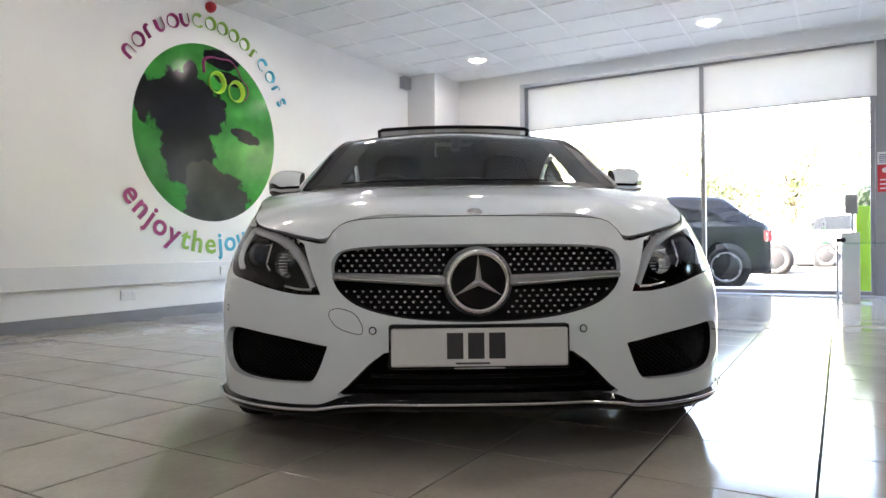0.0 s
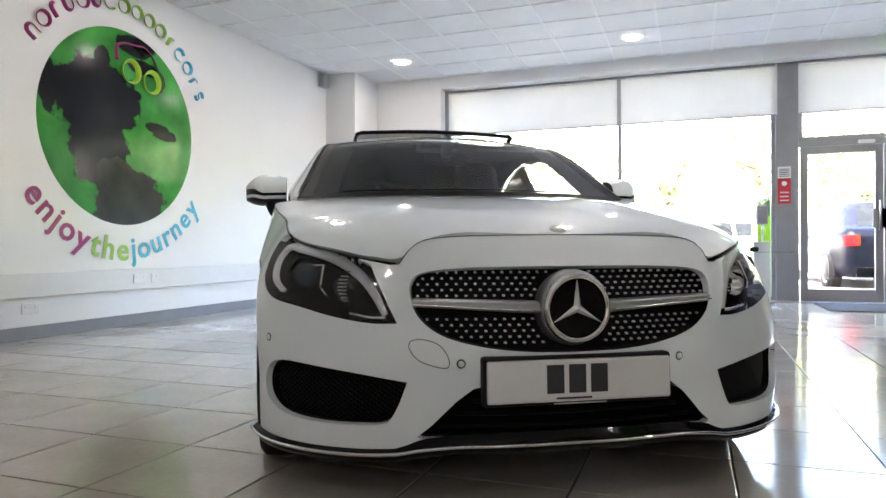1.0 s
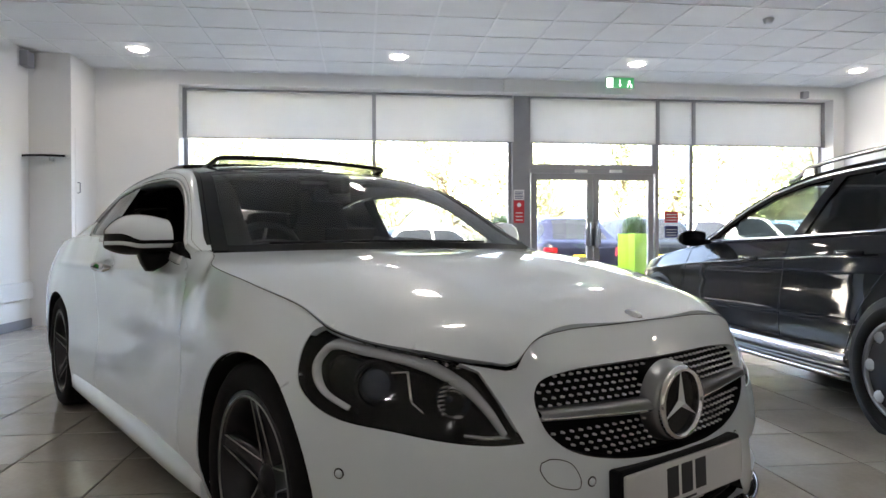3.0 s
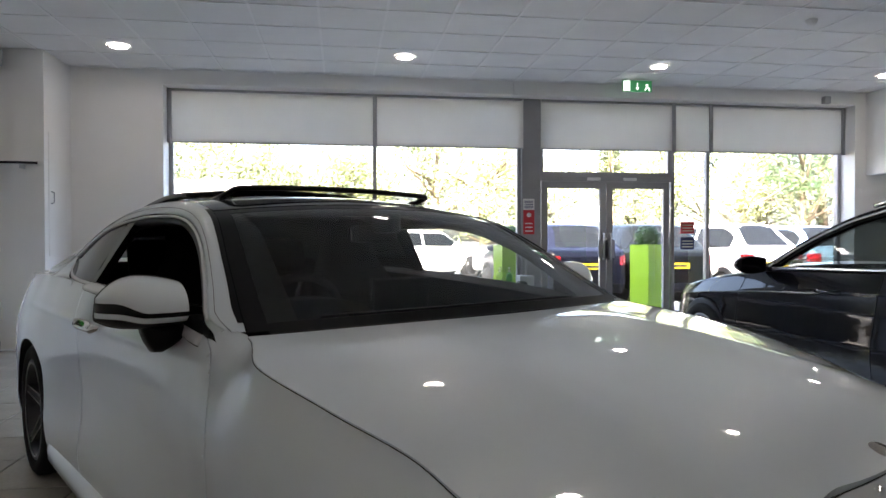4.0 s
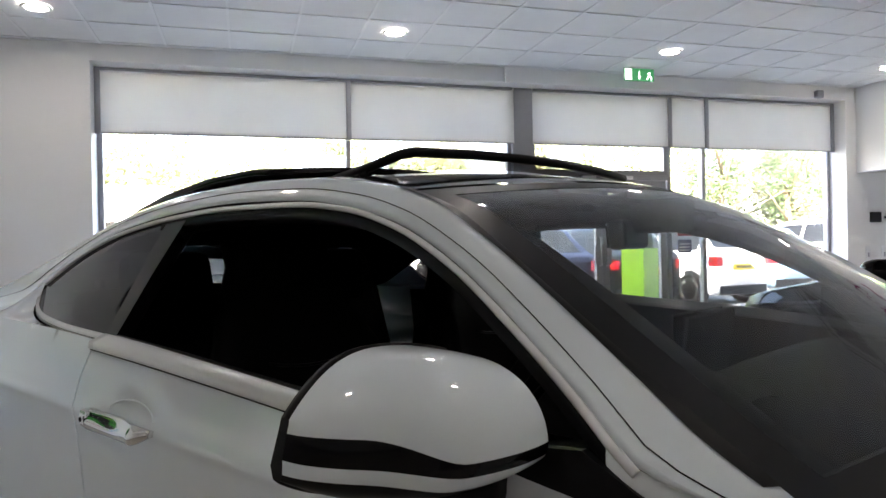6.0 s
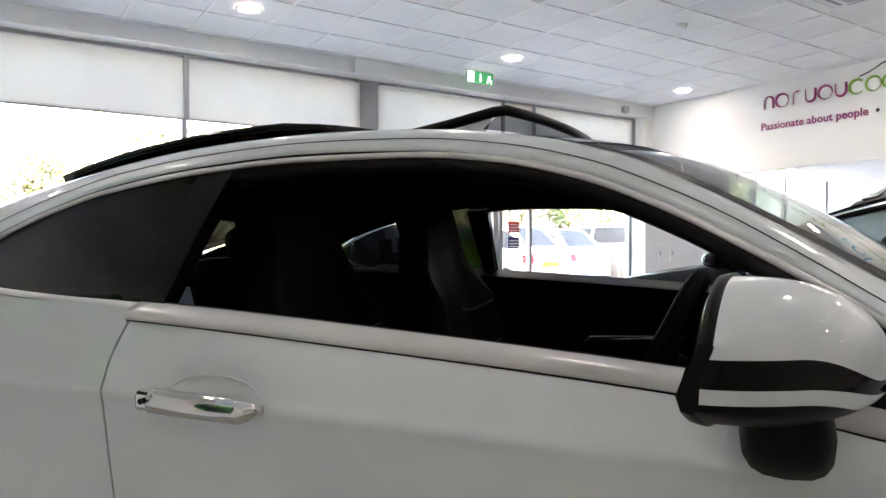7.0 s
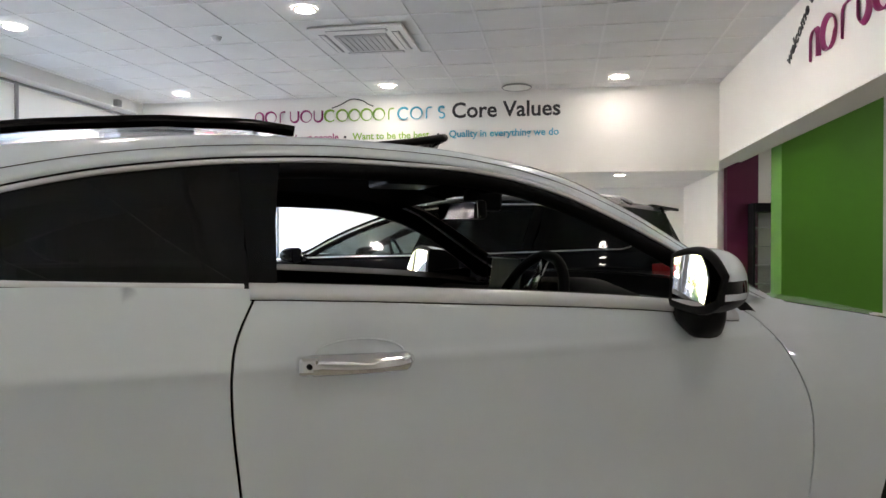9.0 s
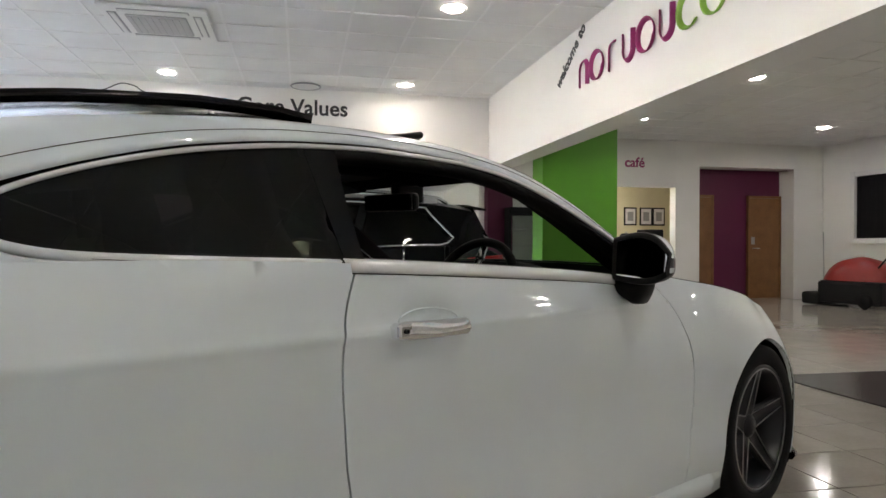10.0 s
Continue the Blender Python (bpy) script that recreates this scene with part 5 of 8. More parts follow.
tuck = curve1([0, us(0.3), us(1.1), us(3.2), UL[-1]], [0.02, 0.012, 0.045, 0.045, 0.03])
hollow = curve1([0, us(0.9), us(1.6), us(2.4), us(3.0), UL[-1]], [0.0, 0.0, 0.016, 0.016, 0.004, 0.0])
crease = curve1([0, us(1.05), us(1.45), us(2.0), us(3.0), us(3.35), us(3.8), UL[-1]], [0.0, 0.0, 0.018, 0.034, 0.034, 0.026, 0.0, 0.0])
BOT = 0.165


def body(u, z, off=0.0):
    """The lower body's skin: u runs round the plan from the nose (negative on the car's right), z is the height."""
    a = abs(u)
    zt = top_z(a)
    v = (z - BOT) / (zt - BOT)
    v0 = start_v(a)
    inset = 0.0
    if v > v0:
        inset += top_in(a) * ((v - v0) / (1 - v0)) ** 2.1
    if v < 0.24:
        inset += tuck(a) * (1 - v / 0.24) ** 1.6
    inset += 0.35 * hollow(a) * math.exp(-(((v - 0.42) / 0.2) ** 2))
    # below the shoulder line the flank turns under, then swells out again to the sill
    drop = 0.852 - z
    if crease(a) > 0 and drop > -0.04:
        soft = 0.5 * (drop + math.sqrt(drop * drop + 0.00012)) if drop < 0.25 else drop
        inset -= 0.10 * crease(a) * math.exp(-((drop / 0.013) ** 2))
        inset += crease(a) * (1 - math.exp(-soft / 0.11)) * min(1.0, max(0.0, (z - 0.20) / 0.38)) ** 1.2
    if us(2.2) < a < us(2.7):
        inset += 0.024 * math.exp(-(((a - us(2.437)) / 0.098) ** 2) - (((z - 0.868) / 0.040) ** 2))
    p = np.array([np.interp(a, UL, PL[:, 0]), np.interp(a, UL, PL[:, 1])])
    t = np.array([np.interp(a, UL, TG[:, 0]), np.interp(a, UL, TG[:, 1])])
    n = np.array([-t[1], t[0]])
    p = p + n * (off - inset)
    return at(p[0], math.copysign(max(p[1], 0.0) if a > 0.0005 else 0.0, u if u else 1), z)


def front(points):
    """Outline points given as half width and height on the nose; a tuple of three ('s', s, z) lies on the flank."""
    return [(uw(p[0]), p[1]) if len(p) == 2 else (us(p[1]), p[2]) for p in points]


def both(poly):
    return [poly, [(-u, z) for u, z in poly][::-1]]


def flank(points):
    return [(us(s), z) for s, z in points]


ARCH_F, ARCH_R, WR = 0.715, 3.60, 0.325


def arch(s0, r):
    return [(us(s0) + r * math.cos(a), 0.315 + r * 1.0 * math.sin(a)) for a in np.linspace(0, 2 * math.pi, 60)[:-1]]


lamp_half = spline(front([(0.487, 0.508), (0.487, 0.508), (0.522, 0.575), (0.562, 0.645), (0.574, 0.666), (0.574, 0.666), (0.63, 0.690), (0.71, 0.722), ("s", 0.31, 0.753), ("s", 0.42, 0.762), ("s", 0.475, 0.748), ("s", 0.484, 0.70), ("s", 0.45, 0.628), ("s", 0.35, 0.574), (0.76, 0.547), (0.66, 0.523), (0.56, 0.508)]), 4, closed=True)
lamp_half = [tuple(p) for p in lamp_half]
grille_half = [tuple(p) for p in spline([(0, 0.660), (0, 0.660), (0.25, 0.659), (0.38, 0.652), (0.435, 0.640), (0.455, 0.612), (0.452, 0.575), (0.430, 0.525), (0.37, 0.478), (0.27, 0.448), (0.14, 0.432), (0, 0.428), (0, 0.428)], 5)]
grille = [(uw(w), z) for w, z in grille_half] + [(-uw(w), z) for w, z in grille_half[::-1] if w > 0.001]
lower_half = [(0, 0.352), (0.24, 0.345), (0.285, 0.335), (0.33, 0.302), (0.40, 0.232), (0.435, 0.205), (0.42, 0.197), (0.25, 0.198), (0, 0.200)]
lower = [(uw(w), z) for w, z in lower_half] + [(-uw(w), z) for w, z in lower_half[::-1] if w > 0.001]
intake_half = [tuple(p) for p in spline(front([(0.459, 0.352), (0.459, 0.352), (0.60, 0.375), (0.72, 0.391), (0.79, 0.396), (0.826, 0.381), (0.842, 0.338), (0.836, 0.288), (0.80, 0.250), (0.72, 0.235), (0.58, 0.233), (0.515, 0.241), (0.487, 0.280)]), 4, closed=True)]


def tops(a, b, n=20, drop=0.002):
    return [(u, top_z(abs(u)) - drop) for u in np.linspace(a, b, n)]


# front bumper, cut round lamps, grille and intakes
end = us(0.495)
half_out = [(0, BOT), (uw(0.4), BOT), (uw(0.7), BOT), (us(0.42), BOT), (us(0.80), BOT), (us(0.80), 0.58), (us(0.53), 0.602), (us(0.487), 0.628), (end, 0.70)] + tops(end, 0.004, 40)
outline = half_out + [(-u, z) for u, z in half_out[::-1] if abs(u) > 0.005]
fa = arch(ARCH_F, 0.362)
part("front_bumper", sheet(outline, [*both(lamp_half), grille, lower, *both(intake_half), fa, [(-u, z) for u, z in fa][::-1]], body, 0.03, 0.02, 0.012), WHITE, HERO)


def shrink(poly, d):
    c = np.mean(np.array(poly), axis=0)
    out = []
    for p in poly:
        v = np.array(p) - c
        out.append(tuple(c + v * (1 - d / max(np.linalg.norm(v), 1e-6))))
    return out


# grille: recessed back, pins, blades, ring and three-armed emblem
grl = part("grille", sheet(shrink(grille, -0.004), [], lambda u, z: body(u, z, -0.045), 0.05, 0, 0.02), M["grille_black"], HERO, "black grille set with bright pins")
rim_bm = bmesh.new()
loopg = resampled(grille, 0.015)
loft([[body(u, z, -0.002) for u, z in loopg + loopg[:1]], [body(u, z, -0.05) for u, z in loopg + loopg[:1]]], rim_bm)
part("surround", rim_bm, M["grille_black"], grl)
pin_bm = bmesh.new()
ring0 = [pin_bm.verts.new((-0.010, 0.0045 * math.cos(t), 0.0040 * math.sin(t))) for t in np.linspace(0, 2 * math.pi, 9)[:-1]]
ring1 = [pin_bm.verts.new((-0.001, 0.0031 * math.cos(t), 0.0027 * math.sin(t))) for t in np.linspace(0, 2 * math.pi, 9)[:-1]]
tip = pin_bm.verts.new((0.001, 0, 0))
for i in range(8):
    pin_bm.faces.new((ring0[i], ring0[(i + 1) % 8], ring1[(i + 1) % 8], ring1[i]))
    pin_bm.faces.new((ring1[i], ring1[(i + 1) % 8], tip))
pin_mesh = None
for k in range(14):
    z = 0.440 + k * 0.0157
    for j in range(-19, 20):
        w = (j + (0.5 if k % 2 else 0)) * 0.0262
        u = math.copysign(uw(abs(w)), w)
        if abs(z - 0.553) < 0.020 or math.hypot(w, z - 0.547) < 0.115 or not inside(shrink(grille, 0.014), u, z):
            continue
        if pin_mesh is None:
            pin = part("pin", pin_bm, M["pin"], grl, smooth=True)
            pin_mesh = pin.data
        else:
            pin = new("pin", pin_mesh)
            pin.parent = grl
        pin.matrix_local = Matrix.Translation(body(u, z, -0.008))
for sd in (1, -1):
    rows = []
    for w in np.linspace(0.085, 0.446, 16):
        u, t = sd * uw(w), (w - 0.085) / 0.361
        zc = 0.548 + 0.016 * t
        h = 0.017 - 0.006 * t
        rows.append([body(u, zc + h, -0.03), body(u, zc + h, 0.0), body(u, zc + h * 0.3, 0.010), body(u, zc, 0.004), body(u, zc - h * 0.3, 0.012), body(u, zc - h, 0.0), body(u, zc - h, -0.03)])
    part("blade_edge", tube([body(sd * uw(w), 0.540 + 0.020 * (w - 0.1) / 0.345, 0.012) for w in np.linspace(0.115, 0.444, 14)], 0.0028, 6), M["chrome"], grl, "bright chrome edge")
    part("blade", loft(rows, flip=sd < 0), M["satin_grey"], grl, "satin silver cross blade", smooth=True)
emb = [(0.092, 0.0), (0.0965, 0.008), (0.092, 0.017), (0.083, 0.019), (0.079, 0.010), (0.080, 0.0)]
EM = Matrix.Translation(at(0.010, 0, 0.547)) @ pose(0, 0, 0, 0, 90, 0) @ pose(0, 0, 0, 0, 0, 0)
part("emblem_ring", turned(emb, 56, matrix=EM), M["chrome"], grl)
part("emblem_dish", turned([(0.0, 0.004), (0.081, 0.004)], 40, matrix=EM), M["gloss_black"], grl)
part("emblem_boss", turned([(0.106, -0.045), (0.104, -0.022), (0.100, -0.008), (0.0955, 0.0), (0.09, 0.0)], 56, matrix=EM), M["satin_grey"], grl, "satin grey boss round the emblem", smooth=True)
star = bmesh.new()
ce = star.verts.new((0, 0, 0.020))
pts = []
for k in range(6):
    a = math.pi + k * math.pi / 3
    r = 0.083 if k % 2 == 0 else 0.0115
    pts.append(star.verts.new((r * math.cos(a), r * math.sin(a), 0.006)))
for k in range(6):
    star.faces.new((ce, pts[k], pts[(k + 1) % 6]))
part("emblem_star", placed(star, EM), M["star"], grl)

# lower intake, side intakes, splitter
part("lower_intake", sheet(shrink(lower, -0.004), [], lambda u, z: body(u, z, -0.06), 0.06, 0, 0.03), M["mesh_black"], HERO)
rim_bm = bmesh.new()
lp = resampled(lower, 0.02)
loft([[body(u, z, -0.002) for u, z in lp + lp[:1]], [body(u, z, -0.065) for u, z in lp + lp[:1]]], rim_bm)
for k in range(3):
    z = 0.225 + k * 0.035
    ww = 0.385 - k * 0.05
    part("intake_bar", tube([body(math.copysign(uw(abs(w)), w), z, -0.035) for w in np.linspace(-ww, ww, 24)], 0.006, 6), M["grille_black"], HERO)
part("intake_surround", rim_bm, M["grille_black"], HERO)
for i, poly in enumerate(both(intake_half)):
    it = part("side_intake", sheet(shrink(poly, -0.004), [], lambda u, z: body(u, z, -0.05), 0.05, 0, 0.02), M["mesh_black"], HERO, "black mesh side intake")
    rb = bmesh.new()
    lp = resampled(poly, 0.02)
    loft([[body(u, z, -0.002) for u, z in lp + lp[:1]], [body(u, z, -0.055) for u, z in lp + lp[:1]]], rb)
    part("surround", rb, M["grille_black"], it)
    mesh = bmesh.new()
    us_, zs_ = [p[0] for p in poly], [p[1] for p in poly]
    for dirn in (1, -1):
        for c in np.arange(min(us_) - 0.3, max(us_) + 0.3, 0.021):
            run = []
            for z in np.linspace(min(zs_), max(zs_), 26):
                u = c + dirn * (z - min(zs_)) * 1.5
                if inside(poly, u, z):
                    run.append(body(u, z, -0.042))
                elif len(run) > 2:
                    tube(run, 0.0022, 3, mesh)
                    run = []
            if len(run) > 2:
                tube(run, 0.0022, 3, mesh)
    tagged(part("mesh", mesh, M["trim_black"], it), kind="stuff")
lip_z = curve1([0, uw(0.30), uw(0.42), uw(0.50), uw(0.60), us(0.3), us(0.42)], [0.182, 0.180, 0.170, 0.156, 0.152, 0.156, 0.166])
lip_u = np.linspace(-us(0.42), us(0.42), 70)
lip_up = curve1([0, uw(0.40), uw(0.50), us(0.42)], [0.034, 0.030, 0.014, 0.014])
part("splitter", loft([[body(u, lip_z(abs(u)) + lip_up(abs(u)), 0.001), body(u, lip_z(abs(u)) + lip_up(abs(u)) * 0.5, 0.010), body(u, lip_z(abs(u)) - 0.002, 0.020), body(u, lip_z(abs(u)) - 0.022, 0.010), body(u, lip_z(abs(u)) - 0.026, -0.10)] for u in lip_u], flip=False), M["gloss_black"], HERO, "gloss black front splitter", smooth=True)
part("splitter_trim", tube([body(u, lip_z(abs(u)) + 0.002, 0.020) for u in lip_u], 0.0048, 8), M["chrome"], HERO, "chrome strip on the splitter edge")
part("under_tray", sheet([(-0.9, -0.80), (-0.42, -0.78), (-0.20, -0.64), (-0.06, -0.40), (-0.0, 0.0), (-0.06, 0.40), (-0.20, 0.64), (-0.42, 0.78), (-0.9, 0.80)], [], lambda x, y: (x - 0.03, y, 0.165), 0.2), M["black_plastic"], HERO)
part("floor_pan", boxed(at(4.45, -0.62, 0.17), at(0.5, 0.62, 0.22), 0.02), M["black_plastic"], HERO)
tow = [tuple(p) for p in spline([(-uw(0.452), 0.462), (-uw(0.452), 0.462), (-uw(0.425), 0.468), (-uw(0.375), 0.452), (-uw(0.350), 0.415), (-uw(0.352), 0.393), (-uw(0.375), 0.392), (-uw(0.43), 0.412), (-uw(0.455), 0.445)], 4, closed=True)]
part("tow_cover_gap", tube([body(u, z, 0.0) for u, z in tow], 0.0012, 4, closed=True), M["grille_black"], HERO)
for sd in (1, -1):
    for w, z in ((0.318, 0.402), (0.835, 0.455)):
        c = Vector(body(sd * uw(w), z, 0.001))
        n = (Vector(body(sd * uw(w), z, 0.01)) - c).normalized()
        mm = Matrix.Translation(c) @ n.to_track_quat("Z", "Y").to_matrix().to_4x4()
        sn = part("parking_sensor", turned([(0.0, 0.002), (0.0085, 0.002), (0.009, 0.0)], 20, matrix=mm), WHITE, HERO)
        part("ring", turned([(0.0092, 0.0), (0.0112, 0.001), (0.0125, -0.001)], 20, matrix=mm), M["trim_black"], sn)

# number plate with plain bars
plt = new("number_plate")
plt.parent = HERO
plt.matrix_local = Matrix.Translation(at(-0.018, 0, 0.357)) @ pose(0, 0, 0, 0, -2, 0)
part("holder", boxed((-0.045, -0.268, -0.066), (-0.004, 0.268, 0.066), 0.008), M["black_plastic"], plt)
part("plate", boxed((-0.003, -0.26, -0.056), (0.004, 0.26, 0.056), 0.006), M["white_plate"], plt)
for k in range(3):
    part("bar", boxed((0.004, 0.052 - 0.062 * k - 0.024, -0.034), (0.0052, 0.052 - 0.062 * k + 0.024, 0.042)), M["ink"], plt)
part("small_bar", boxed((0.004, -0.07, -0.0495), (0.0050, 0.03, -0.0445)), M["ink"], plt)
part("web_bar", boxed((-0.003, -0.075, -0.0640), (-0.0025, 0.075, -0.0605)), M["vent_grey"], plt)

# headlamps
for i, poly in enumerate(both(lamp_half)):
    sd = 1 if i == 0 else -1
    lampo = part("headlight", sheet(shrink(poly, 0.004), [], lambda u, z: body(u, min(z, top_z(abs(u)) - 0.004), -0.001), 0.04, 0, 0.015), M["lamp_cover"], HERO, "clear headlamp cover over dark internals")
    part("bowl", sheet(shrink(poly, -0.003), [], lambda u, z: body(u, min(z, top_z(abs(u)) - 0.003), -0.05), 0.05, 0, 0.02), M["gloss_black"], lampo)
    wl = bmesh.new()
    lp = resampled(poly, 0.015)
    loft([[body(u, min(z, top_z(abs(u)) - 0.003), -0.003) for u, z in lp + lp[:1]], [body(u, min(z, top_z(abs(u)) - 0.003), -0.052) for u, z in lp + lp[:1]]], wl)
    part("rim", wl, M["gloss_black"], lampo)
    # light guide: sweeps from the tip under the top edge and down the outer side
    path = [tuple(p) for p in spline(front([(0.525, 0.527), (0.556, 0.577), (0.602, 0.628), (0.67, 0.667), (0.745, 0.693), ("s", 0.32, 0.712), ("s", 0.41, 0.716), ("s", 0.435, 0.675), ("s", 0.395, 0.622), ("s", 0.31, 0.585)]), 6)]
    rows = []
    for k, (u, z) in enumerate(path):
        t = k / (len(path) - 1)
        hw_ = 0.0035 + 0.012 * math.sin(math.pi * min(1, 0.1 + t)) ** 0.8
        a, b = path[max(k - 1, 0)], path[min(k + 1, len(path) - 1)]
        d = np.array([b[0] - a[0], b[1] - a[1]])
        d /= max(np.linalg.norm(d), 1e-6)
        nx, nz = -d[1], d[0]
        rows.append([body(sd * (u + nx * hw_), z + nz * hw_, -0.03), body(sd * (u + nx * hw_ * 0.6), z + nz * hw_ * 0.6, -0.012), body(sd * (u - nx * hw_ * 0.6), z - nz * hw_ * 0.6, -0.012), body(sd * (u - nx * hw_), z - nz * hw_, -0.03)])
    part("light_guide", loft(rows), M["guide"], lampo, "pale daytime light strip", smooth=True)
    axis = Vector((0.93, sd * 0.3, 0.05)).to_track_quat("Z", "Y").to_matrix().to_4x4()
    # outer module: a dark glass lens in a stepped ring; inner module: a bright fluted reflector
    u, z = front([("s", 0.262, 0.632)])[0]
    mm = Matrix.Translation(Vector(body(sd * u, z, -0.046))) @ axis
    part("projector_ring", turned([(0.058, -0.02), (0.057, 0.010), (0.051, 0.018), (0.046, 0.012), (0.043, 0.006)], 36, matrix=mm), M["gloss_black"], lampo)
    part("projector_lens", turned([(0.043, 0.006), (0.038, 0.019), (0.022, 0.029), (0.0, 0.032)], 36, matrix=mm), M["lens"], lampo)
    u, z = front([(0.640, 0.602)])[0]
    mm = Matrix.Translation(Vector(body(sd * u, z, -0.046))) @ axis
    part("reflector_bowl", turned([(0.046, 0.028), (0.040, 0.010), (0.026, -0.004), (0.010, -0.010), (0.0, -0.010)], 30, matrix=mm), M["chrome"], lampo, "bright fluted reflector", smooth=False)
    part("reflector_bulb", turned([(0.010, -0.008), (0.009, 0.014), (0.0, 0.017)], 16, matrix=mm), M["lens"], lampo)
    for k in range(7):
        x = -0.030 + 0.010 * k
        q = math.sqrt(max(0.0, 0.042 ** 2 - x * x)) * 0.9
        part("reflector_fin", placed(tube([(q * f, x, 0.012 + 0.014 * f * f) for f in (-0.95, -0.6, -0.25)], 0.0026, 5), mm), M["chrome"], lampo)
    # bright bars added for the L-shaped highlight beside the outer lens
    for (a0, a1), w_ in ((((0.735, 0.664), (0.725, 0.600)), 0.0042), (((0.725, 0.600), (0.700, 0.578)), 0.0034), (((0.735, 0.664), (0.770, 0.662)), 0.0030)):
        pa, pb = front([a0, a1])
        part("lamp_edge", tube([body(sd * (pa[0] + (pb[0] - pa[0]) * f), pa[1] + (pb[1] - pa[1]) * f, -0.020) for f in np.linspace(0, 1, 6)], w_, 6), M["chrome"], lampo)
    part("divider", tube([body(sd * u, z, -0.026) for u, z in front([(0.70, 0.655), (0.690, 0.60), (0.668, 0.556)])], 0.0055, 6), M["gloss_black"], lampo)
    part("base_strip", tube([body(sd * u, z, -0.01) for u, z in front([(0.52, 0.521), (0.57, 0.523), (0.62, 0.532)])], 0.0055, 6), M["chrome"], lampo)
    for k in range(9):
        u, z = front([(0.56 + 0.027 * k, 0.662 + 0.0058 * k)])[0] if k < 6 else front([("s", 0.20 + 0.035 * (k - 5), 0.700 + 0.007 * (k - 5))])[0]
        part("marker_lens", turned([(0.007, 0.0), (0.005, 0.004), (0.0, 0.005)], 10, matrix=Matrix.Translation(body(sd * u, z, -0.022)) @ pose(0, 0, 0, 0, 90, 0)), M["chrome"], lampo)

# bonnet
edge_u = np.linspace(uw(0.4926), us(1.28), 60)
E3 = np.array([body(u, top_z(u)) for u in edge_u])
ES, EW, EZ = -E3[:, 0], E3[:, 1], E3[:, 2]
mid_z = curve1([0.10, 0.116, 0.165, 0.30, 0.50, 0.80, 1.05, 1.32], [0.742, 0.7495, 0.769, 0.812, 0.852, 0.902, 0.930, 0.947])
power = curve1([0.1, 0.2, 0.35, 0.6, 1.3], [9, 6, 4.2, 3.2, 3.0])


def bonnet(x, w):
    s = -x
    we, ze = float(np.interp(s, ES, EW)), float(np.interp(s, ES, EZ))
    k = min(abs(w) / we, 1.0)
    zc = mid_z(s)
    z = zc - (zc - ze) * k ** power(s)
    ridge = 0.47 - 0.10 * min(s, 1.1)
    z += 0.006 * math.exp(-(((abs(w) - ridge) / 0.065) ** 2)) * min(1, max(0, (s - 0.16) / 0.3)) * min(1, max(0, (1.12 - s) / 0.5))
    return (x, w, z)


fe = [body(u, top_z(abs(u))) for u in np.linspace(0, us(1.28), 90)]
fe = [(p[0] - 0.004, max(p[1] - (0.004 if p[1] > 0.45 else 0), 0)) for p in fe]
back = [(-1.275 + 0.105 * (1 - (w / 0.75) ** 2), w) for w in np.linspace(0.764, 0.0, 24)]
hb = fe + back
out = hb + [(x, -w) for x, w in hb[::-1] if w > 0.001]
bon = part("bonnet", sheet(out, [], bonnet, 0.035, 0.018, 0.015), WHITE, HERO)
seam = [Vector(body(u, top_z(abs(u)), 0.0005)) for u in np.linspace(-us(1.27), us(1.27), 150)]
part("bonnet_gap", tube(seam, 0.0011, 5), M["grille_black"], HERO)
bz = bonnet(-0.150, 0)
part("bonnet_badge", turned([(0.0, 0.006), (0.020, 0.005), (0.024, 0.002), (0.025, 0.0)], 28, matrix=Matrix.Translation(bz) @ pose(0, 0, 0, 0, 22, 0)), M["silver"], bon, "small round metal badge")

# wings, doors, quarters, sills
door_f = [(1.447, 0.913), (1.40, 0.882), (1.345, 0.820), (1.30, 0.72), (1.285, 0.645), (1.281, 0.55), (1.298, 0.446), (1.318, 0.34), (1.325, 0.245)]
door_r = [(2.640, 0.245), (2.632, 0.45), (2.650, 0.62), (2.666, 0.777), (2.662, 0.889), (2.618, 0.993)]
DF, DR = [tuple(p) for p in spline(door_f, 5)], [tuple(p) for p in spline(door_r, 5)]
fo = [(us(0.488), 0.633), (us(0.53), 0.607), (us(0.60), 0.60), (us(1.02), 0.17), (us(1.15), 0.20)] + flank([(s - 0.005, z) for s, z in DF[::-1]]) + tops(us(1.45), us(0.492), 40, 0.001)
do = flank([(s, z) for s, z in DF]) + flank([(s, z) for s, z in DR]) + [(us(s), top_z(us(s)) - 0.001) for s in np.linspace(2.60, 1.465, 40)]
qo = flank([(s + 0.005, z) for s, z in DR[::-1]]) + [(us(2.64), 0.20), (us(3.3), 0.17), (us(4.4), 0.17), (UL[-1], 0.20)] + [(u, top_z(u) - 0.001) for u in np.linspace(UL[-1], us(2.63), 70)]
ra = arch(ARCH_R, 0.365)


def signed(sd):
    return lambda u, z: body(sd * u, z)


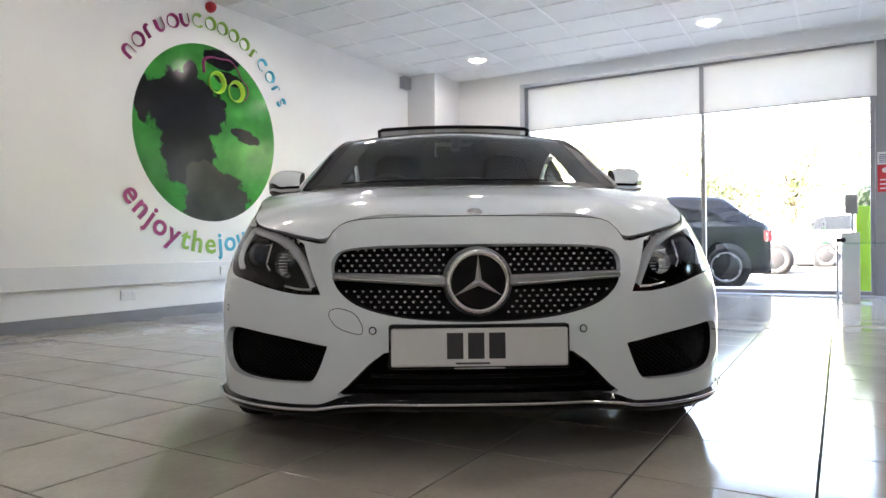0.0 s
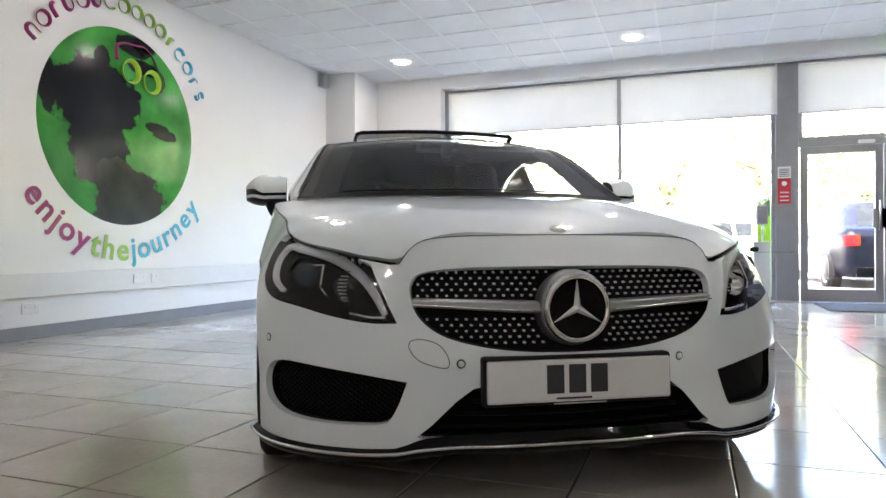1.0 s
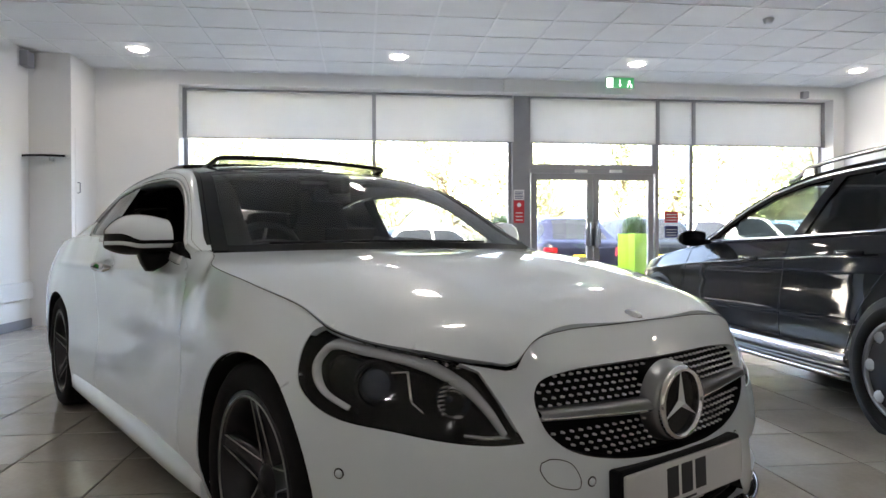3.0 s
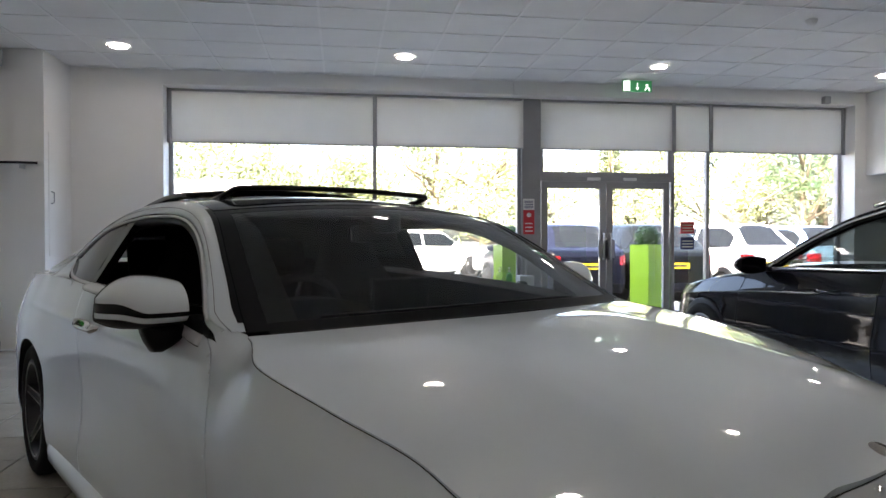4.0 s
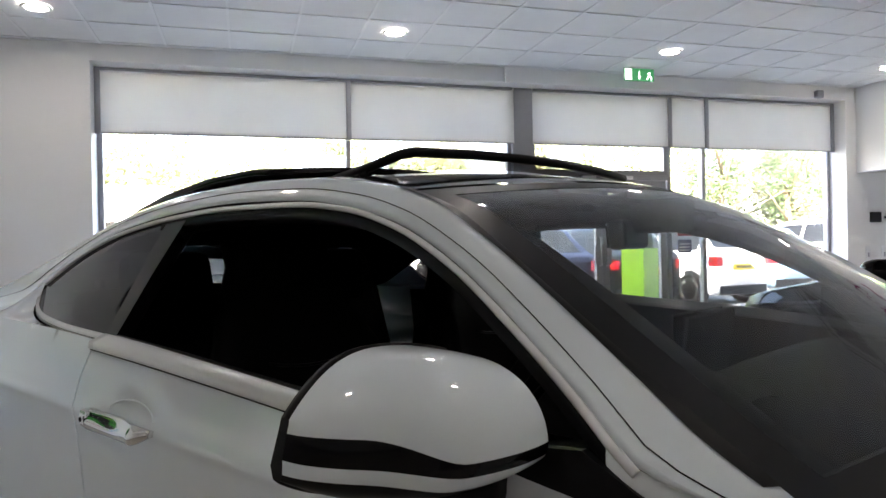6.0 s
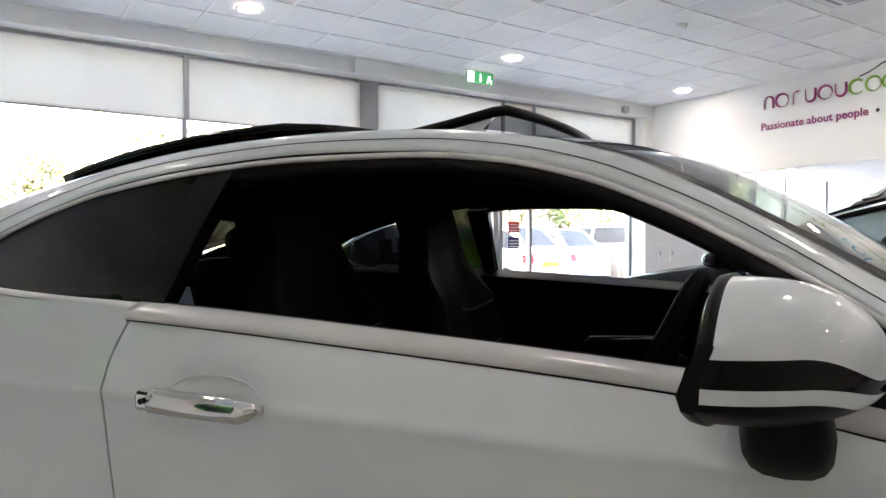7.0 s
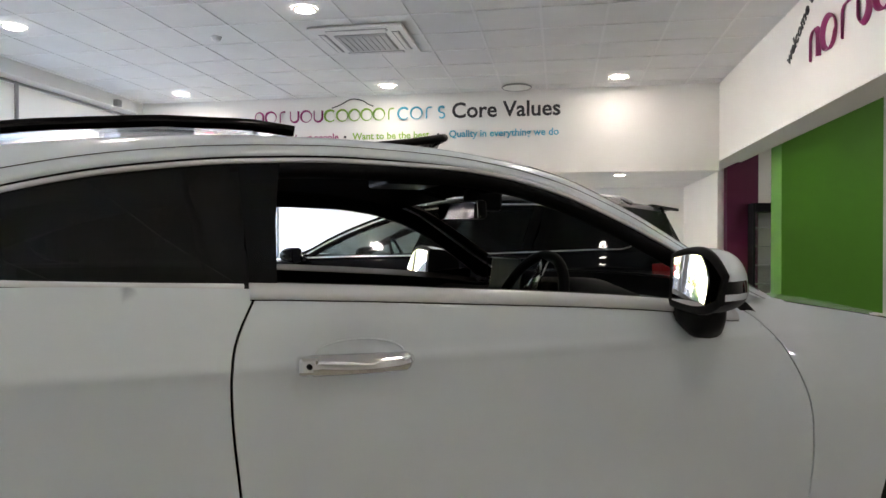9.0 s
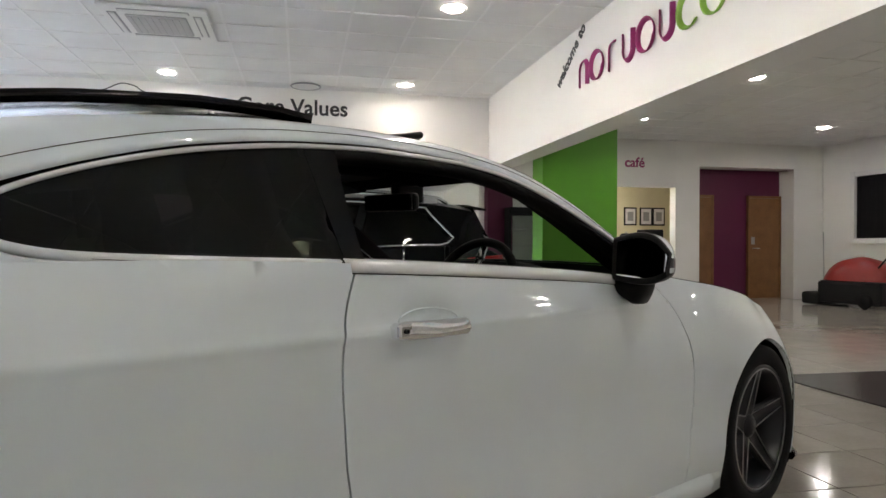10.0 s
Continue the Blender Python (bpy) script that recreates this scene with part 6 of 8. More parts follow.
FOLD = [0.852 + d for d in (-0.030, -0.020, -0.013, -0.007, 0.0, 0.007, 0.013, 0.020, 0.030)]
for sd in (1, -1):
    part("front_wing", sheet(fo, [fa], signed(sd), 0.035, 0.018, 0.015, flip=sd < 0, dense=FOLD), WHITE, HERO)
    dr = part("door", sheet(do, [], signed(sd), 0.022, 0.018, 0.015, flip=sd < 0, dense=FOLD), WHITE, HERO, "white door with its window lowered")
    part("rear_wing", sheet(qo, [ra], signed(sd), 0.034, 0.018, 0.018, flip=sd < 0, dense=FOLD), WHITE, HERO)
    part("side_sill", loft([[at(s, sd * w, z) for w, z in ((0.84, 0.262), (0.872, 0.255), (0.888 - 0.01 * k, 0.225), (0.885 - 0.01 * k, 0.185), (0.85, 0.160), (0.70, 0.160))] for k, s in ((1, 1.085), (0.3, 1.17), (0, 1.4), (0, 3.0), (0.3, 3.16), (1, 3.22))], caps=True, flip=sd < 0), WHITE, HERO, smooth=False)
    for s0, r in ((ARCH_F, 0.362), (ARCH_R, 0.365)):
        lin = bmesh.new()
        ang = np.linspace(-0.55, math.pi + 0.55, 40)
        ring = [(us(s0) + (r - 0.002) * math.cos(a), 0.315 + (r - 0.002) * math.sin(a)) for a in ang]
        rows = [[body(sd * u, max(z, 0.1), -0.004) for u, z in ring]]
        rows.append([(p[0], p[1] - sd * 0.34, p[2]) for p in rows[0]])
        loft(rows, lin, flip=sd > 0)
        lin.faces.new([lin.verts.new((p[0], p[1], p[2])) for p in rows[1]])
        part("arch_liner", lin, M["black_plastic"], HERO)
    road_wheel(HERO, at(ARCH_F, sd * 0.762, WR), sd, WR, 0.23, 5, True, "alloy_dark", 0.243, 72)
    road_wheel(HERO, at(ARCH_R, sd * 0.755, WR), sd, WR, 0.25, 5, True, "alloy_dark", 0.243, 72)
    # door handle: a bright bar held at both ends over a shallow cup
    hb_ = bmesh.new()
    rows = []
    for t in np.linspace(0, 1, 21):
        s = 2.552 - 0.222 * t
        e_ = min(t, 1 - t)
        out_ = 0.004 + 0.028 * min(1.0, e_ / 0.10) ** 0.5
        hh = 0.0085 + 0.0115 * min(1.0, e_ / 0.10) ** 0.5 - 0.0025 * t
        zc = 0.855 - 0.003 * t - 0.003 * math.sin(math.pi * t)
        rows.append([body(sd * us(s), zc + hh * math.copysign(abs(math.sin(a)) ** 0.8, math.sin(a)), out_ + 0.0085 * math.cos(a)) for a in np.linspace(0, 2 * math.pi, 17)[:-1]])
    loft(rows, hb_, closed=True, caps=True)
    kc = Vector(body(sd * us(2.535), 0.854, 0.016))
    part("lock_cap", boxed((-0.024, -0.014, -0.0170), (0.014, 0.0165, 0.0170), 0.007, Matrix.Translation(kc + Vector((0, sd * 0.008, 0)))), M["handle_metal"], HERO)
    part("lock", turned([(0.0, 0.0), (0.005, 0.0), (0.005, 0.002)], 12, matrix=Matrix.Translation(kc + Vector((-0.004, sd * 0.0246, 0))) @ pose(0, 0, 0, -90 * sd)), M["grille_black"], HERO)
    # thin raised bead added to draw the highlight along the cup's edge
    part("handle_cup_rim", tube([body(sd * us(2.435 + 0.088 * math.cos(a)), 0.866 + 0.026 * math.sin(a), 0.0006) for a in np.linspace(0.02, math.pi - 0.02, 40)], 0.0022, 8), WHITE, dr, smooth=True)
    part("door_handle", hb_, M["handle_metal"], dr, "polished chrome door handle", smooth=True)
# ---- the coupe's upper body ----
flank_w = curve1([1.25, 1.45, 1.8, 2.4, 2.8, 3.2, 3.6, 4.1], [0.765, 0.798, 0.809, 0.828, 0.836, 0.806, 0.765, 0.72])


def cabin(s, z):
    """Half width of the cabin's side above the belt."""
    return flank_w(s) - 0.60 * max(0.0, z - 0.965)


# openings in side view
pane_top = [(1.425, 0.930), (1.52, 0.997), (1.64, 1.070), (1.76, 1.135), (1.90, 1.192), (2.03, 1.224), (2.18, 1.240), (2.42, 1.244), (2.62, 1.234), (2.88, 1.200), (3.04, 1.162), (3.17, 1.118), (3.26, 1.075)]
pane_low = [(3.262, 1.066), (3.22, 1.036), (3.12, 1.018), (2.92, 1.009), (2.62, 1.000), (2.2, 0.980), (1.68, 0.945), (1.46, 0.916)]
TOPL, LOWL = [tuple(p) for p in spline(pane_top, 5)], [tuple(p) for p in spline(pane_low, 5)]
top_of, low_of = curve1([p[0] for p in pane_top], [p[1] for p in pane_top]), curve1([p[0] for p in pane_low[::-1]], [p[1] for p in pane_low[::-1]])

# inner edge of the cant rail: the line where roof and windscreen begin
K2S = [1.290, 1.39, 1.492, 1.603, 1.718, 1.843, 2.0, 2.25, 2.45, 2.66, 2.90, 3.20, 3.50, 3.80, 4.06]
k2w, k2z = curve1(K2S, [0.766, 0.742, 0.715, 0.687, 0.655, 0.622, 0.594, 0.572, 0.568, 0.568, 0.573, 0.588, 0.605, 0.63, 0.655]), curve1(K2S, [0.932, 0.985, 1.043, 1.109, 1.175, 1.237, 1.278, 1.309, 1.315, 1.311, 1.290, 1.243, 1.176, 1.10, 1.035])
K1S = [1.36, 1.44, 1.52, 1.64, 1.76, 1.90, 2.03, 2.18, 2.42, 2.62, 2.88, 3.06, 3.20, 3.27, 3.5, 3.8, 4.06]
k1z = curve1(K1S, [0.935, 0.958, 1.012, 1.086, 1.151, 1.208, 1.240, 1.259, 1.266, 1.256, 1.222, 1.178, 1.130, 1.10, 1.01, 0.99, 0.98])


def rail(t, f, off=0.0):
    """The cant rail's skin: t runs from the foot of the front pillar to the tail, f from the window's edge to the roof."""
    s1, s2 = 1.36 + (4.06 - 1.36) * t, 1.30 + (4.06 - 1.30) * t
    a = Vector((s1, cabin(s1, k1z(s1)) + 0.004, k1z(s1)))
    b = Vector((s2, k2w(s2), k2z(s2)))
    p = a.lerp(b, f)
    n = Vector((0, (b.z - a.z), (a.y - b.y))).normalized()
    p += n * (0.016 * 4 * f * (1 - f) * min(1, t * 8) + off)
    return p


def roof_skin(s, x, off=0.0):
    """The top skin: s along the rail's inner edge, x from -1 to 1 across."""
    bow = float(np.interp(s, [1.3, 2.0, 2.4, 3.0, 3.5, 4.06], [0.115, 0.10, 0.03, 0.0, -0.06, -0.12]))
    crown = float(np.interp(s, [1.3, 1.6, 2.1, 2.6, 3.2, 4.06], [0.012, 0.030, 0.034, 0.034, 0.034, 0.012]))
    k = 1 - x * x
    return at(s - bow * k, x * k2w(s), k2z(s) + crown * k + off)


def skin_loft(s0, s1, x0, x1, off, n=24, m=20, flip=False):
    return loft([[roof_skin(s, x, off) for x in np.linspace(x0, x1, m)] for s in np.linspace(s0, s1, n)], flip=flip)


part("windscreen", skin_loft(1.30, 1.93, -0.93, 0.93, -0.003), M["screen_glass"], HERO, "clear laminated windscreen", smooth=True).visible_shadow = False
fr = skin_loft(1.30, 1.93, 0.925, 0.995, -0.002, 24, 4)
for a, b, c, d in ((1.30, 1.93, -0.995, -0.925), (1.885, 1.93, -0.93, 0.93), (1.285, 1.33, -0.93, 0.93)):
    bmesh_ = loft([[roof_skin(s, x, -0.0022) for x in np.linspace(c, d, 16)] for s in np.linspace(a, b, 24)], fr)
part("windscreen_edge", fr, M["trim_black"], HERO, "black border of the windscreen", smooth=True)
part("roof_panel", skin_loft(1.935, 2.165, -0.995, 0.995, 0.0), M["gloss_black"], HERO, "gloss black glass roof front", smooth=True)
part("roof_rear", skin_loft(2.60, 3.38, -0.995, 0.995, 0.0), M["gloss_black"], HERO, "gloss black glass roof rear", smooth=True)
for sd in (1, -1):
    part("roof_edge", loft([[roof_skin(s, sd * x, 0.0) for x in np.linspace(0.80, 0.995, 6)] + [roof_skin(s, sd * 0.995, -0.02)] for s in np.linspace(2.165, 2.60, 12)], flip=sd > 0), M["gloss_black"], HERO, smooth=True)
part("rear_window", skin_loft(3.385, 3.99, -0.97, 0.97, -0.002), M["privacy"], HERO, "tinted rear window", smooth=True).visible_shadow = False
dk = bmesh.new()
rows = []
for t in np.linspace(0, 1, 12):
    s = 4.0 + 0.66 * t
    ww = float(np.interp(s, [4.0, 4.3, 4.5, 4.66], [0.80, 0.76, 0.68, 0.45]))
    zz = float(np.interp(s, [4.0, 4.2, 4.5, 4.62, 4.66], [1.03, 1.03, 1.025, 1.0, 0.95]))
    rows.append([at(s, ww * x, zz - 0.05 * abs(x) ** 3) for x in np.linspace(-1, 1, 14)])
part("boot_lid", loft(rows, dk, flip=True), WHITE, HERO, smooth=True)
for sd in (1, -1):
    rows = []
    for t in np.linspace(0, 1, 90):
        rows.append([at(p.x, sd * p.y, p.z) for p in (rail(t, f) for f in (0.0, 0.0, 0.12, 0.3, 0.5, 0.7, 0.88, 1.0))])
    part("cant_rail", loft(rows, flip=sd < 0), WHITE, HERO, "white roof rail and pillar sweep", smooth=True)
    rows = []
    for t in np.linspace(0.0, 1, 70):
        rows.append([at(p.x, sd * p.y, p.z) for p in (rail(t, f, -0.032) for f in (0.05, 0.3, 0.6, 0.9, 1.1))])
    part("pillar_lining", loft(rows, flip=sd > 0), M["headliner"], HERO, smooth=True)
    part("pillar_trim", loft([[roof_skin(s_, sd * x, off) for x, off in ((0.998, -0.014), (0.93, -0.014), (0.86, -0.022), (0.80, -0.045))] for s_ in np.linspace(1.315, 1.915, 20)], flip=sd > 0), M["pillar_cloth"], HERO, "dark cloth pillar trim", smooth=True)
    part("pillar_seal", loft([[at(p.x, sd * p.y, p.z) for p in (rail(t, f, 0.0018) for f in (0.79, 0.80, 0.87, 0.94, 1.01))] for t in np.linspace(0.012, 0.232, 40)], flip=sd < 0), M["trim_black"], HERO, smooth=True)
    # bright line round the glass, black seal inside it
    line = [at(s, sd * (cabin(s, top_of(s) + 0.011) + 0.006), top_of(s) + 0.011) for s in np.linspace(1.445, 3.255, 70)]
    # the satin strip along the window sill: on the door, then under the rear side window
    rows, under = [], []
    for s in np.linspace(1.47, 2.636, 44):
        tz, lo = top_z(us(s)), low_of(s)
        rows.append([body(sd * us(s), tz - 0.020, 0.001), body(sd * us(s), tz - 0.018, 0.0055), body(sd * us(s), tz - 0.004, 0.0075), at(s, sd * (cabin(s, lo) + 0.008), lo + 0.001), at(s, sd * (cabin(s, lo) - 0.002), lo + 0.002)])
        under.append(body(sd * us(s), tz - 0.0212, 0.0008))
    part("belt_moulding", loft(rows, caps=True, flip=sd < 0), M["satin_trim"], HERO, "satin silver strip along the window sill", smooth=True)
    part("belt_gap", tube(under, 0.0012, 4), M["grille_black"], HERO)
    rows = []
    for s in np.linspace(2.645, 3.262, 26):
        lo, k = low_of(s), min(1.0, (3.275 - s) / 0.05)
        rows.append([at(s, sd * (cabin(s, lo) + 0.004), lo - 0.019 * k), at(s, sd * (cabin(s, lo) + 0.010), lo - 0.017 * k), at(s, sd * (cabin(s, lo) + 0.010), lo - 0.003), at(s, sd * (cabin(s, lo) + 0.001), lo)])
    part("quarter_moulding", loft(rows, caps=True, flip=sd < 0), M["satin_trim"], HERO, "satin silver strip under the rear side window", smooth=True)
    part("window_moulding", tube(line, 0.0054, 8), M["satin_trim"], HERO, "thin chrome line round the side windows")
    part("roof_seam", tube([at(p.x, sd * p.y, p.z) for p in (rail(t, 0.26, 0.0004) for t in np.linspace(0.0, 0.97, 80))], 0.0008, 5), M["grille_black"], HERO)
    seal = bmesh.new()
    loft([[at(s, sd * (cabin(s, top_of(s) + 0.006) + 0.002), top_of(s) + 0.006), at(s, sd * (cabin(s, top_of(s) - 0.012) + 0.001), top_of(s) - 0.012), at(s + 0.0, sd * (cabin(s, top_of(s)) - 0.045), top_of(s) - 0.024)] for s in np.linspace(1.44, 2.66, 60)], seal, flip=sd < 0)
    loft([[at(s, sd * (cabin(s, low_of(s) - 0.012) + 0.004), low_of(s) - 0.012), at(s, sd * (cabin(s, low_of(s)) - 0.004), low_of(s) + 0.004), at(s, sd * (cabin(s, low_of(s)) - 0.07), low_of(s) - 0.02)] for s in np.linspace(1.46, 3.1, 50)], seal, flip=sd > 0)
    part("window_seal", seal, M["trim_black"], HERO, smooth=True)
    bp = [(2.585, low_of(2.585) - 0.005), (2.634, low_of(2.63) - 0.005), (2.645, top_of(2.645) + 0.004), (2.560, top_of(2.56) + 0.004), (2.566, top_of(2.56) - 0.03), (2.578, 1.12)]
    part("centre_pillar", sheet(bp, [], lambda s, z: at(s, sd * (cabin(s, z) + 0.002), z), 0.05, 0.03, flip=sd < 0), M["gloss_black"], HERO)
    qp = [(2.634, low_of(2.634) - 0.004)] + [(2.64, 1.15), (2.645, top_of(2.645) + 0.004)] + [(s, top_of(s) + 0.004) for s in np.linspace(2.70, 3.245, 14)] + [(3.264, 1.070)] + [(s, low_of(s) - 0.004) for s in np.linspace(3.24, 2.70, 12)]
    part("quarter_glass", sheet(qp, [], lambda s, z: at(s, sd * (cabin(s, z) + 0.001), z), 0.05, flip=sd < 0), M["privacy"], HERO, "dark tinted rear side window").visible_shadow = False
    # the shoulder between the wing's top, the rear side window and the sweep of the roof
    rows = []
    for s in np.linspace(2.645, 4.05, 70):
        k = min(max((s - 3.235) / 0.05, 0), 1)
        zu = (low_of(min(s, 3.26)) - 0.019) * (1 - k) + (k1z(s) + 0.002) * k
        a, b = Vector(body(us(s), top_z(us(s)) - 0.002)), Vector(at(s, cabin(s, zu) + 0.004, zu))
        rows.append([(p.x, sd * p.y, p.z + 0.002 * math.sin(math.pi * f)) for f, p in ((f, a.lerp(b, f)) for f in np.linspace(0, 1, 7))])
    part("rear_shoulder", loft(rows, flip=sd < 0), WHITE, HERO, smooth=True)
    # the wing's top runs up into the foot of the front pillar
    rows = []
    for k in np.linspace(0, 1, 14):
        a = Vector(body(us(1.265 + 0.215 * k), top_z(us(1.265 + 0.215 * k)) - 0.001))
        s1 = 1.36 + 0.12 * k
        foot = Vector(at(s1, cabin(s1, k1z(s1)) + 0.004, k1z(s1)))
        b = Vector(at(1.292, 0.764, 0.931)).lerp(foot, min(1, k * 1.6))
        rows.append([(p.x, sd * p.y, p.z + 0.004 * math.sin(math.pi * f)) for f, p in ((f, a.lerp(b, f)) for f in np.linspace(0, 1, 6))])
    part("pillar_foot", loft(rows, flip=sd < 0), WHITE, HERO, smooth=True)
    # triangular chrome piece and black mirror foot plate
    tri = [(1.385, 0.898), (1.475, 0.911), (1.66, 0.944), (1.66, 0.953), (1.50, 0.968), (1.43, 0.931)]
    part("mirror_plinth", sheet(tri, [], lambda s, z: at(s, sd * (cabin(s, z) + 0.010), z), 0.04, 0.012, flip=sd < 0), M["trim_black"], HERO)

# ---- door mirrors ----
for sd in (1, -1):
    mi = new("door_mirror")
    mi.parent = HERO

    def size(k):
        """Half heights above and below the nose line, and reach, at k from root to tip."""
        full = math.sin(math.pi * (0.29 + 0.40 * k)) ** 0.8
        out = max(k - 0.40, 0) / 0.60
        reach = full * max(1 - out ** 2.6, 0.0) ** 0.5 + 0.04
        return 0.099 * full * (1 - 0.50 * out ** 3.2), 0.046 * full * (1 - 0.55 * out ** 3.2), 0.160 * reach * (1 - 0.32 * k)

    def section(k, angles):
        """Points of the housing by angle: below zero under the nose, past a right angle behind the crest."""
        up, dn, fw = size(k)
        pts = []
        for a in angles:
            lean = 0.016 * max(0.0, math.sin(a)) ** 1.5 * (0.4 + 0.6 * k)
            pts.append(at(1.668 + 0.036 * k - lean - fw * max(0.0, math.cos(a)) ** 0.75, sd * (0.822 + 0.194 * k), 0.971 - 0.004 * k + (up if a > 0 else dn) * math.sin(a)))
        return pts

    def band(k, inner, outer):
        """The angle of a line that lies so far above the nose line at root and tip."""
        t = min(max((k - 0.50) / 0.35, 0), 1)
        dz = inner + (outer - inner) * t * t * (3 - 2 * t)
        up, dn, _ = size(k)
        return math.asin(min(0.95, max(-0.95, dz / (up if dz > 0 else dn))))

    ks = 1 - (1 - np.linspace(0, 1, 36)) ** 1.6
    Q = CREST = math.pi / 2
    strips = (("cap", (0.004, 0.030), None, WHITE, "white mirror cap", 18), ("indicator", (-0.009, 0.003), (0.004, 0.030), M["gloss_black"], "smoked indicator strip", 6), ("cap_lower", (-0.024, -0.011), (-0.009, 0.003), WHITE, "", 5), ("base_shell", None, (-0.024, -0.011), M["trim_black"], "black lower shell", 8))
    for nm, lo, hi, material, lab, n in strips:
        rows = [section(k, np.linspace(band(k, *lo) if lo else -Q, band(k, *hi) if hi else CREST, n)) for k in ks]
        shell = loft(rows, flip=sd > 0)
        part(nm, shell, material, mi, lab)
    # a thick black rim behind the cap, and the glass set into it
    secs = []
    for k in ks:
        row = section(k, np.linspace(-Q, CREST, 24))
        top, low = Vector(row[-1]), Vector(row[0])
        secs.append(row + [(top.x - 0.002, top.y, top.z + 0.003), (top.x - 0.012, top.y, top.z + 0.001), (top.x - 0.016, top.y, top.z - 0.010), (low.x - 0.016, low.y, low.z + 0.012), (low.x - 0.012, low.y, low.z - 0.001), (low.x - 0.002, low.y, low.z - 0.003)])
    part("back_frame", loft([[r[23], *r[24:30], r[0]] for r in secs], flip=sd > 0), M["trim_black"], mi, smooth=False)
    for r, nm in ((secs[0], "root_cover"), (secs[-1], "tip_cover")):
        bm = bmesh.new()
        bm.faces.new([bm.verts.new(p) for p in (r if sd > 0 else r[::-1])])
        part(nm, bm, M["trim_black"], mi)
    gl = [[(p[0] - 0.002, p[1], p[2]) for p in ((Vector(r[26]) * 0.96 + Vector(r[27]) * 0.04), (Vector(r[26]) * 0.04 + Vector(r[27]) * 0.96))] for r in secs[2:-3]]
    part("glass", loft(gl, flip=sd > 0), M["mirror_glass"], mi, "mirror glass")
    stalk = []
    for w, zc, hs, hh in ((0.815, 0.914, 0.036, 0.022), (0.845, 0.905, 0.037, 0.034), (0.87, 0.899, 0.038, 0.041), (0.892, 0.901, 0.036, 0.041), (0.908, 0.918, 0.029, 0.032), (0.918, 0.932, 0.020, 0.022)):
        stalk.append([at(1.626 + 1.22 * hs * math.copysign(abs(math.cos(a)) ** 0.7, math.cos(a)), sd * w, zc + hh * math.copysign(abs(math.sin(a)) ** 0.7, math.sin(a))) for a in np.linspace(0, 2 * math.pi, 17)[:-1]])
    part("stalk", loft(stalk, closed=True, caps=True, flip=sd > 0), M["trim_black"], mi, smooth=True)

# ---- raised sunroof, wind deflector ----
sun_roof = part("sunroof_panel", loft([[at(s, x * 0.475, z + 0.03 * (1 - x * x) + dz) for x in np.linspace(-1, 1, 14)] for s, z, dz in [(s, float(np.interp(s, [2.50, 2.60, 2.80, 3.05, 3.20, 3.31], [1.332, 1.342, 1.338, 1.312, 1.286, 1.262])), 0) for s in np.linspace(2.50, 3.31, 18)]], flip=True), M["gloss_black"], HERO, "black glass sunroof panel slid back over the roof", smooth=True)
for o in (sun_roof,):
    sol = bmesh.new()
    sol.from_mesh(o.data)
    bmesh.ops.solidify(sol, geom=list(sol.faces), thickness=0.024)
    sol.to_mesh(o.data)
    sol.free()
def arc_w(w):
    return 1 - (w / 0.45) ** 2


top_bar = [at(2.10 - 0.04 * arc_w(w), w, 1.357 + 0.010 * arc_w(w)) for w in np.linspace(-0.43, 0.43, 17)]
dfl = part("wind_deflector", tube([at(2.32, -0.455, 1.318), at(2.20, -0.454, 1.336), at(2.115, -0.45, 1.353)] + top_bar + [at(2.115, 0.45, 1.353), at(2.20, 0.454, 1.336), at(2.32, 0.455, 1.318)], 0.0105, 8), M["trim_black"], HERO, "black wind deflector frame raised over the roof")
part("net", loft([[at(2.10 - 0.04 * arc_w(w), w, 1.355 + 0.010 * arc_w(w)), at(2.14 - 0.04 * arc_w(w), w, 1.322 + 0.022 * arc_w(w))] for w in np.linspace(-0.445, 0.445, 25)]), M["net"], dfl, "fine black netting").visible_shadow = False
for sd in (1, -1):
    part("side_net", loft([[at(s, sd * 0.453, 1.355 - (s - 2.10) * 0.17), at(s + 0.02, sd * 0.453, 1.315)] for s in np.linspace(2.11, 2.31, 6)]), M["net"], dfl)
    part("arm", loft([[at(s, sd * w, z) for w, z in ((0.462, 1.352 - (s - 2.12) * 0.17), (0.448, 1.352 - (s - 2.12) * 0.17), (0.448, 1.308), (0.462, 1.308))] for s in (2.205, 2.25)], closed=True, caps=True), M["trim_black"], dfl)

# ---- cabin ----
# carried on under the sunroof opening, added to shut out its light
part("headlining", loft([[roof_skin(s, x, -0.035) for x in np.linspace(-0.98, 0.98, 14)] for s in np.linspace(1.90, 2.62, 16)]), M["headliner"], HERO, smooth=True)
part("headlining_rear", loft([[roof_skin(s, x, -0.035) for x in np.linspace(-0.98, 0.98, 14)] for s in np.linspace(2.60, 3.40, 12)]), M["headliner"], HERO, smooth=True)
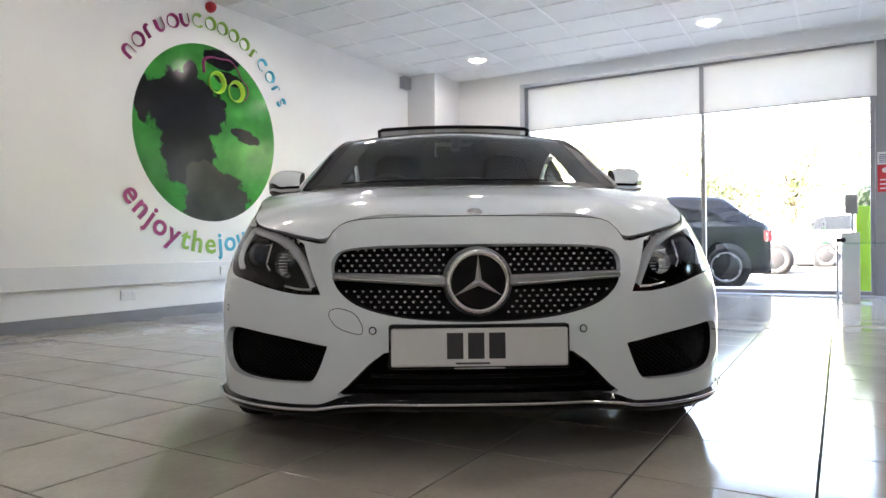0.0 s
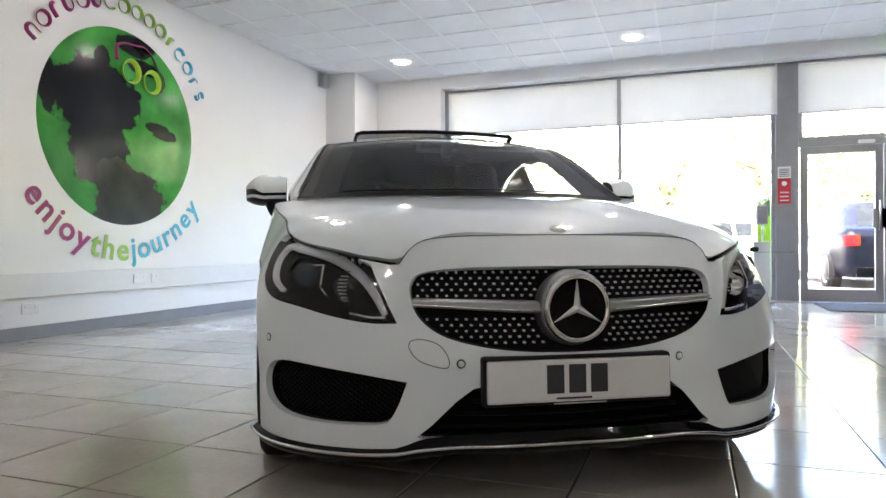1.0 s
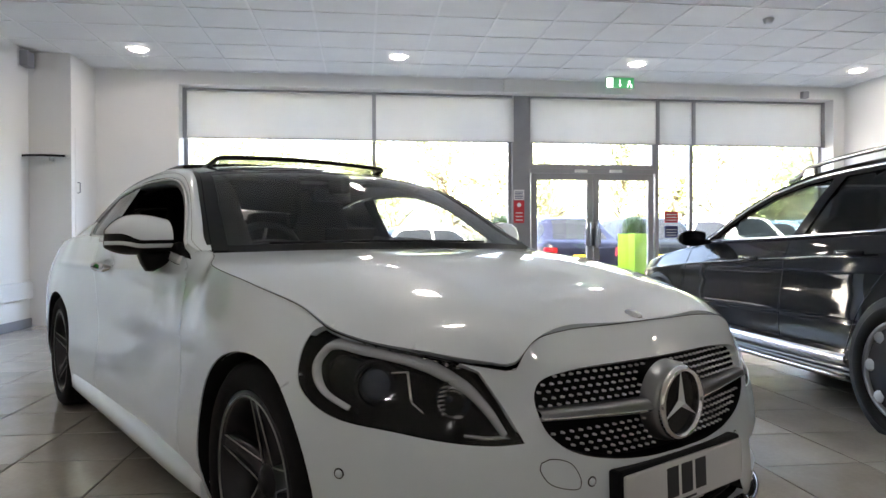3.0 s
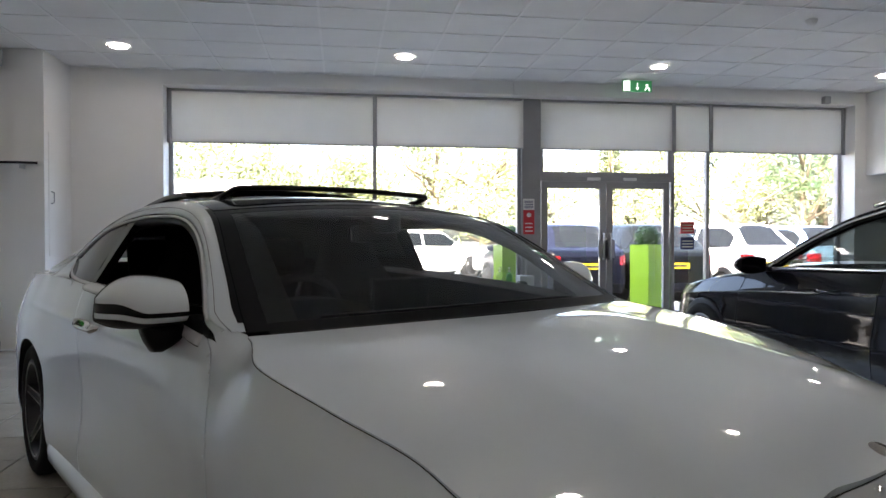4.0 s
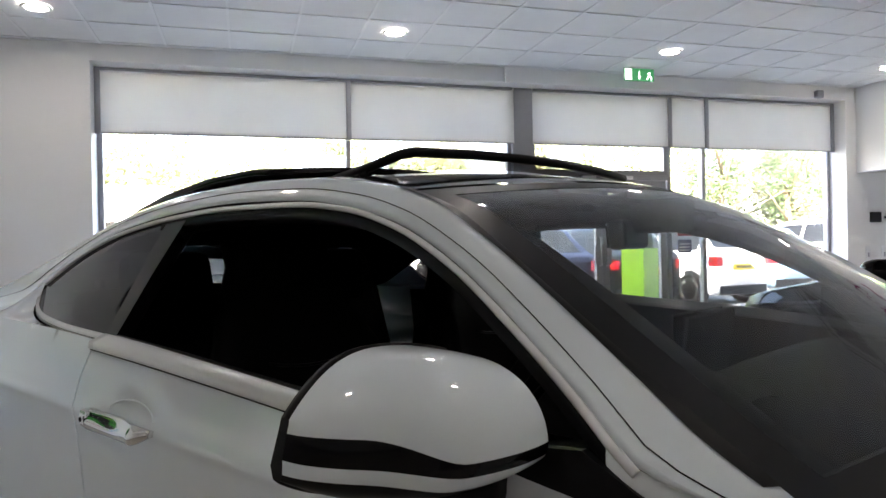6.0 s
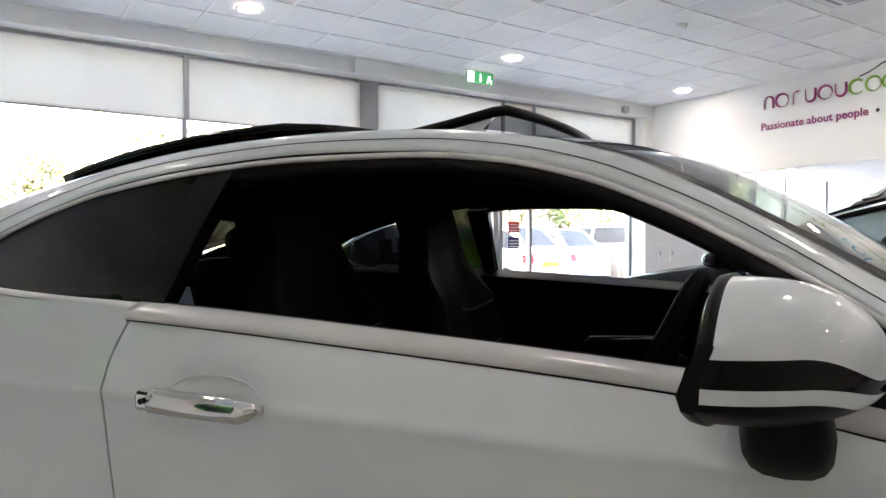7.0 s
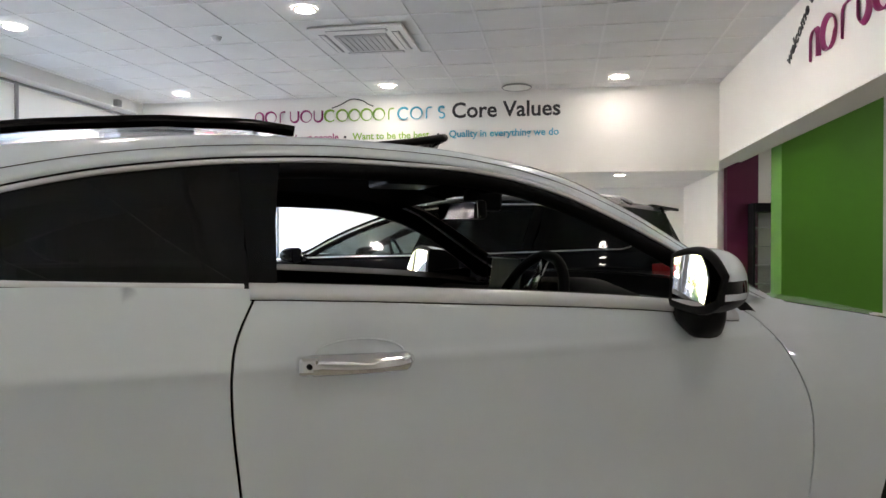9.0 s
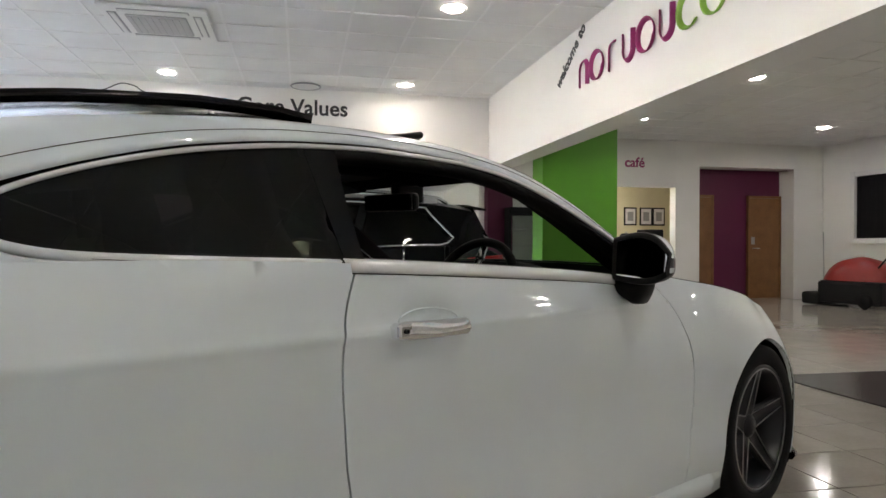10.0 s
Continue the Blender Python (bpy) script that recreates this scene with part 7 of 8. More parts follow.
for sd in (1, -1):
    rows = []
    for s in np.linspace(1.35, 3.3, 24):
        rows.append([at(s, sd * w, z) for w, z in ((0.78, 0.22), (0.80, 0.40), (0.765, 0.62), (0.735, 0.70), (0.76, 0.80), (cabin(s, 0.95) - 0.055, min(low_of(max(s, 1.46)), 1.0) - 0.015))])
    part("door_lining", loft(rows, flip=sd > 0), M["leather"], HERO, smooth=True)
    part("door_pull", tube([at(1.95, sd * 0.74, 0.74), at(1.98, sd * 0.70, 0.78), at(2.2, sd * 0.70, 0.77), at(2.25, sd * 0.74, 0.73)], 0.014, 8), M["silver"], HERO)
part("cabin_floor", boxed(at(4.0, -0.80, 0.22), at(1.1, 0.80, 0.26)), M["headliner"], HERO)
part("bulkhead", boxed(at(1.20, -0.78, 0.22), at(1.12, 0.78, 0.86)), M["headliner"], HERO)
dash = loft([[at(s, w, z - 0.015 * (abs(w) / 0.75) ** 2) for w in np.linspace(-0.75, 0.75, 16)] for s, z in ((1.18, 0.87), (1.30, 0.885), (1.48, 0.905), (1.62, 0.915), (1.70, 0.895), (1.74, 0.84), (1.72, 0.70), (1.66, 0.55), (1.60, 0.35))], flip=True)
dsh = part("dashboard", dash, M["leather"], HERO, smooth=True)
part("hood", loft([[at(s, -0.37 + 0.20 * math.cos(a), 0.90 + h * math.sin(a)) for a in np.linspace(0, math.pi, 14)] for s, h in ((1.50, 0.03), (1.60, 0.075), (1.73, 0.08), (1.74, 0.065))], flip=True), M["leather"], dsh, smooth=True)
for k in range(4):
    w = (-0.70, -0.09, 0.09, 0.70)[k]
    part("air_vent", turned([(0.052, 0.0), (0.050, 0.014), (0.038, 0.016), (0.034, 0.004), (0.0, 0.002)], 28, matrix=Matrix.Translation(at(1.735, w, 0.815)) @ pose(0, 0, 0, 0, -90, 0)), M["silver"], dsh, "silver ringed round vent")
for k in (-0.43, -0.31):
    part("dial", turned([(0.058, 0.0), (0.056, 0.012), (0.0, 0.004)], 28, matrix=Matrix.Translation(at(1.70, k, 0.915)) @ pose(0, 0, 0, 0, -80, 0)), M["panel_screen"], dsh)
scr_ = part("centre_screen", boxed((-0.008, -0.125, -0.02), (0.006, 0.125, 0.125), 0.006, Matrix.Translation(at(1.70, 0.0, 0.905)) @ pose(0, 0, 0, 0, 8, 0)), M["panel_screen"], HERO, "upright display on the dashboard")
part("screen_rim", tube([(-1.709, w, z) for w, z in ((-0.125, 0.888), (0.125, 0.888), (0.125, 1.028), (-0.125, 1.028))], 0.0022, 6, closed=True), M["trim_black"], scr_)
# steering wheel on the right
SW = Matrix.Translation(at(1.825, -0.37, 0.875)) @ pose(0, 0, 0, 0, -66, 0)
sw = part("steering_wheel", placed(tube([(0.183 * math.cos(a), 0.183 * math.sin(a) , 0) for a in np.linspace(0, 2 * math.pi, 49)[:-1]], 0.0155, 12, closed=True), SW), M["leather"], HERO, "black leather steering wheel with silver spokes")
part("boss", placed(turned([(0.07, -0.02), (0.068, 0.012), (0.05, 0.026), (0.0, 0.03)], 28), SW), M["leather"], sw)
for a in (0.0, math.pi, -math.pi / 2):
    part("spoke", placed(tube([(0.05 * math.cos(a + math.pi / 2), 0.05 * math.sin(a + math.pi / 2), 0.005), (0.175 * math.cos(a + math.pi / 2), 0.175 * math.sin(a + math.pi / 2), 0.0)], [0.018, 0.013], 8, flat=0.5), SW), M["silver"], sw)
part("column", tube([at(1.62, -0.37, 0.79), at(1.805, -0.37, 0.865)], 0.04, 12), M["trim_black"], HERO)


def seat(s, w):
    """A sports seat: cushion, shaped back with side bolsters and a built-in head rest."""
    e = new("front_seat")
    e.parent = HERO
    e.matrix_local = Matrix.Translation(at(s, w, 0.26))
    rows = []
    for t in np.linspace(0, 1, 10):
        x = 0.26 - 0.52 * t
        zt = 0.27 + 0.03 * (1 - t) - 0.03 * t
        rows.append([(x, y, zt + (0.055 if abs(y) > 0.2 else 0.0) - (0.12 if abs(y) > 0.25 else 0)) for y in (-0.265, -0.235, -0.17, -0.08, 0.08, 0.17, 0.235, 0.265)])
    part("cushion", loft(rows, flip=True), M["leather"], e, smooth=True)
    part("base", boxed((-0.27, -0.25, 0.0), (0.25, 0.25, 0.2), 0.03), M["trim_black"], e)
    prof = [(0.0, 0.235, -0.235, 0.25), (0.12, 0.255, -0.270, 0.36), (0.26, 0.265, -0.31, 0.52), (0.38, 0.245, -0.345, 0.66), (0.50, 0.20, -0.38, 0.77), (0.55, 0.165, -0.395, 0.825), (0.60, 0.150, -0.40, 0.87), (0.66, 0.152, -0.42, 0.93), (0.72, 0.142, -0.432, 0.975), (0.77, 0.118, -0.44, 1.0), (0.80, 0.08, -0.446, 1.012)]
    rows = []
    for _, hw_, x, z in prof:
        bol = 0.055 if z < 0.72 else 0.01
        rows.append([(x + (bol if abs(f) > 0.75 else 0.0) - (0.045 if abs(f) > 0.95 else 0.0), f * hw_, z) for f in (-1, -0.86, -0.6, -0.25, 0.25, 0.6, 0.86, 1)] + [(x - 0.085, f * hw_ * 0.95, z) for f in (0.9, 0.3, -0.3, -0.9)])
    part("backrest", loft(rows, closed=True, caps=True, flip=True), M["leather"], e, smooth=True)
    for z, x in ((0.50, -0.262), (0.63, -0.295)):
        part("seam", tube([(x - 0.012 * (1 - (y / 0.14) ** 2) + 0.02, y, z + 0.02 * (y / 0.14) ** 2) for y in np.linspace(-0.14, 0.14, 9)], 0.004, 5), M["trim_black"], e)


seat(2.22, -0.37)
seat(2.22, 0.37)
rb = new("rear_seat")
rb.parent = HERO
for w in (-0.34, 0.34):
    part("cushion", boxed(at(3.28, w - 0.27, 0.42), at(2.82, w + 0.27, 0.58), 0.05), M["leather"], rb)
    part("backrest", boxed((-0.07, -0.27, 0.0), (0.06, 0.27, 0.52), 0.05, Matrix.Translation(at(3.26, w, 0.56)) @ pose(0, 0, 0, 0, -18, 0)), M["leather"], rb)
    part("head_rest", boxed((-0.05, -0.15, -0.06), (0.06, 0.15, 0.15), 0.045, Matrix.Translation(at(3.34, w, 1.02)) @ pose(0, 0, 0, 0, -14, 0)), M["leather"], rb)
part("parcel_shelf", boxed(at(4.0, -0.66, 0.96), at(3.42, 0.66, 0.985)), M["headliner"], HERO)
im = part("inner_mirror", boxed((-0.02, -0.115, -0.032), (0.018, 0.115, 0.032), 0.012, Matrix.Translation(at(1.86, 0.0, 1.188)) @ pose(0, 0, 0, 0, -3, 14)), M["trim_black"], HERO, "frameless inner mirror on a stalk")
part("glass", boxed((-0.0225, -0.108, -0.027), (-0.0205, 0.108, 0.027), 0, Matrix.Translation(at(1.86, 0.0, 1.188)) @ pose(0, 0, 0, 0, -3, 14)), M["mirror_glass"], im)
part("stalk", boxed(at(1.85, -0.025, 1.19), at(1.72, 0.025, 1.262), 0.012), M["trim_black"], im)
part("roof_console", boxed(at(2.16, -0.11, 1.262), at(1.97, 0.11, 1.305), 0.01), M["trim_black"], HERO)
for sd in (1, -1):
    part("sun_visor", boxed((-0.09, -0.17, -0.008), (0.09, 0.17, 0.008), 0.006, Matrix.Translation(at(1.94, sd * 0.33, 1.262)) @ pose(0, 0, 0, 0, 14, 0)), M["headliner"], HERO)
wip = part("wiper", tube([roof_skin(1.325, x, 0.006) for x in np.linspace(-0.75, 0.55, 20)], 0.0045, 6), M["trim_black"], HERO, "black wiper resting at the foot of the windscreen")
part("cowl", loft([[roof_skin(1.30, x, -0.006 - d) for x in np.linspace(-1, 1, 20)] if d else [roof_skin(1.335, x, -0.004) for x in np.linspace(-1, 1, 20)] for d in (0, 0.02, 0.05)]), M["trim_black"], HERO, smooth=True)

# ---- the black estate beside it: lengths from its nose (s), half widths (w), heights (z) ----
EST = thing("black_estate_car", (1.745, 4.45, 0.0), "glossy black estate car with chrome window lines and silver roof rails", "car", turn=90)
EL = 4.62
INK = paint("car_deep_black", (0.003, 0.0035, 0.006), 0.35, coat=0.5)
INK.node_tree.nodes["Principled BSDF"].inputs["Specular IOR Level"].default_value = 0.02
M["clear_tint"] = pane_mat("car_window_glass", (0.42, 0.46, 0.44), 0.6)
M["dark_tint"] = pane_mat("car_privacy_glass", (0.07, 0.075, 0.08), 0.5)


def ep(s, w, z):
    return (EL / 2 - s, w, z)


e_half = curve1([0, 0.02, 0.10, 0.28, 0.55, 0.9, 1.6, 3.0, 3.8, 4.2, 4.45, 4.58, 4.62], [0.36, 0.50, 0.68, 0.82, 0.90, 0.922, 0.925, 0.925, 0.915, 0.885, 0.83, 0.76, 0.66])
e_belt = curve1([0, 0.03, 0.12, 0.3, 0.6, 1.1, 1.45, 1.62, 2.6, 3.3, 4.03, 4.35, 4.5, 4.62], [0.60, 0.655, 0.70, 0.755, 0.815, 0.895, 0.935, 0.955, 0.982, 1.005, 1.03, 1.02, 0.985, 0.90])
e_crease = curve1([0, 0.4, 1.1, 2.1, 3.24, 4.0, 4.62], [0.60, 0.70, 0.775, 0.84, 0.895, 0.92, 0.86])
e_rail = curve1([1.45, 1.62, 1.8, 2.0, 2.27, 2.72, 3.24, 3.95, 4.25, 4.38, 4.46], [0.94, 0.99, 1.09, 1.185, 1.285, 1.365, 1.385, 1.34, 1.30, 1.27, 1.10])


def e_side(s, z, off=0.0):
    """The side above the belt leans inward."""
    b = e_belt(s)
    return e_half(s) - 0.062 - 0.40 * max(0.0, z - b) - 0.12 * max(0.0, z - b - 0.22) + off


def e_section(s):
    w, b = e_half(s), e_belt(s)
    c = min(e_crease(s), b - 0.05)
    k = min(1.0, w / 0.9)
    return [(w - 0.16 * k, 0.19), (w - 0.035 * k, 0.205), (w - 0.008, 0.235), (w - 0.022, 0.262), (w - 0.040, 0.285), (w - 0.006, 0.318), (w - 0.004, 0.335), (w - 0.014, 0.375), (w - 0.007, 0.42), (w - 0.002, 0.50), (w - 0.004, min(0.60, c - 0.08)), (w - 0.014, min(0.68, c - 0.05)), (w - 0.022, c - 0.022), (w - 0.016, c - 0.004), (w - 0.020, c + 0.004), (w - 0.032, c + 0.03), (w - 0.052, b - 0.016), (w - 0.062, b)]


S = sorted(set([0, 0.01, 0.03, 0.06, 0.10, 0.15, EL - 0.1, EL - 0.05, EL - 0.02, EL] + list(np.linspace(0.2, EL - 0.15, 70))))
rows = []
for s in S:
    h = e_section(s)
    w, b = h[-1]
    up = 0.055 * min(1, w / 0.5) if s < 1.45 else (-0.06 if s < 4.4 else 0.015)
    h = [(0, 0.19)] + h + [(w * 0.93, b + up * 0.25), (w * 0.7, b + up * 0.7), (w * 0.35, b + up * 0.95), (0, b + up)]
    rows.append([ep(s, -w_, z) for w_, z in h[:0:-1]] + [ep(s, w_, z) for w_, z in h[:-1]])
part("body", loft(rows, closed=True, caps=True), INK, EST, smooth=True)
# roof and its two screens
rows = []
for s in np.linspace(2.27, 4.33, 24):
    z, w = e_rail(s) + 0.03, e_side(s, e_rail(s) + 0.03)
    rows.append([ep(s - 0.10 * (1 - f * f) * (1 if s < 2.5 else 0), w * f, z + 0.075 * (1 - abs(f) ** 2.6)) for f in np.linspace(-1, 1, 15)])
part("roof", loft(rows, flip=True), INK, EST, smooth=True)
part("roof_lining", loft([[(p[0], p[1], p[2] - 0.03) for p in r] for r in rows]), M["headliner"], EST, smooth=True)
part("spoiler", loft([[ep(s, 0.62 * f, z - 0.03 * f * f) for f in np.linspace(-1, 1, 9)] for s, z in ((4.30, 1.405), (4.46, 1.375), (4.46, 1.355), (4.30, 1.375))], caps=False), INK, EST, smooth=False)
rows = []
for t in np.linspace(0, 1, 12):
    s = 1.45 + 0.82 * t
    z, w = e_rail(s) + 0.012, e_side(s, e_rail(s))
    rows.append([ep(s - (0.16 - 0.06 * t) * (1 - f * f), w * f, z + 0.05 * (1 - f * f)) for f in np.linspace(-1, 1, 13)])
part("windscreen", loft(rows, flip=True), M["clear_tint"], EST, "clear windscreen", smooth=True).visible_shadow = False
rows = []
for t in np.linspace(0, 1, 8):
    s, z = 4.33 + 0.16 * t, 1.36 - 0.34 * t
    w = 0.66 + 0.10 * t
    rows.append([ep(s + 0.06 * (1 - f * f), w * f, z + 0.02 * (1 - f * f)) for f in np.linspace(-1, 1, 11)])
part("rear_window", loft(rows, flip=True), M["dark_tint"], EST, "dark rear window", smooth=True)
win_f = [(1.66, 0.972), (1.84, 1.075), (2.03, 1.17), (2.28, 1.262), (2.56, 1.318), (2.80, 1.338), (2.62, 0.997)]
win_r = [(2.72, 1.000), (2.90, 1.342), (3.2, 1.352), (3.40, 1.348), (3.30, 1.018)]
win_q = [(3.37, 1.020), (3.47, 1.344), (3.72, 1.328), (3.93, 1.298), (4.12, 1.10), (4.08, 1.058), (4.02, 1.042)]
wins = [[tuple(p) for p in resampled(q, 0.06)] for q in (win_f, win_r, win_q)]
shell = [(s, e_belt(s) - 0.004) for s in np.linspace(4.44, 1.50, 30)] + [(s, e_rail(s) + 0.031) for s in np.linspace(1.52, 4.36, 44)]
for sd in (1, -1):
    part("side_frame", sheet(shell, wins, lambda s, z: ep(s, sd * e_side(s, z), z), 0.06, 0.03, 0.03, flip=sd < 0), M["gloss_black"], EST, "gloss black pillars")
    for q, tint in zip(wins, ("clear_tint", "dark_tint", "dark_tint")):
        part("side_window", sheet(q, [], lambda s, z: ep(s, sd * e_side(s, z, -0.008), z), 0.08, flip=sd < 0), M[tint], EST).visible_shadow = False
    low_line = [ep(s, sd * (e_side(s, e_belt(s)) + 0.004), e_belt(s) + 0.012) for s in np.linspace(1.60, 4.02, 40)]
    tail_bit = [(4.09, 1.058), (4.14, 1.10), (4.05, 1.19), (3.96, 1.292)]
    top_line = [(s, e_rail(s) - 0.002) for s in np.linspace(3.93, 1.60, 44)]
    loop = low_line + [ep(s, sd * (e_side(s, z) + 0.004), z) for s, z in tail_bit + top_line]
    part("window_trim", tube(loop, 0.0095, 6), M["chrome"], EST, "bright chrome line round the side windows")
    rr = [ep(s, sd * (e_side(s, e_rail(s)) - 0.05), e_rail(s) + 0.05 + (0.045 if 2.4 < s < 4.05 else 0.012)) for s in np.linspace(2.32, 4.12, 24)]
    part("roof_rail", tube(rr, 0.015, 8), M["silver"], EST, "silver roof rail")
    for k in (2.50, 3.98):
        part("rail_foot", boxed(ep(k + 0.06, sd * (e_side(k, e_rail(k)) - 0.05) - 0.014, e_rail(k) + 0.035), ep(k - 0.06, sd * (e_side(k, e_rail(k)) - 0.05) + 0.014, e_rail(k) + 0.095), 0.008), M["silver"], EST)
    # shut lines, handles, sill strips
    for line in ([(1.36, 0.90), (1.31, 0.76), (1.30, 0.60), (1.33, 0.45), (1.37, 0.38)], [(2.62, 0.975), (2.60, 0.80), (2.58, 0.6), (2.58, 0.385)], [(3.50, 1.0), (3.46, 0.86), (3.36, 0.74), (3.26, 0.60), (3.18, 0.42), (3.14, 0.36)]):
        pts = spline(line, 6)
        part("shut_line", tube([ep(s, sd * (float(np.interp(z, [q[1] for q in e_section(s)], [q[0] for q in e_section(s)])) + 0.0005), z) for s, z in pts], 0.0022, 4), M["grille_black"], EST)
    for hs_ in (2.28, 3.22):
        zc, w = e_crease(hs_) + 0.008, e_half(hs_)
        hd = [[ep(hs_ - 0.105 + 0.21 * t, sd * (w + 0.006 + 0.026 * math.sin(math.pi * (0.1 + 0.8 * t)) ** 0.5 + 0.008 * math.cos(a)), zc + 0.014 * math.sin(a)) for a in np.linspace(0, 2 * math.pi, 10)[:-1]] for t in np.linspace(0, 1, 9)]
        part("door_handle", loft(hd, closed=True, caps=True, flip=sd > 0), INK, EST, smooth=True)
    # sill strip; its silver also paints the light the flared sill reflects
    strip = [[ep(s, sd * (e_half(s) + d), z) for d, z in ((-0.030, 0.378), (0.004, 0.342), (0.006, 0.320), (-0.012, 0.300))] for s in np.linspace(1.30, 3.16, 16)]
    part("sill_strip", loft(strip, flip=sd < 0), M["silver"], EST, "bright silver sill strip", smooth=False)
    part("lower_strip", tube([ep(s, sd * (e_half(s) - 0.004), 0.232) for s in np.linspace(1.24, 3.18, 16)], 0.012, 6), M["silver"], EST)
    for ws in (0.86, 3.56):
        w = e_half(ws)
        # no hole is cut here: a black disc gives the arch its shade
        part("arch_liner", turned([(0.0, -0.001), (0.362, 0.0), (0.372, -0.008), (0.372, -0.06), (0.37, -0.16)], 44, matrix=Matrix.Translation(ep(ws, sd * (w + 0.003), 0.335)) @ pose(0, 0, 0, -90 * sd)), M["black_plastic"], EST)
        road_wheel(EST, ep(ws, sd * (w - 0.088), 0.335), sd, 0.335, 0.225, 8, twin=False, rim="alloy", n=44)
    # lamps and mirrors
    rows = [[ep(0.05 + 0.42 * t, sd * (e_half(0.05 + 0.42 * t) - 0.02 - 0.035 * q + 0.006), 0.60 + 0.045 * t + (0.085 + 0.02 * t) * q) for q in (0, 0.35, 0.7, 1.0)] for t in np.linspace(0, 1, 8)]
    part("headlight", loft(rows, flip=sd > 0), M["headlamp"], EST, "clear headlamp", smooth=True)
    rows = [[ep(4.24 + 0.37 * t, sd * (e_half(4.24 + 0.37 * t) + 0.004 - 0.012 * q), 0.80 + 0.05 * t + (0.14 - 0.02 * t) * q) for q in (0, 0.5, 1.0)] for t in np.linspace(0, 1, 8)]
    part("tail_light", loft(rows, flip=sd < 0), M["tail"], EST, "red wrap-round tail lamp", smooth=True)
    mir = bmesh.new()
    rows = []
    for t in np.linspace(0, 1, 10):
        g = math.sin(math.pi * (0.22 + 0.56 * t)) ** 0.7 * (1 - max(0, t - 0.8) * 1.6)
        rows.append([ep(1.60 - (0.115 * g * max(math.cos(a), 0) ** 0.7 - 0.012 * (math.cos(a) < 0)), sd * (0.885 + 0.20 * t), 0.992 + 0.060 * g * math.sin(a)) for a in np.linspace(0, 2 * math.pi, 19)[:-1]])
    loft(rows, mir, closed=True, caps=True, flip=sd > 0)
    dm = part("door_mirror", mir, INK, EST, smooth=True)
    part("indicator", tube([ep(1.495 + 0.05 * t * t, sd * (0.94 + 0.13 * t), 0.985) for t in np.linspace(0, 1, 6)], 0.008, 6), M["headlamp"], dm)
    part("stalk", boxed(ep(1.64, sd * 0.875 - 0.03, 0.945), ep(1.55, sd * 0.875 + 0.03, 0.985), 0.01), INK, dm)
    for s_ in (2.30, 3.20):
        part("seat_back", loft([[ep(s_ + dx + 0.30 * (z - 0.6), sd * (0.37 + y * g), z) for y, dx in ((-0.24, 0), (0.24, 0), (0.24, 0.11), (-0.24, 0.11))] for z, g in ((0.6, 1), (1.0, 0.95), (1.08, 0.75), (1.12, 0.52), (1.26, 0.48), (1.29, 0.35))], closed=True, caps=True), M["leather"], EST)
part("dashboard", boxed(ep(1.95, -0.78, 0.80), ep(1.50, 0.78, 0.965), 0.05), M["leather"], EST)
SWE = Matrix.Translation(ep(2.08, -0.37, 0.97)) @ pose(0, 0, 0, 0, -66, 0)
part("steering_wheel", placed(tube([(0.18 * math.cos(a), 0.18 * math.sin(a), 0) for a in np.linspace(0, 2 * math.pi, 33)[:-1]], 0.015, 8, closed=True), SWE), M["leather"], EST)
part("front_grille", boxed(ep(0.05, -0.42, 0.44), ep(-0.012, 0.42, 0.60), 0.012), M["gloss_black"], EST)
part("front_bumper_bar", boxed(ep(0.09, -0.55, 0.24), ep(0.0, 0.55, 0.30), 0.015), M["silver"], EST)
part("rear_plate", boxed(ep(EL + 0.018, -0.26, 0.66), ep(EL - 0.02, 0.26, 0.77), 0.003), M["yellow_plate"], EST)
part("rear_bumper_bar", boxed(ep(EL + 0.01, -0.6, 0.3), ep(EL - 0.12, 0.6, 0.36), 0.02), M["silver"], EST)

# ---- display stand with a glass top, bottles and a dispenser ----
st = thing("display_stand", (0.09, 8.50, 0.0), "white pedestal table with a glass top by the window", "table")
part("foot", boxed((-0.19, -0.16, 0.0), (0.19, 0.16, 0.012), 0.004), M["steel"], st)
part("column", boxed((-0.085, -0.085, 0.0125), (0.085, 0.085, 0.755), 0.006), M["white_plastic"], st)
part("glass_top", boxed((-0.55, -0.33, 0.635), (0.30, -0.088, 0.647), 0.003), M["table_glass"], st, "clear glass top with green edge")
part("post", tube([(0.02, 0.04, 0.755), (0.02, 0.04, 1.0)], 0.012, 10), M["steel"], st)
part("leg", tube([(-0.12, -0.2, 0.0), (-0.12, -0.2, 0.635)], 0.012, 10), M["steel"], st)
part("dispenser", boxed((-0.05, -0.02, 0.95), (0.07, 0.08, 1.16), 0.015), M["grey_plastic"], st, "grey wall-type soap dispenser")
for x, colour, lab in ((-0.35, "bottle_clear", "clear plastic pump bottle"), (-0.24, "bottle_green", "green plastic pump bottle")):
    b = thing("bottle", (0.09 + x, 8.30, 0.6475), lab + " on the glass table", "bottle", "bottles on the stand")
    part("body", turned([(0.0, 0.0), (0.036, 0.0), (0.038, 0.01), (0.038, 0.11), (0.030, 0.135), (0.013, 0.15), (0.013, 0.16)], 20), M[colour], b, smooth=True)
    part("pump", turned([(0.015, 0.16), (0.015, 0.175), (0.005, 0.178), (0.005, 0.20), (0.016, 0.202), (0.016, 0.21), (0.0, 0.211)], 16), M["white_plastic"], b)
rd = thing("card_reader", (0.0, 8.30, 0.6475), "small black card machine on the glass table", "card machine")
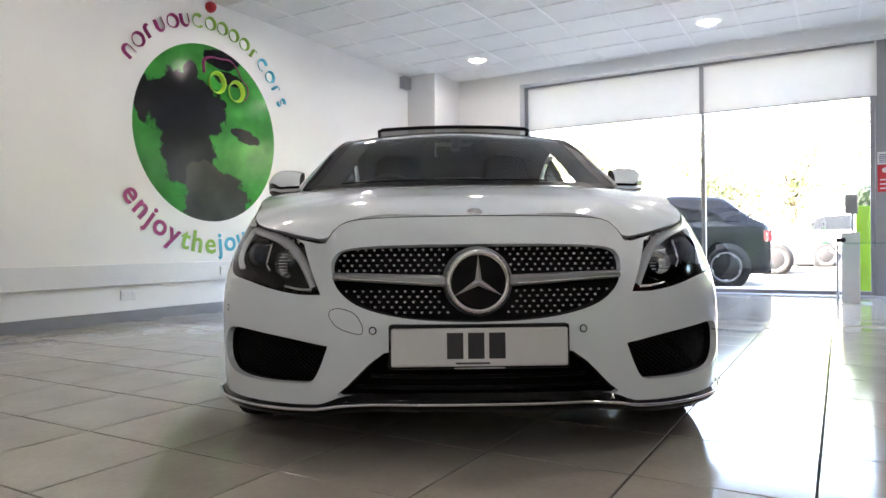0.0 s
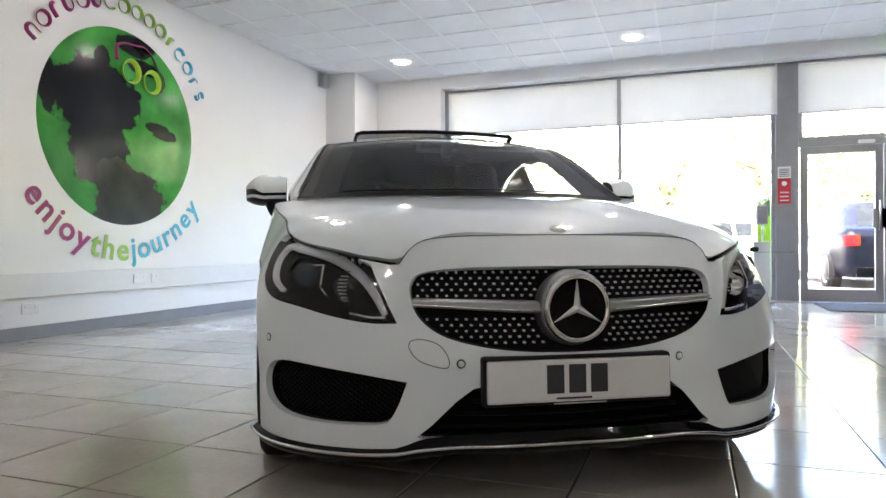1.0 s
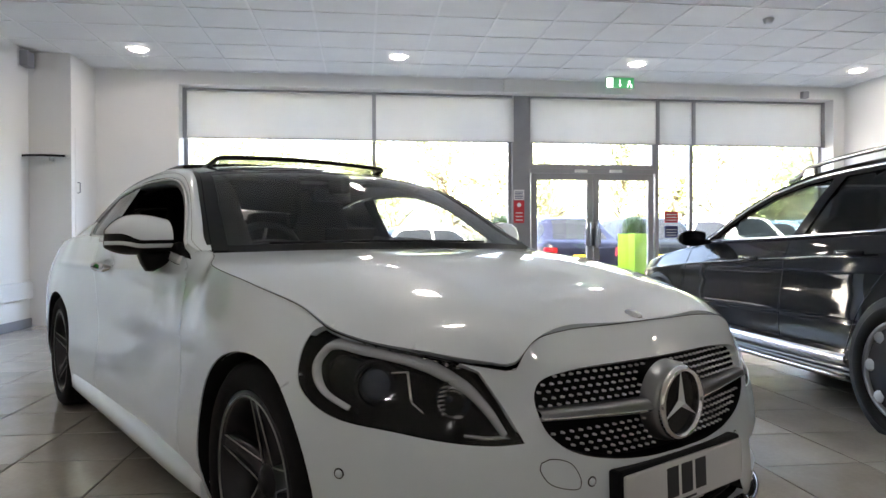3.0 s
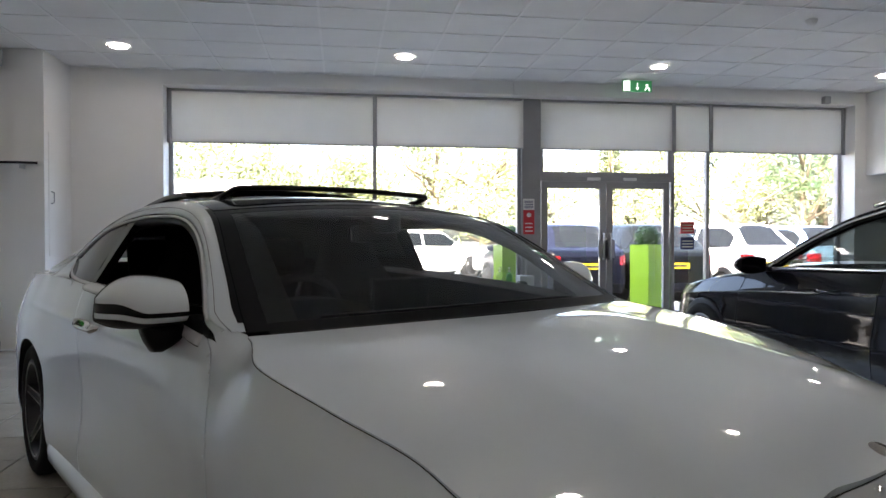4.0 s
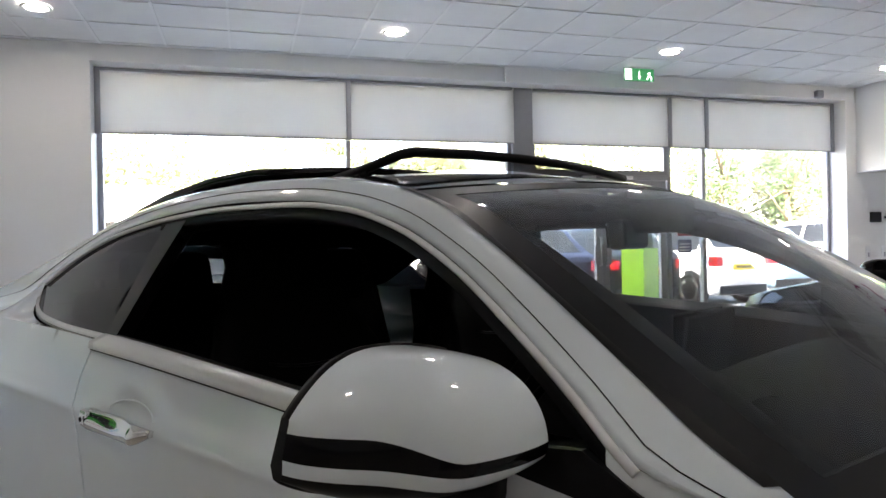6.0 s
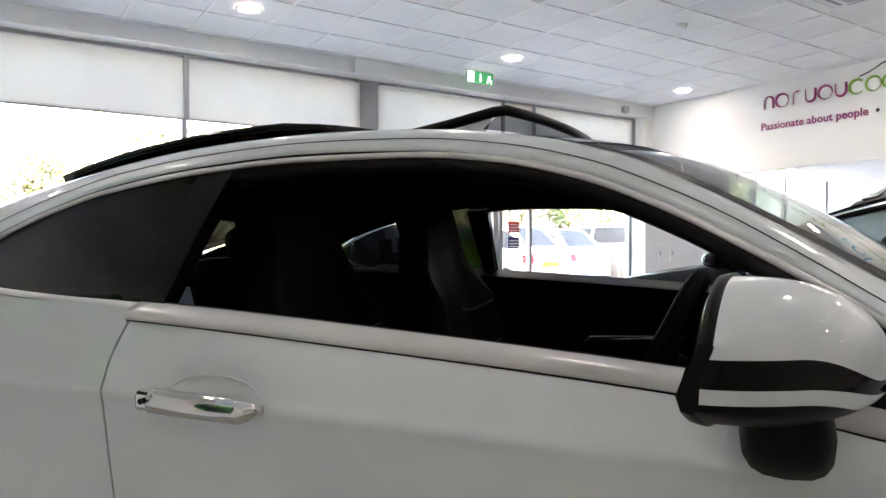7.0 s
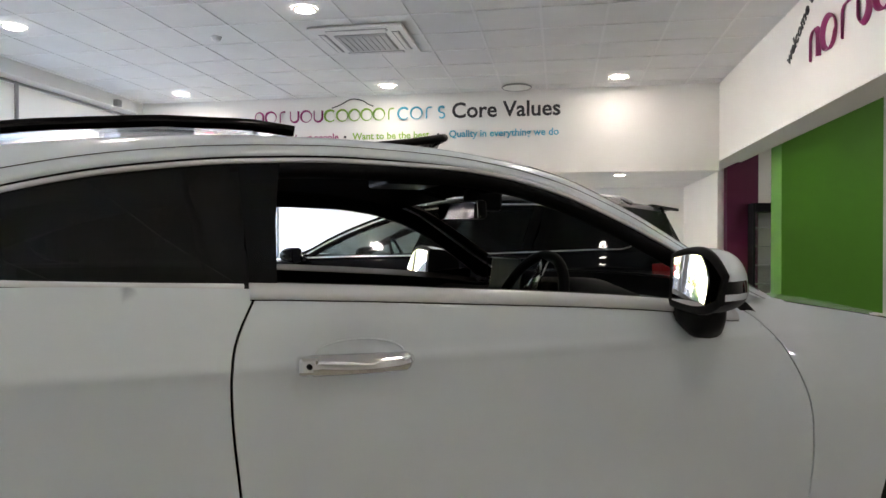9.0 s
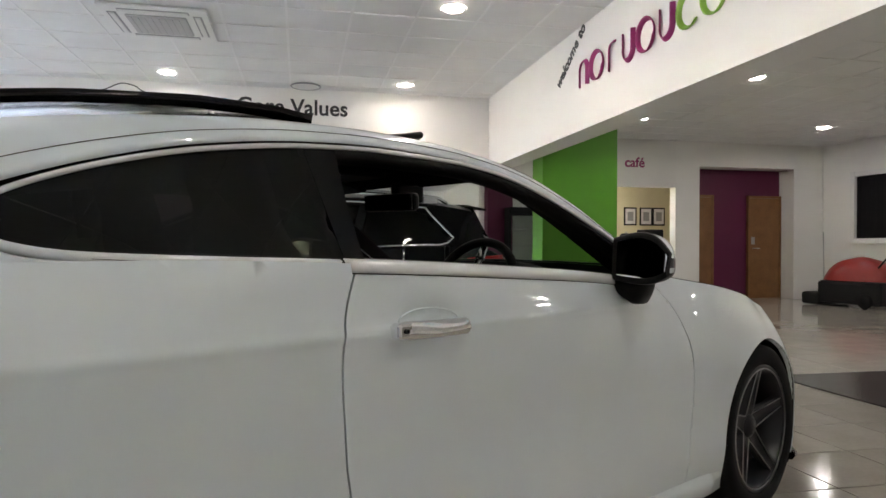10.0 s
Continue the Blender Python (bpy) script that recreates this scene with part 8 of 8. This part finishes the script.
part("case", boxed((-0.045, -0.07, 0.0), (0.045, 0.07, 0.05), 0.012), M["black_plastic"], rd)
part("screen", boxed((-0.032, 0.0, 0.0502), (0.032, 0.05, 0.053), 0.002), M["panel_screen"], rd)

# ---- the tiled floor, laid last ----
slab_bm = boxed((-5.6, -6.55, -0.25), (11.0, 9.80, -0.001))
floor = part("floor", slab_bm, M["grout"])
tagged(floor, "large cream polished floor tiles with dark joints", "floor", kind="structure")


def tile_mesh():
    bm = bmesh.new()
    h = TILE / 2 - 0.0036
    rows = [[(-h, -h, -0.001), (h, -h, -0.001), (h, h, -0.001), (-h, h, -0.001)], [(-h, -h, 0.003), (h, -h, 0.003), (h, h, 0.003), (-h, h, 0.003)], [(-h + 0.002, -h + 0.002, 0.004), (h - 0.002, -h + 0.002, 0.004), (h - 0.002, h - 0.002, 0.004), (-h + 0.002, h - 0.002, 0.004)]]
    loft(rows, bm, closed=True)
    for f in bm.faces:
        f.smooth = False
    bm.faces.new([v for v in bm.verts][8:12])
    me = bpy.data.meshes.new("tile")
    bm.normal_update()
    bm.to_mesh(me)
    bm.free()
    me.materials.append(M["tile"])
    return me


tile_data = tile_mesh()
near_tiles, rest, restf = 0, [], []
cells = []
for i in range(-13, 26):
    for j in range(-18, 19):
        x, y = TX + TILE * (i + 0.5), TY + TILE * (j + 0.5)
        if -5.6 < x < 10.8 and -6.4 < y < 9.45:
            cells.append((math.hypot((x + 1.8) / 1.3, y - 2.6), x, y))
cells.sort()
for n, (_, x, y) in enumerate(cells):
    if n < 300:
        ob = new("tile", tile_data)
        ob.location = (x, y, 0)
        ob.parent = floor
    else:
        h, b = TILE / 2 - 0.0036, len(rest)
        rest += [(x - h, y - h, -0.001), (x + h, y - h, -0.001), (x + h, y + h, -0.001), (x - h, y + h, -0.001), (x - h, y - h, 0.004), (x + h, y - h, 0.004), (x + h, y + h, 0.004), (x - h, y + h, 0.004)]
        restf += [(b + 4, b + 5, b + 6, b + 7), (b, b + 1, b + 5, b + 4), (b + 1, b + 2, b + 6, b + 5), (b + 2, b + 3, b + 7, b + 6), (b + 3, b, b + 4, b + 7)]
me = bpy.data.meshes.new("far_tiles")
me.from_pydata(rest, [], restf)
me.materials.append(M["tile"])
far = new("far_tiles", me)
far.parent = floor
tagged(far, kind="stuff")
